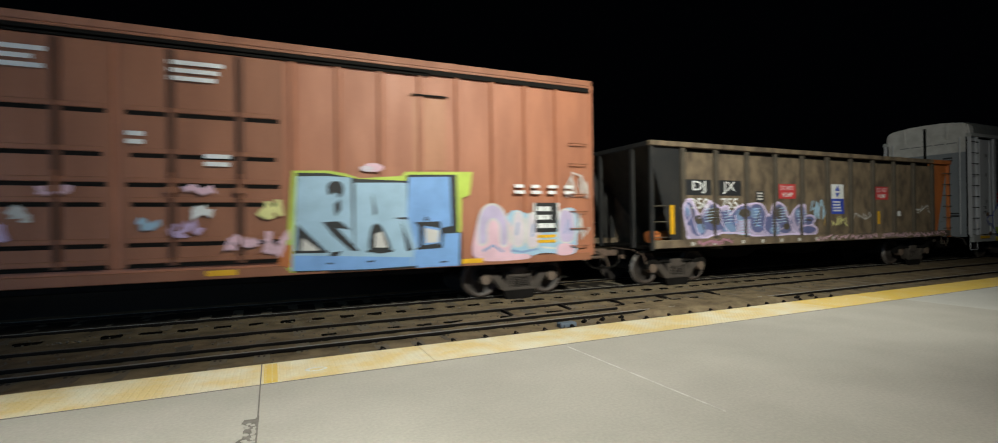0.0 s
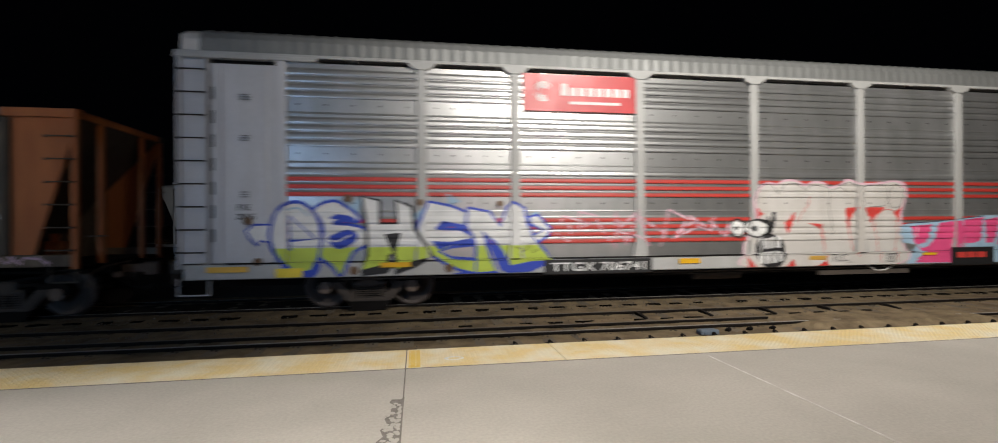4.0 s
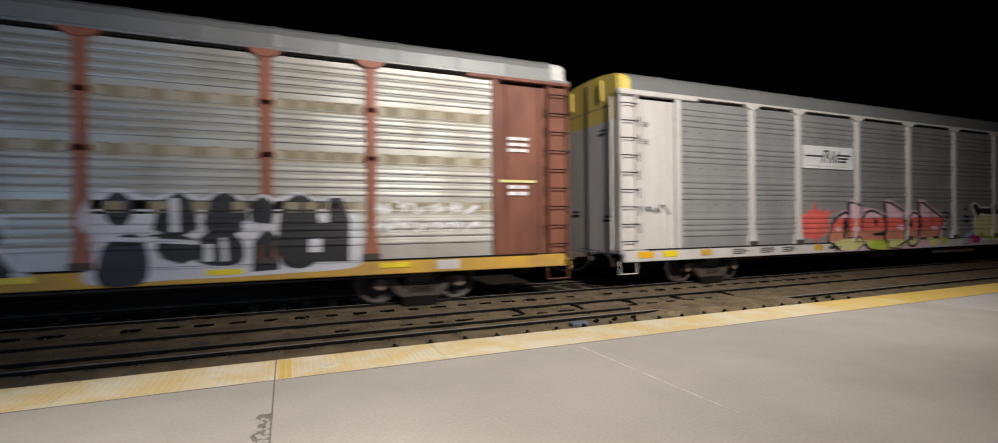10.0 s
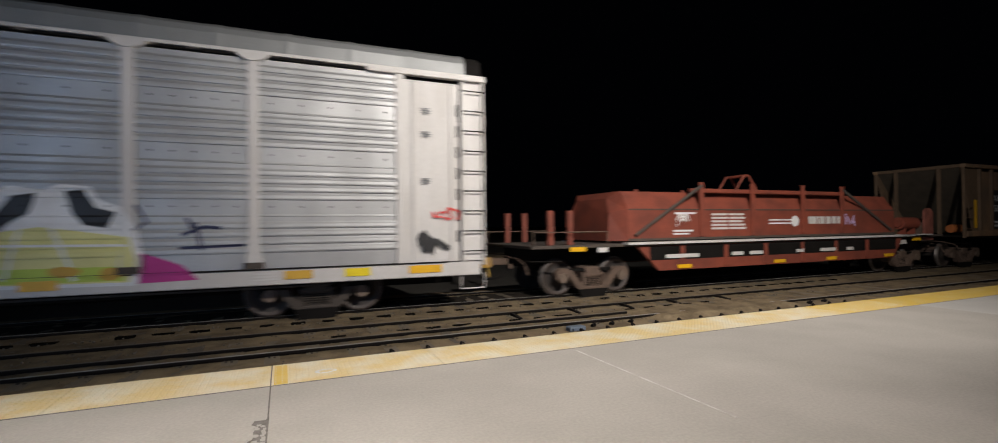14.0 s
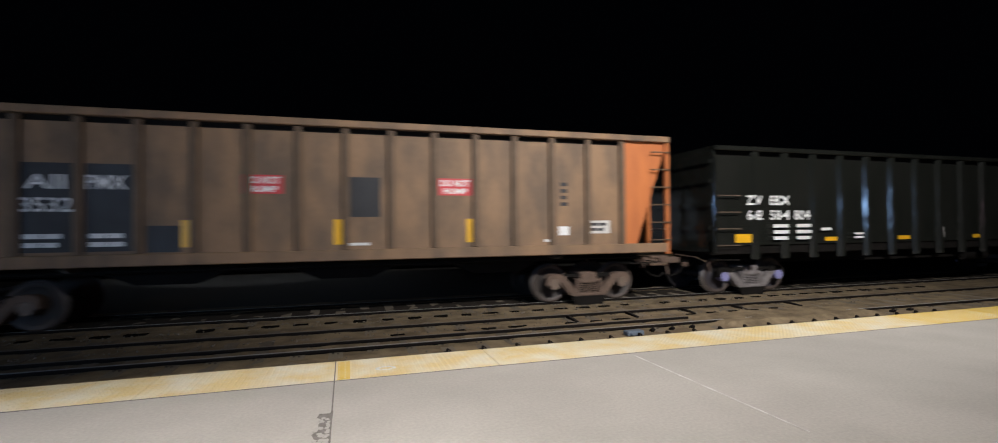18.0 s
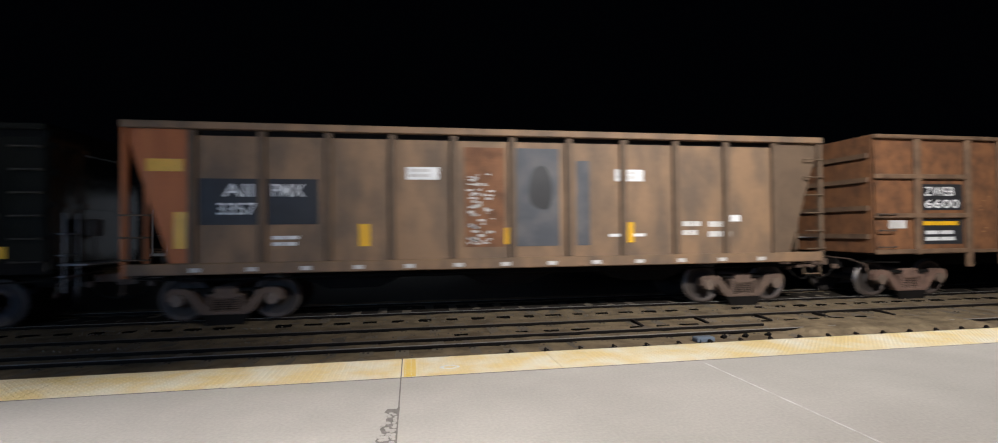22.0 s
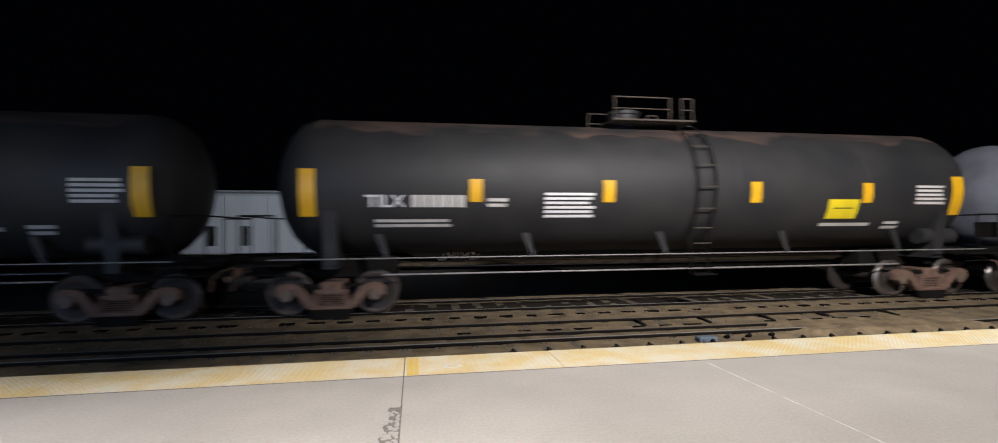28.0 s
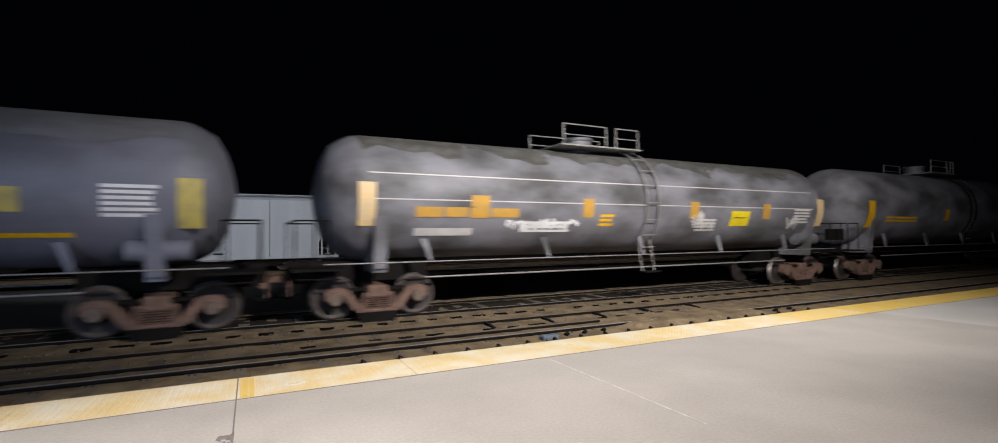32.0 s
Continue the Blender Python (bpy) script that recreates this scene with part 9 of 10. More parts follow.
    y = -1.556
    for a, z in ((83.1, 4.2), (83.1, 3.75), (108.2, 4.2), (108.2, 3.7), (108.2, 2.7)):
        bars(ob, u(a), u(a + 0.22), z, z + 0.14, 3, y, FADED, int(z * 10), words=1)
    for a, b, mat in ((82.9, 83.4, REFLECT), (83.7, 84.2, PLACARD), (85.0, 85.4, DECK_YELLOW), (89.6, 90.0, DECK_YELLOW), (105.5, 106.0, DECK_YELLOW), (106.6, 107.1, PLACARD), (107.9, 108.6, REFLECT), (101.6, 102.1, REFLECT)):
        plate(ob, "reflector", mat, u(a), u(b), 0.82, 0.98, -1.60, "yellow reflector", 0.01)
    for a in (86.2, 87.3, 88.2, 98.0, 104.9):
        bars(ob, u(a), u(a + 0.6), 0.80, 0.97, 3, -1.59, DIRTY_WHITE if a > 97 else SLATE, int(a), words=1)
    bars(ob, u(90.3), u(91.5), 0.80, 0.95, 1, -1.59, SLATE, 9, words=4)
    return ob


def coil_car():
    start, length = 110.75, 17.4
    ob = car("coil_car", start, "brown-red covered steel coil car with white lettering", "coil car")
    u = lambda x: x - start
    part("deck", Form().box(0.1, length - 0.1, -1.45, 1.45, 1.22, 1.30, 0.01), TRUCK_DARK, ob)
    for s in (-1, 1):
        y0, y1 = sorted((s * 1.40, s * 1.50))
        part("walkway", Form().box(u(113.5), u(126.0), *sorted((s * 1.40, s * 1.62)), 1.27, 1.33), DIRTY_WHITE, ob, "worn pale walkway edge")
        part("side_girder", Form().extrude([(u(113.9), 1.22), (u(125.4), 1.22), (u(124.9), 0.56), (u(114.6), 0.56)], "y", y0, y1), COIL_RED, ob)
        for xl, xr in ((114.3, 115.32), (115.48, 116.92), (117.08, 118.52), (118.68, 120.12), (120.28, 121.72), (121.88, 123.32), (123.48, 125.0)):
            part("girder_slot", Form().box(u(xl), u(xr), *sorted((s * 1.50, s * 1.505)), 0.84, 1.21), BLACK_AND_SHADE, ob, "dark opening in the girder")
        for x in (115.4, 117.0, 118.6, 120.2, 121.8, 123.4):
            part("girder_rib", Form().box(u(x) - 0.06, u(x) + 0.06, *sorted((s * 1.50, s * 1.53)), 0.60, 1.2), COIL_RED, ob)
        for x in (111.45, 112.0):
            part("stake", Form().box(u(x) - 0.07, u(x) + 0.07, *sorted((s * 1.2, s * 1.32)), 1.30, 2.15, 0.01), COIL_RED, ob)
        for a, b in ((110.9, 113.0),):
            rail = Form()
            rail.tube((u(a), s * 1.45, 1.62), (u(b), s * 1.45, 1.62), 0.014)
            for x in (a, b):
                rail.tube((u(x), s * 1.45, 1.3), (u(x), s * 1.45, 1.62), 0.014)
            part("end_handrail", rail, TRUCK, ob)
    hood = Form()
    xa, xb = u(113.35), u(125.5)
    low_ring = [(-1.38, 1.36), (-1.38, 2.20), (-1.05, 2.68), (1.05, 2.68), (1.38, 2.20), (1.38, 1.36)]
    def ring(x, k):
        return [(x, y * k, z) for y, z in low_ring]
    hood.v = ring(xa + 0.35, 1.0) + ring(xb - 0.35, 1.0)
    n = 6
    hood.f = [(k, (k + 1) % n, n + (k + 1) % n, n + k) for k in range(n)]
    hood.m, hood.smooth = [0] * n, [False] * n
    for x, out in ((xa + 0.35, xa), (xb - 0.35, xb)):
        v = ring(x, 1.0) + [(out, -1.0, 1.36), (out + (0.05 if out < 5 else -0.05), -0.95, 2.1), (out + (0.15 if out < 5 else -0.15), -0.7, 2.5), (out + (0.15 if out < 5 else -0.15), 0.7, 2.5), (out + (0.05 if out < 5 else -0.05), 0.95, 2.1), (out, 1.0, 1.36)]
        hood.add(v, [(k, (k + 1) % n, n + (k + 1) % n, n + k) for k in range(n)] + [tuple(range(n, 2 * n))])
    part("hood", hood, COIL_RED, ob, "sloping steel coil hood")
    part("hood_seam", Form().box(xa + 0.36, xb - 0.36, -1.395, -1.38, 2.17, 2.20).box(xa + 0.36, xb - 0.36, -1.395, -1.38, 1.36, 1.42), TRUCK_DARK, ob)
    for s in (-1, 1):
        part("lifting_rail", Form().box(u(115.9), u(122.4), *sorted((s * 1.22, s * 1.36)), 2.66, 2.78, 0.02), COIL_RED, ob)
        for x in (116.2, 118.2, 120.4, 122.3):
            part("hood_bracket", Form().extrude([(u(x) - 0.07, 1.45), (u(x) + 0.07, 1.45), (u(x) + 0.08, 2.95), (u(x) - 0.08, 2.95)], "y", *sorted((s * 1.385, s * 1.43))), COIL_RED, ob)
        for a, b in ((113.9, 116.2), (124.9, 122.3)):
            part("hood_brace", Form().tube((u(a), s * 1.42, 1.5), (u(b), s * 1.42, 2.85), 0.045, 8), TRUCK_DARK, ob, "dark diagonal brace bar")
    frame_top = Form()
    for y in (-0.35, 0.35):
        frame_top.tube((u(118.6), y, 2.68), (u(119.1), y, 3.32), 0.04).tube((u(119.8), y, 2.68), (u(119.3), y, 3.32), 0.04).tube((u(119.1), y, 3.32), (u(119.3), y, 3.32), 0.04)
    frame_top.tube((u(119.2), -0.35, 3.32), (u(119.2), 0.35, 3.32), 0.05)
    part("lifting_bracket", frame_top, COIL_RED, ob)
    part("underframe", Form().box(0.2, length - 0.2, -0.4, 0.4, 0.75, 1.22), BLACK_AND_SHADE, ob)
    part("brake_cylinder", Form().tube((u(126.1), -1.0, 1.72), (u(127.1), -1.0, 1.72), 0.22, 16).tube((u(126.02), -1.0, 1.72), (u(126.1), -1.0, 1.72), 0.14, 12), COIL_RED, ob)
    for x in (126.35, 126.9):
        part("cylinder_foot", Form().box(u(x) - 0.04, u(x) + 0.04, -1.12, -0.88, 1.29, 1.56), COIL_RED, ob)
    shield = [(127.16, 1.1)] + [(127.42 - 0.26 * math.cos(a), 2.08 + 0.2 * math.sin(a)) for a in np.linspace(0, math.pi, 9)] + [(127.68, 1.1)]
    part("brake_shield", Form().extrude([(u(a), b) for a, b in shield], "y", -1.32, -1.24), COIL_FADED, ob, "faded pink-red rounded plate before the brake gear")
    part("brake_stand", Form().box(u(127.75), u(127.9), -0.9, -0.6, 1.22, 1.9, 0.02).box(u(127.2), u(127.6), -1.2, -0.7, 1.25, 1.75, 0.03), TRUCK, ob)
    plate(ob, "reflector", REFLECT, u(126.05), u(126.6), 1.10, 1.24, -1.46, "yellow reflector", 0.006)
    plate(ob, "routing_card", DIRTY_WHITE, u(125.3), u(125.75), 1.0, 1.14, -1.44, "dirty white card", 0.006)
    part("end_step", Form().box(u(125.2), u(127.0), -1.62, -1.40, 1.30, 1.335), DIRTY_WHITE, ob, "worn pale end step")
    coupler(ob, 0.1, -1)
    coupler(ob, length - 0.1, 1)
    truck(ob, u(112.8), TRUCK)
    truck(ob, u(126.2), TRUCK)
    y = -1.386
    wheel_mark = Form()
    for k in range(3):
        r = 0.26 - 0.08 * k
        pts = [(u(115.55) + r * math.cos(a), 1.82 + r * math.sin(a)) for a in np.linspace(0.2, 3.6, 10)]
        for (ax, az), (bx, bz) in zip(pts, pts[1:]):
            wheel_mark.add([(ax, y - 0.004, az - 0.03), (bx, y - 0.004, bz - 0.03), (bx, y - 0.004, bz + 0.03), (ax, y - 0.004, az + 0.03)], [(0, 1, 2, 3)])
    wheel_mark.box(u(115.2), u(115.9), y - 0.006, y - 0.003, 1.58, 1.63).box(u(115.2), u(115.75), y - 0.006, y - 0.003, 1.50, 1.54).box(u(115.25), u(116.0), y - 0.006, y - 0.003, 2.06, 2.11)
    part("company_mark", wheel_mark, WHITE, ob, "white wheel-like company mark")
    bars(ob, u(116.6), u(118.0), 1.6, 2.1, 5, y - 0.003, DIRTY_WHITE, 4)
    f = Form().box(u(118.9), u(119.9), y - 0.006, y - 0.003, 1.86, 1.90).box(u(118.9), u(119.9), y - 0.006, y - 0.003, 1.76, 1.80)
    f.tube((u(120.05), y - 0.004, 1.84), (u(120.05), y - 0.008, 1.84), 0.17, 14)
    part("company_mark", f, WHITE, ob, "white bars and round mark")
    for xl, xr, zb in ((120.68, 121.05, 1.98), (121.10, 121.18, 1.98), (121.22, 121.46, 1.98), (121.52, 121.74, 1.98), (121.80, 122.02, 1.98), (122.08, 122.30, 1.98)):
        plate(ob, "name_bar", DIRTY_WHITE, u(xl), u(xr), 1.75, zb, y - 0.002, "white bar in place of the product name", 0.003)
    tag_scrawl(ob, u(122.4), u(123.0), 1.65, 2.05, lambda x, z: 1.388, TAG_LILAC, 71, "pale faded decal", 0.05, 5)
    for a in (115.2, 118.9, 121.3, 124.3):
        plate(ob, "reflector", REFLECT, u(a), u(a + 0.5), 0.60, 0.70, -1.536, "yellow reflector", 0.006)
    for a, w in ((114.8, 1.3), (117.2, 0.5), (117.9, 0.6), (119.9, 0.45), (121.0, 0.8), (122.3, 0.4)):
        bars(ob, u(a), u(a + w), 0.84, 1.02, 1, -1.536, DIRTY_WHITE, int(a), words=1)
    plate(ob, "reflector", REFLECT, u(111.9), u(112.35), 1.14, 1.25, -1.46, "yellow reflector", 0.006)
    plate(ob, "routing_card", DIRTY_WHITE, u(112.7), u(113.0), 1.10, 1.22, -1.46, "white card", 0.006)
    return ob


def on_tank(x0, x1, z0, z1, r, mid, lift=0.006):
    """A patch that lies on the shell of a tank, between two heights on the platform's side."""
    f, steps = Form(), 8
    for k in range(steps):
        pts = []
        for z in (z0 + (z1 - z0) * k / steps, z0 + (z1 - z0) * (k + 1) / steps):
            pts.append((-math.sqrt(max(0.0, (r + lift) ** 2 - (z - mid) ** 2)), z))
        (ya, za), (yb, zb) = pts
        f.add([(x0, ya, za), (x1, ya, za), (x1, yb, zb), (x0, yb, zb)], [(0, 1, 2, 3)])
    return f


def tank_car(start, length, label, shell, cast, ladder, marks, placard, letter, seed, grime=None, rust=False, sooty=False, dusty=False, frame_mat=BLACK_AND_SHADE, deck_at=(-1.95, 0.12), dome=-1.3, rails=((-1.9, -0.5), (-0.2, 0.08)), high=0.6, mid=2.78, r=1.52, mark=REFLECT):
    """A tank car with domed ends, stub sills, top platform with rails, ladder and long side handrails."""
    ob = car("tank_car", start, label, "tank car")
    prof = [(0.0, 0.05), (0.06, 0.45), (0.18, 0.85), (0.36, 1.18), (0.58, r - 0.12), (0.80, r - 0.02), (0.95, r)]
    seams = [(length * k / 5, r) for k in range(1, 5)]
    body = prof + seams + [(length - x, q) for x, q in prof[::-1]]
    part("tank_shell", Form().lathe(body, 40, centre=(0, mid)), shell, ob)
    for x, _ in seams:
        part("weld_seam", Form().lathe([(x - 0.02, r), (x - 0.01, r + 0.006), (x + 0.01, r + 0.006), (x + 0.02, r)], 40, centre=(0, mid)), shell, ob)
    for s, e in ((1, 0.0), (-1, length)):
        a = e + s * 1.25
        part("saddle", Form().extrude([(-1.25, 1.0), (1.25, 1.0), (1.30, 1.55), (1.42, 2.2), (1.25, 1.9), (0.75, 1.42), (0, 1.25), (-0.75, 1.42), (-1.25, 1.9), (-1.42, 2.2), (-1.30, 1.55)], "x", a - 0.14, a + 0.14), shell, ob)
        part("stub_sill", Form().box(*sorted((e - s * 0.55, e + s * 2.6)), -0.3, 0.3, 0.75, 1.22, 0.01), frame_mat, ob)
        part("end_platform", Form().box(*sorted((e - s * 0.5, e + s * 0.55)), -1.45, 1.45, 1.08, 1.13), frame_mat, ob)
        rail = Form()
        for y in (-1.4, 1.4):
            rail.tube((e - s * 0.45, y, 1.13), (e - s * 0.45, y, 2.1), 0.017).tube((e + s * 0.2, y, 1.13), (e + s * 0.2, y, 2.1), 0.017).tube((e - s * 0.45, y, 2.1), (e + s * 0.2, y, 2.1), 0.017)
        rail.tube((e - s * 0.45, -1.4, 2.1), (e - s * 0.45, 1.4, 2.1), 0.017)
        part("end_handrail", rail, frame_mat, ob)
        part("placard_board", Form().box(*sorted((e - s * 0.44, e - s * 0.42)), -1.25, -0.85, 1.5, 1.9), frame_mat, ob)
        coupler(ob, e - s * 0.45, -s, cast)
        truck(ob, e + s * 1.25, cast)
    rail_mat = RAIL_STEEL if shell in (TANK_GREY, TANK_SOOTY) else TRUCK_DARK
    part("air_reservoir", Form().tube((length - 1.7, -1.1, 1.55), (length - 0.7, -1.1, 1.55), 0.2, 14), shell, ob)
    for s in (-1, 1):
        rail = Form().tube((0.1, s * 1.5, 1.22), (length - 0.1, s * 1.5, 1.22), 0.015, 8)
        part("side_handrail", rail, RAIL_STEEL, ob, "long dull steel side handrail")
        part("lower_pipe", Form().tube((2.3, s * 1.1, 0.85), (length - 2.3, s * 1.1, 0.85), 0.022, 8), RAIL_STEEL, ob)
        k = 0
        x = 2.4
        while x < length - 2:
            part("handrail_bracket", Form().extrude([(x - 0.05, 1.2), (x + 0.05, 1.2), (x - 0.10, 1.72), (x - 0.26, 1.72)], "y", *sorted((s * 1.20, s * 1.26))), shell, ob)
            x += (length - 4.8) / 4
        lad = Form()
        for dx in (-0.22, 0.22):
            pts = [(ladder + dx, s * (r + 0.12) * math.cos(a), mid + (r + 0.12) * math.sin(a)) for a in np.linspace(-0.75, 1.25, 10)]
            for a, b in zip(pts, pts[1:]):
                lad.tube(a, b, 0.022, 6)
            lad.tube((ladder + dx, s * 1.3, 0.75), pts[0], 0.022, 6)
        part("ladder_stile", lad, rail_mat if sooty else frame_mat, ob)
        for a in np.linspace(-0.95, 1.2, 8):
            part("ladder_rung", Form().tube((ladder - 0.22, s * (r + 0.12) * math.cos(max(a, -0.55)), mid + (r + 0.12) * math.sin(a)), (ladder + 0.22, s * (r + 0.12) * math.cos(max(a, -0.55)), mid + (r + 0.12) * math.sin(a)), 0.016, 6), rail_mat, ob)
        part("ladder_step", Form().box(ladder - 0.25, ladder + 0.25, *sorted((s * 1.2, s * 1.5)), 0.72, 0.76), frame_mat, ob)
    top = mid + r
    deck = part("top_platform", Form().box(ladder + deck_at[0], ladder + deck_at[1], -0.95, 0.95, top + 0.04, top + 0.08), rail_mat, ob)
    for y in (-0.9, 0.9):
        for x0, x1 in rails:
            x0, x1 = ladder + x0, ladder + x1
            part("platform_railing", Form().tube((x0, y, top + 0.08), (x0, y, top + high), 0.018).tube((x1, y, top + 0.08), (x1, y, top + high), 0.018).tube((x0, y, top + high), (x1, y, top + high), 0.018).tube((x0, y, top + high * 0.55), (x1, y, top + high * 0.55), 0.014), rail_mat, deck)
    c = ladder + dome
    part("manway_dome", Form().tube((c, 0, top - 0.1), (c, 0, top + 0.34), 0.38, 20).tube((c, 0, top + 0.34), (c, 0, top + 0.42), 0.42, 20), shell, ob)
    part("valve_housing", Form().tube((c + 0.75, 0, top - 0.1), (c + 0.75, 0, top + 0.22), 0.16, 12), frame_mat, ob)
    if rust or dusty:
        f = Form()
        for k in range(40):
            x0, x1 = 0.9 + k * (length - 1.8) / 40, 0.9 + (k + 1) * (length - 1.8) / 40
            foot = lambda x: (0.78 if sooty else 0.62 if dusty else 0.86) + (0.10 if sooty else 0.07) * math.sin(x * 3.1 + 2) + (0 if sooty else 0.14) * noise.noise((x * 0.7, start, 0)) + 0.08 * math.sin(x * 2.1) + 0.06 * math.sin(x * 5.3 + 1) + 0.04 * math.sin(x * 11)
            for i in range(9):
                p, q = i / 9, (i + 1) / 9
                f.add([(x, -(r + 0.009) * math.cos(a), mid + (r + 0.009) * math.sin(a)) for x, a in ((x0, foot(x0) + (1.55 - foot(x0)) * p), (x1, foot(x1) + (1.55 - foot(x1)) * p), (x1, foot(x1) + (1.55 - foot(x1)) * q), (x0, foot(x0) + (1.55 - foot(x0)) * q))], [(0, 1, 2, 3)])
        part("top_stain", f, SOOT if sooty else DUST if dusty else TANK_RUST, ob, "soot along the top of the shell" if sooty else "grey dust along the top of the shell" if dusty else "rust bleeding along the top of the shell")
    if grime is not None:
        rnd, f = random.Random(seed), Form()
        for x0, w in grime:
            n = 40
            rag = lambda a, side: w * (1 + 0.28 * noise.noise((a * 1.9, side * 3.0, seed)) + 0.12 * noise.noise((a * 7.0, side * 3.0, seed)) + (0.9 * max(0, a - 0.35) if side > 0 else -0.25 * max(0, a - 0.2)))
            for k in range(n):
                a0, a1 = -0.95 + k * 2.4 / n, -0.95 + (k + 1) * 2.4 / n
                for i in range(2):
                    f.add([(x, -(r + 0.009) * math.cos(a), mid + (r + 0.009) * math.sin(a)) for x, a in ((x0 - (1 - i) * rag(a0, -1), a0), (x0 + i * rag(a0, 1), a0), (x0 + i * rag(a1, 1), a1), (x0 - (1 - i) * rag(a1, -1), a1))], [(0, 1, 2, 3)])
        part("spill_stain", f, TANK_GRIME, ob, "dark spill stain down the shell")
    for x, w, z0, z1 in marks:
        part("reflector", on_tank(x - w / 2, x + w / 2, z0, z1, r, mid, 0.016), mark, ob, "yellow upright reflector")
    if placard:
        part("placard", on_tank(placard - 0.42, placard + 0.42, 2.0 if rust else 2.12, 2.46 if rust else 2.40, r, mid, 0.010), PLACARD, ob, "yellow placard")
        part("placard_line", on_tank(placard - 0.28, placard + 0.28, 2.24, 2.265, r, mid, 0.014), SLATE, ob)
    for x0, x1, z0, z1, mat in letter:
        rows = max(1, int((z1 - z0) / 0.09))
        rnd = random.Random(int(x0 * 10) + seed)
        for k in range(rows):
            za = z0 + (z1 - z0) * k / rows
            b = on_tank(x0, x1 - rnd.random() * 0.2 * (x1 - x0) * (rows > 1), za, za + (z1 - z0) / rows * (0.6 if rows > 1 else 1), r, mid, 0.009)
            part("stencilled_line", b, mat, ob)
    return ob


def tank_text(ob, text, x0, x1, z0, z1, mat, mid=2.78, r=1.531):
    """Lettering that lies on the shell of a tank."""
    lab = stencil(ob, text, x0, x1, z0, z1, 0, mat, fat=0.02)
    for p in lab.data.vertices:
        p.co.y = -math.sqrt(max(0.01, r * r - (p.co.z - mid) ** 2))
    return lab


def covered_hopper():
    ob = new("covered_hopper_car")
    ob.location = (-13.3, 29.6, RAIL_Z)
    tagged(ob, "pale grey covered hopper car standing on a far siding", "covered hopper")
    n, low, top = 17.6, 0.75, 3.65
    xa, xb = 1.35, n - 1.35
    for s in (-1, 1):
        y0, y1 = sorted((s * 1.50, s * 1.56))
        edges = np.linspace(xa, xb, 8)
        for a, b in zip(edges, edges[1:]):
            part("side_sheet", Form().box(a + 0.012, b - 0.012, y0, y1, low, top, 0.005), COVERED_GREY, ob)
        part("side_gusset", Form().extrude([(xb, low), (xb, top), (n - 0.4, top), (n - 0.4, top - 0.5), (xb + 0.25, top - 1.4), (xb + 0.25, low)], "y", y0, y1), COVERED_GREY, ob)
        part("side_gusset", Form().extrude([(xa, low), (xa, top), (0.4, top), (0.4, top - 0.5), (xa - 0.25, top - 1.4), (xa - 0.25, low)], "y", y0, y1), COVERED_GREY, ob)
        part("side_sill", Form().box(0.1, n - 0.1, *sorted((s * 1.45, s * 1.6)), low - 0.12, low + 0.02, 0.01), COVERED_GREY, ob)
        for x in (0.25, 0.95, n - 0.95, n - 0.25):
            part("end_post", Form().box(x - 0.04, x + 0.04, y0, y1, low, top, 0.005), COVERED_GREY, ob)
        rungs(ob, n - 0.95, n - 0.25, s * 1.6, [1.1 + 0.45 * k for k in range(6)], COVERED_GREY)
        bars(ob, 11.6, 12.1, 0.85, 1.0, 1, -1.565, SLATE, 3, words=1)
    part("roof", Form().extrude([(-1.58, top), (-1.45, top + 0.12), (0, top + 0.3), (1.45, top + 0.12), (1.58, top)], "x", 0.35, n - 0.35), COVERED_GREY, ob)
    part("roof_walk", Form().box(0.5, n - 0.5, -0.7, -0.3, top + 0.30, top + 0.34).box(0.5, n - 0.5, 0.3, 0.7, top + 0.30, top + 0.34), COVERED_GREY, ob)
    # bays black instead of the car's pale grey, for the dark below the sill
    for k in range(4):
        a = xa + 0.6 + k * (xb - xa - 1.2) / 4
        w = (xb - xa - 1.2) / 4
        part("hopper_bay", Form().extrude([(a, low), (a + w, low), (a + w * 0.65, 0.25), (a + w * 0.35, 0.25)], "y", -1.2, 1.2), BLACK_AND_SHADE, ob)
    part("centre_sill", Form().box(0.1, n - 0.1, -0.3, 0.3, 0.6, low), BLACK_AND_SHADE, ob)
    part("end_slope", Form().extrude([(xb, low), (n - 0.4, top - 0.4), (n - 0.4, top), (xb, top)], "y", -1.5, 1.5), COVERED_GREY, ob)
    part("end_slope", Form().extrude([(xa, low), (0.4, top - 0.4), (0.4, top), (xa, top)], "y", -1.5, 1.5), COVERED_GREY, ob)
    keep = len(WHEELS)
    truck(ob, 1.9, TRUCK_DARK)
    truck(ob, n - 1.9, TRUCK_DARK)
    del WHEELS[keep:]
    coupler(ob, 0.1, -1)
    coupler(ob, n - 0.1, 1)


boxcar(-11.4, 18.55)
hopper_grimy()
rack_striped()
rack_brown_posts()
rack_white_posts()
coil_car()
hopper_dusty()
gondola_black()
hopper_patched()
gondola_rusty()

# the tanks: yellow marks (place, width, foot, head), all from each tank's own end
BIG, SMALL = (2.08, 3.04), (2.38, 2.86)


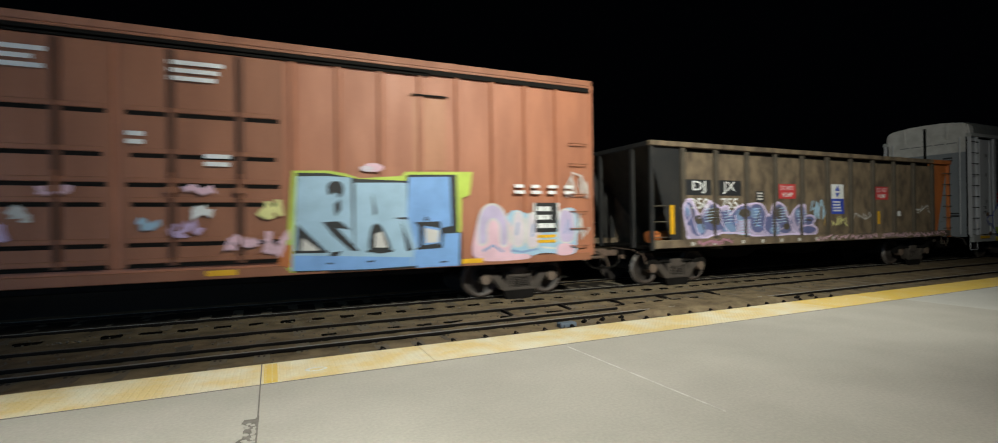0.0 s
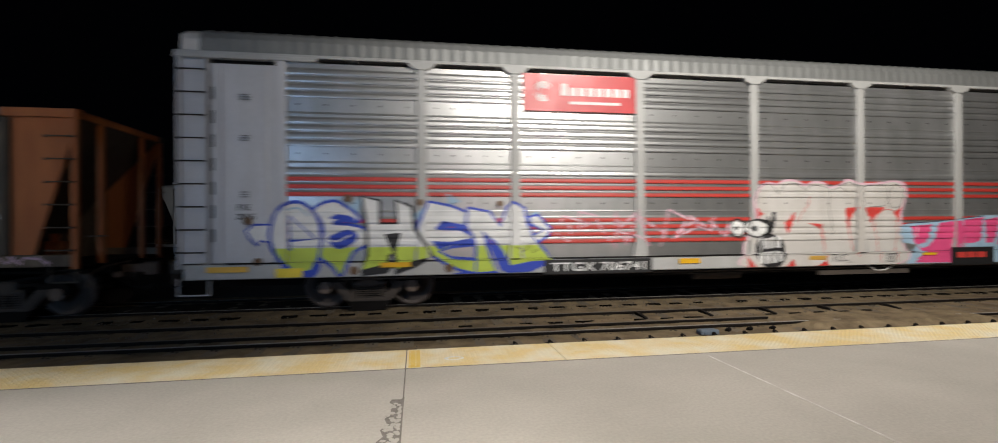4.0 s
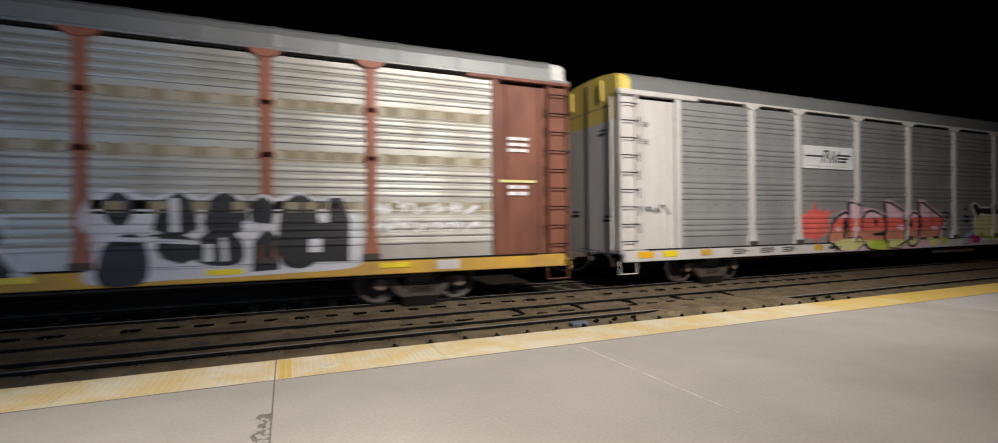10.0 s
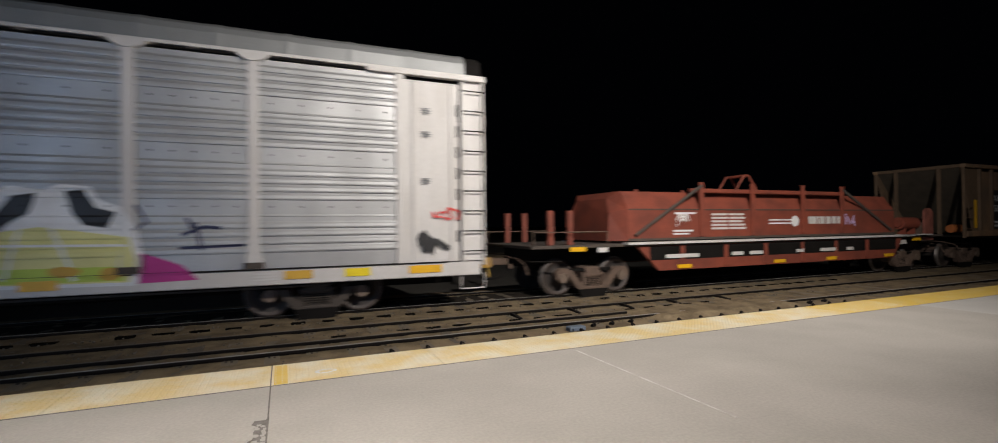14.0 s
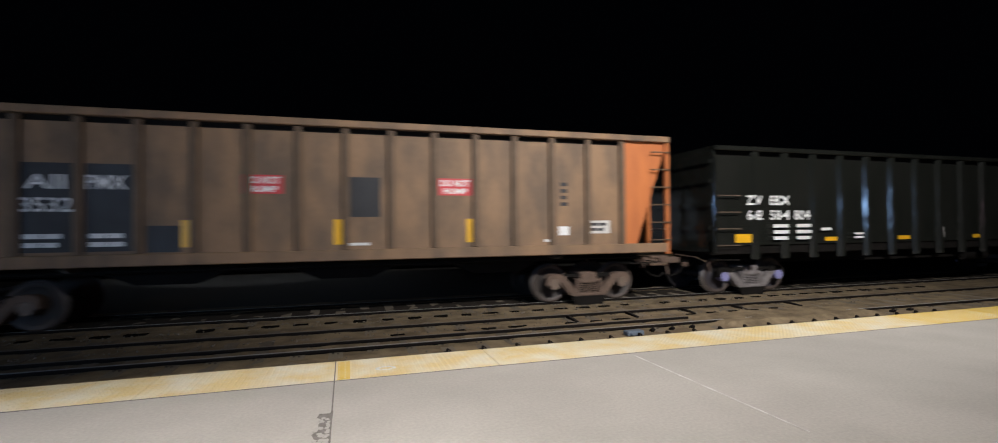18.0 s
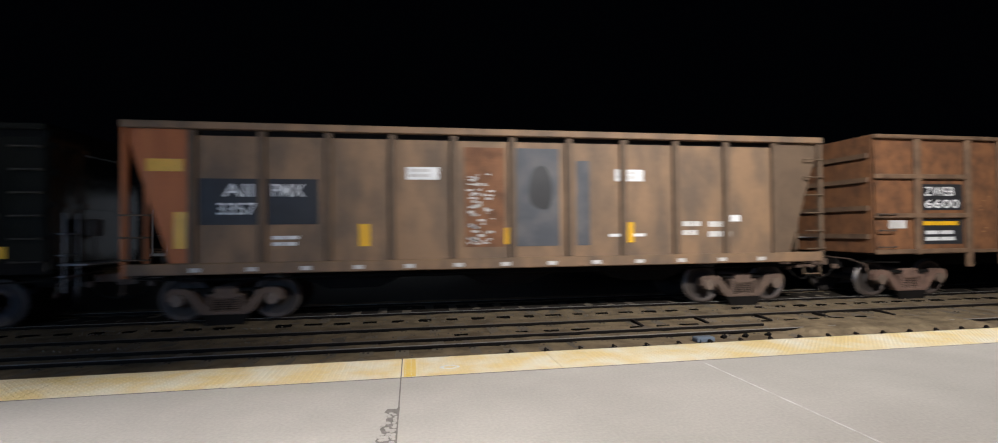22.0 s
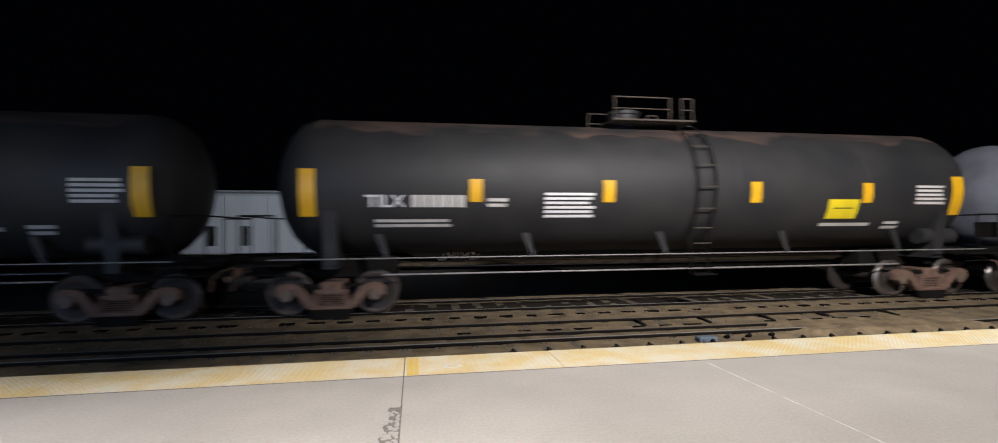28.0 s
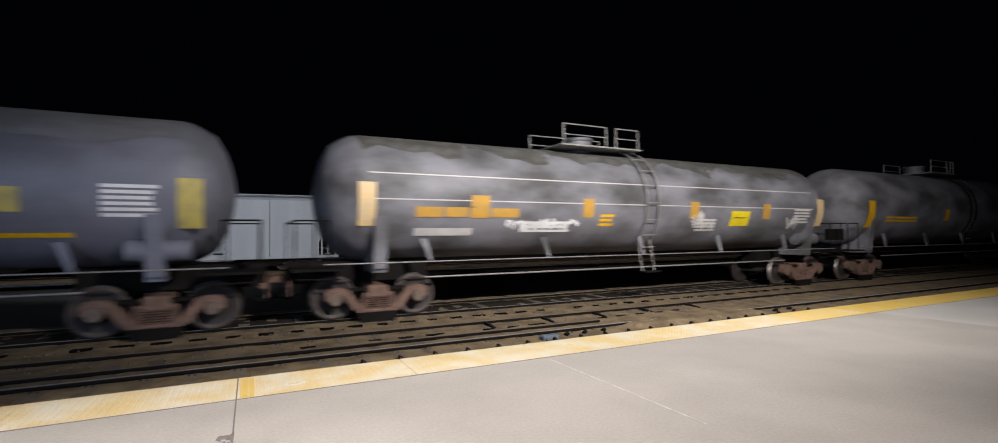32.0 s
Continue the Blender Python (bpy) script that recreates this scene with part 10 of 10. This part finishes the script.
def dark_tank(start, marks, ladder, right, length):
    ob = tank_car(start, length, "matt black tank car with rust along its top and yellow marks", TANK_BLACK, TRUCK_RUST, ladder,
                  [(0.85, 0.31, *BIG), (right, 0.33, *BIG)] + [(m, 0.27, *SMALL) for m in marks], marks[-1] - 0.62,
                  [(5.75, 6.95, 2.05, 2.62, WHITE), (2.15, 4.0, 1.86, 2.06, DIRTY_WHITE), (4.5, 4.95, 2.28, 2.5, DIRTY_WHITE), (right - 1.2, right - 0.25, 2.35, 2.85, DIRTY_WHITE),
                   (marks[-1] - 1.1, marks[-1] + 0.3, 1.82, 1.9, DIRTY_WHITE), (marks[-1] + 0.7, marks[-1] + 1.2, 1.75, 1.98, DIRTY_WHITE)], 3, rust=True)
    tank_text(ob, "TILX", 1.98, 2.78, 2.27, 2.52, WHITE)
    step = (marks[0] - 3.1) / 6
    for k in range(6):
        part("number_bar", on_tank(2.9 + k * step, 2.9 + (k + 0.84) * step, 2.27, 2.52, 1.52, 2.78, 0.011), DIRTY_WHITE, ob, "white bar in place of a digit")
    return ob


dark_tank(196.15, (4.35, 7.55, 10.55, 13.15), 9.45, 15.9, 16.55)
dark_tank(214.2, (4.25, 7.2, 10.8, 13.8), 9.5, 16.4, 17.35)
grey = tank_car(232.6, 17.0, "blue-grey tank car with a dark spill stain under its hatch", TANK_GREY, TRUCK_RUST, 8.35,
                [(0.95, 0.42, 1.95, 2.95), (16.3, 0.40, 1.95, 2.85)] + [(m, 0.32, 2.22, 2.62) for m in (4.9, 6.5, 10.05, 13.8)], 12.35,
                [(2.0, 3.9, 1.80, 2.08, FADED_YELLOW), (15.0, 15.9, 2.15, 2.75, WHITE), (10.75, 11.7, 1.55, 2.2, DIRTY_WHITE), (6.6, 7.2, 3.35, 3.47, REFLECT), (12.9, 14.6, 1.8, 1.88, REFLECT)], 5, grime=[(8.2, 0.70)], dusty=True, deck_at=(-0.75, 1.95), dome=1.2, rails=((-0.7, -0.2), (0.3, 1.8)), high=0.66, mid=2.68, r=1.44, mark=FADED_YELLOW)
for x0, x1 in ((1.9, 2.5), (2.56, 3.1), (3.16, 3.7), (3.76, 4.4)):
    part("yellow_lettering", on_tank(x0, x1, 2.19, 2.42, 1.44, 2.68, 0.012), FADED_YELLOW, grey, "worn yellow lettering as plain bars")
art = Spray(grey, "pale sprayed panel with dark scribbles", [PALE_WORN, SOOT], lambda x, z: math.sqrt(1.449 ** 2 - (z - 2.68) ** 2), [1.4 + 0.08 * k for k in range(13)], (), floor=1.3, name="worn_patch")
art.fill(0, 4.55, 2.16, 4.72, 2.2, 5.62, 2.25, 5.9, 2.27, 6.2, 2.08, 6.42, 2.02, 6.18, 1.84, 6.02, 1.5, 5.7, 1.44, 5.2, 1.42, 4.9, 1.46, 4.5, 1.42, 4.42, 1.62)
for path in ((4.95, 1.62, 5.0, 2.0, 5.2, 2.16), (5.2, 2.1, 5.4, 1.9, 5.1, 1.82), (5.3, 2.17, 5.55, 2.1, 5.45, 1.8), (4.7, 2.24, 5.6, 2.29, 5.95, 2.3), (5.7, 2.2, 5.85, 1.95, 6.05, 2.05), (4.6, 2.05, 4.75, 1.7)):
    art.line(1, 0.05, *path)
art.done()
sooty = tank_car(251.1, 17.2, "soot-streaked grey tank car with yellow and white marks", TANK_SOOTY, TRUCK_RUST, 8.7,
                 [(m, 0.34, 2.22, 2.70) for m in (3.6, 6.6, 10.4, 13.6)], 12.4,
                 [(2.0, 3.4, 1.78, 1.95, DIRTY_WHITE), (15.0, 15.9, 2.1, 2.6, DIRTY_WHITE), (4.7, 6.3, 1.85, 2.15, WHITE), (10.6, 11.5, 1.85, 2.25, DIRTY_WHITE), (7.0, 7.5, 2.0, 2.35, REFLECT), (1.0, 16.0, 2.56, 2.585, DIRTY_WHITE), (1.0, 16.0, 3.12, 3.145, DIRTY_WHITE)], 6, rust=True, sooty=True, deck_at=(-2.6, 0.15), dome=-1.4, rails=((-2.5, -1.1), (-0.75, 0.05)), high=0.62, mid=2.68, r=1.44, mark=DULL_AMBER)
for x in (0.95, 16.4):
    part("reflector", on_tank(x - 0.18, x + 0.18, 2.0, 2.92, 1.44, 2.68, 0.016), FADED_PEACH, sooty, "faded pale upright reflector")
ROUND = lambda x, z: math.sqrt(1.452 ** 2 - (z - 2.68) ** 2)
for x0, x1, z0, z1, seed in ((4.2, 4.9, 1.86, 2.12, 301), (4.85, 5.55, 1.9, 2.2, 302), (5.5, 6.3, 1.88, 2.16, 303)):
    tag_scrawl(sooty, x0, x1, z0, z1, ROUND, WHITE, seed, "white sprayed scrawl", 0.075, 6)
for x0, x1, z0, z1, seed in ((10.3, 10.8, 1.9, 2.45, 304), (10.75, 11.3, 1.85, 2.2, 305), (14.6, 15.2, 1.9, 2.4, 306)):
    tag_scrawl(sooty, x0, x1, z0, z1, ROUND, DIRTY_WHITE, seed, "white sprayed scrawl", 0.06, 5)
for x0, x1, z0, z1 in ((2.0, 2.62, 2.19, 2.42), (2.68, 3.24, 2.20, 2.42), (3.30, 3.78, 2.18, 2.42), (3.84, 4.56, 2.20, 2.41)):
    part("yellow_lettering", on_tank(x0, x1, z0, z1, 1.44, 2.68, 0.012), DULL_AMBER, sooty, "worn yellow lettering as plain bars")
part("yellow_lettering", on_tank(3.3, 3.75, 2.44, 2.70, 1.44, 2.68, 0.018), DULL_AMBER, sooty, "worn yellow mark")
for z in (3.02, 3.12):
    part("end_mark", Form().box(0.215, 0.235, -0.80, -0.42, z, z + 0.07), DULL_AMBER, sooty, "worn yellow mark on the domed end")
tank_car(269.6, 17.2, "dark grey tank car at the tail of the view", TANK_SOOTY, TRUCK_RUST, 8.7, [(0.95, 0.42, 1.95, 2.95), (6.6, 0.34, 2.22, 2.70)], 12.4, [(2.0, 4.6, 2.17, 2.42, REFLECT)], 7)
tank_car(288.1, 17.2, "dark grey tank car at the tail of the view", TANK_GREY, TRUCK_RUST, 8.7, [(0.95, 0.42, 1.95, 2.95)], 12.4, [(2.0, 4.6, 2.17, 2.42, REFLECT)], 8)
covered_hopper()


def motions():
    times = [0.0, 0.5, 1.0, 1.5, 2.0, 3.0] + [2.0 * k for k in range(2, 17)]
    starts = dict(CARS)
    for ob, start in CARS:
        walk(ob, [(t, pose(start - gone(t), CENTRE, RAIL_Z)) for t in times])
    # wheels roll while their car is near the viewer and are left at rest far out of view
    for wheel, ob, (x, y, z) in WHEELS:
        seen = [k / 12 for k in range(385) if -26 < starts[ob] + wheel.parent.location.x + x - gone(k / 12) < 40]
        rows = sorted({0.0, 32.0, *seen})
        first = gone(seen[0]) if seen else 0
        last = gone(seen[-1]) if seen else 0
        turn = lambda t: math.degrees(-(min(max(gone(t), first), last) - first) / 0.457)
        walk(wheel, [(t, pose(x, y, z, 0, turn(t), 0)) for t in rows])


motions()
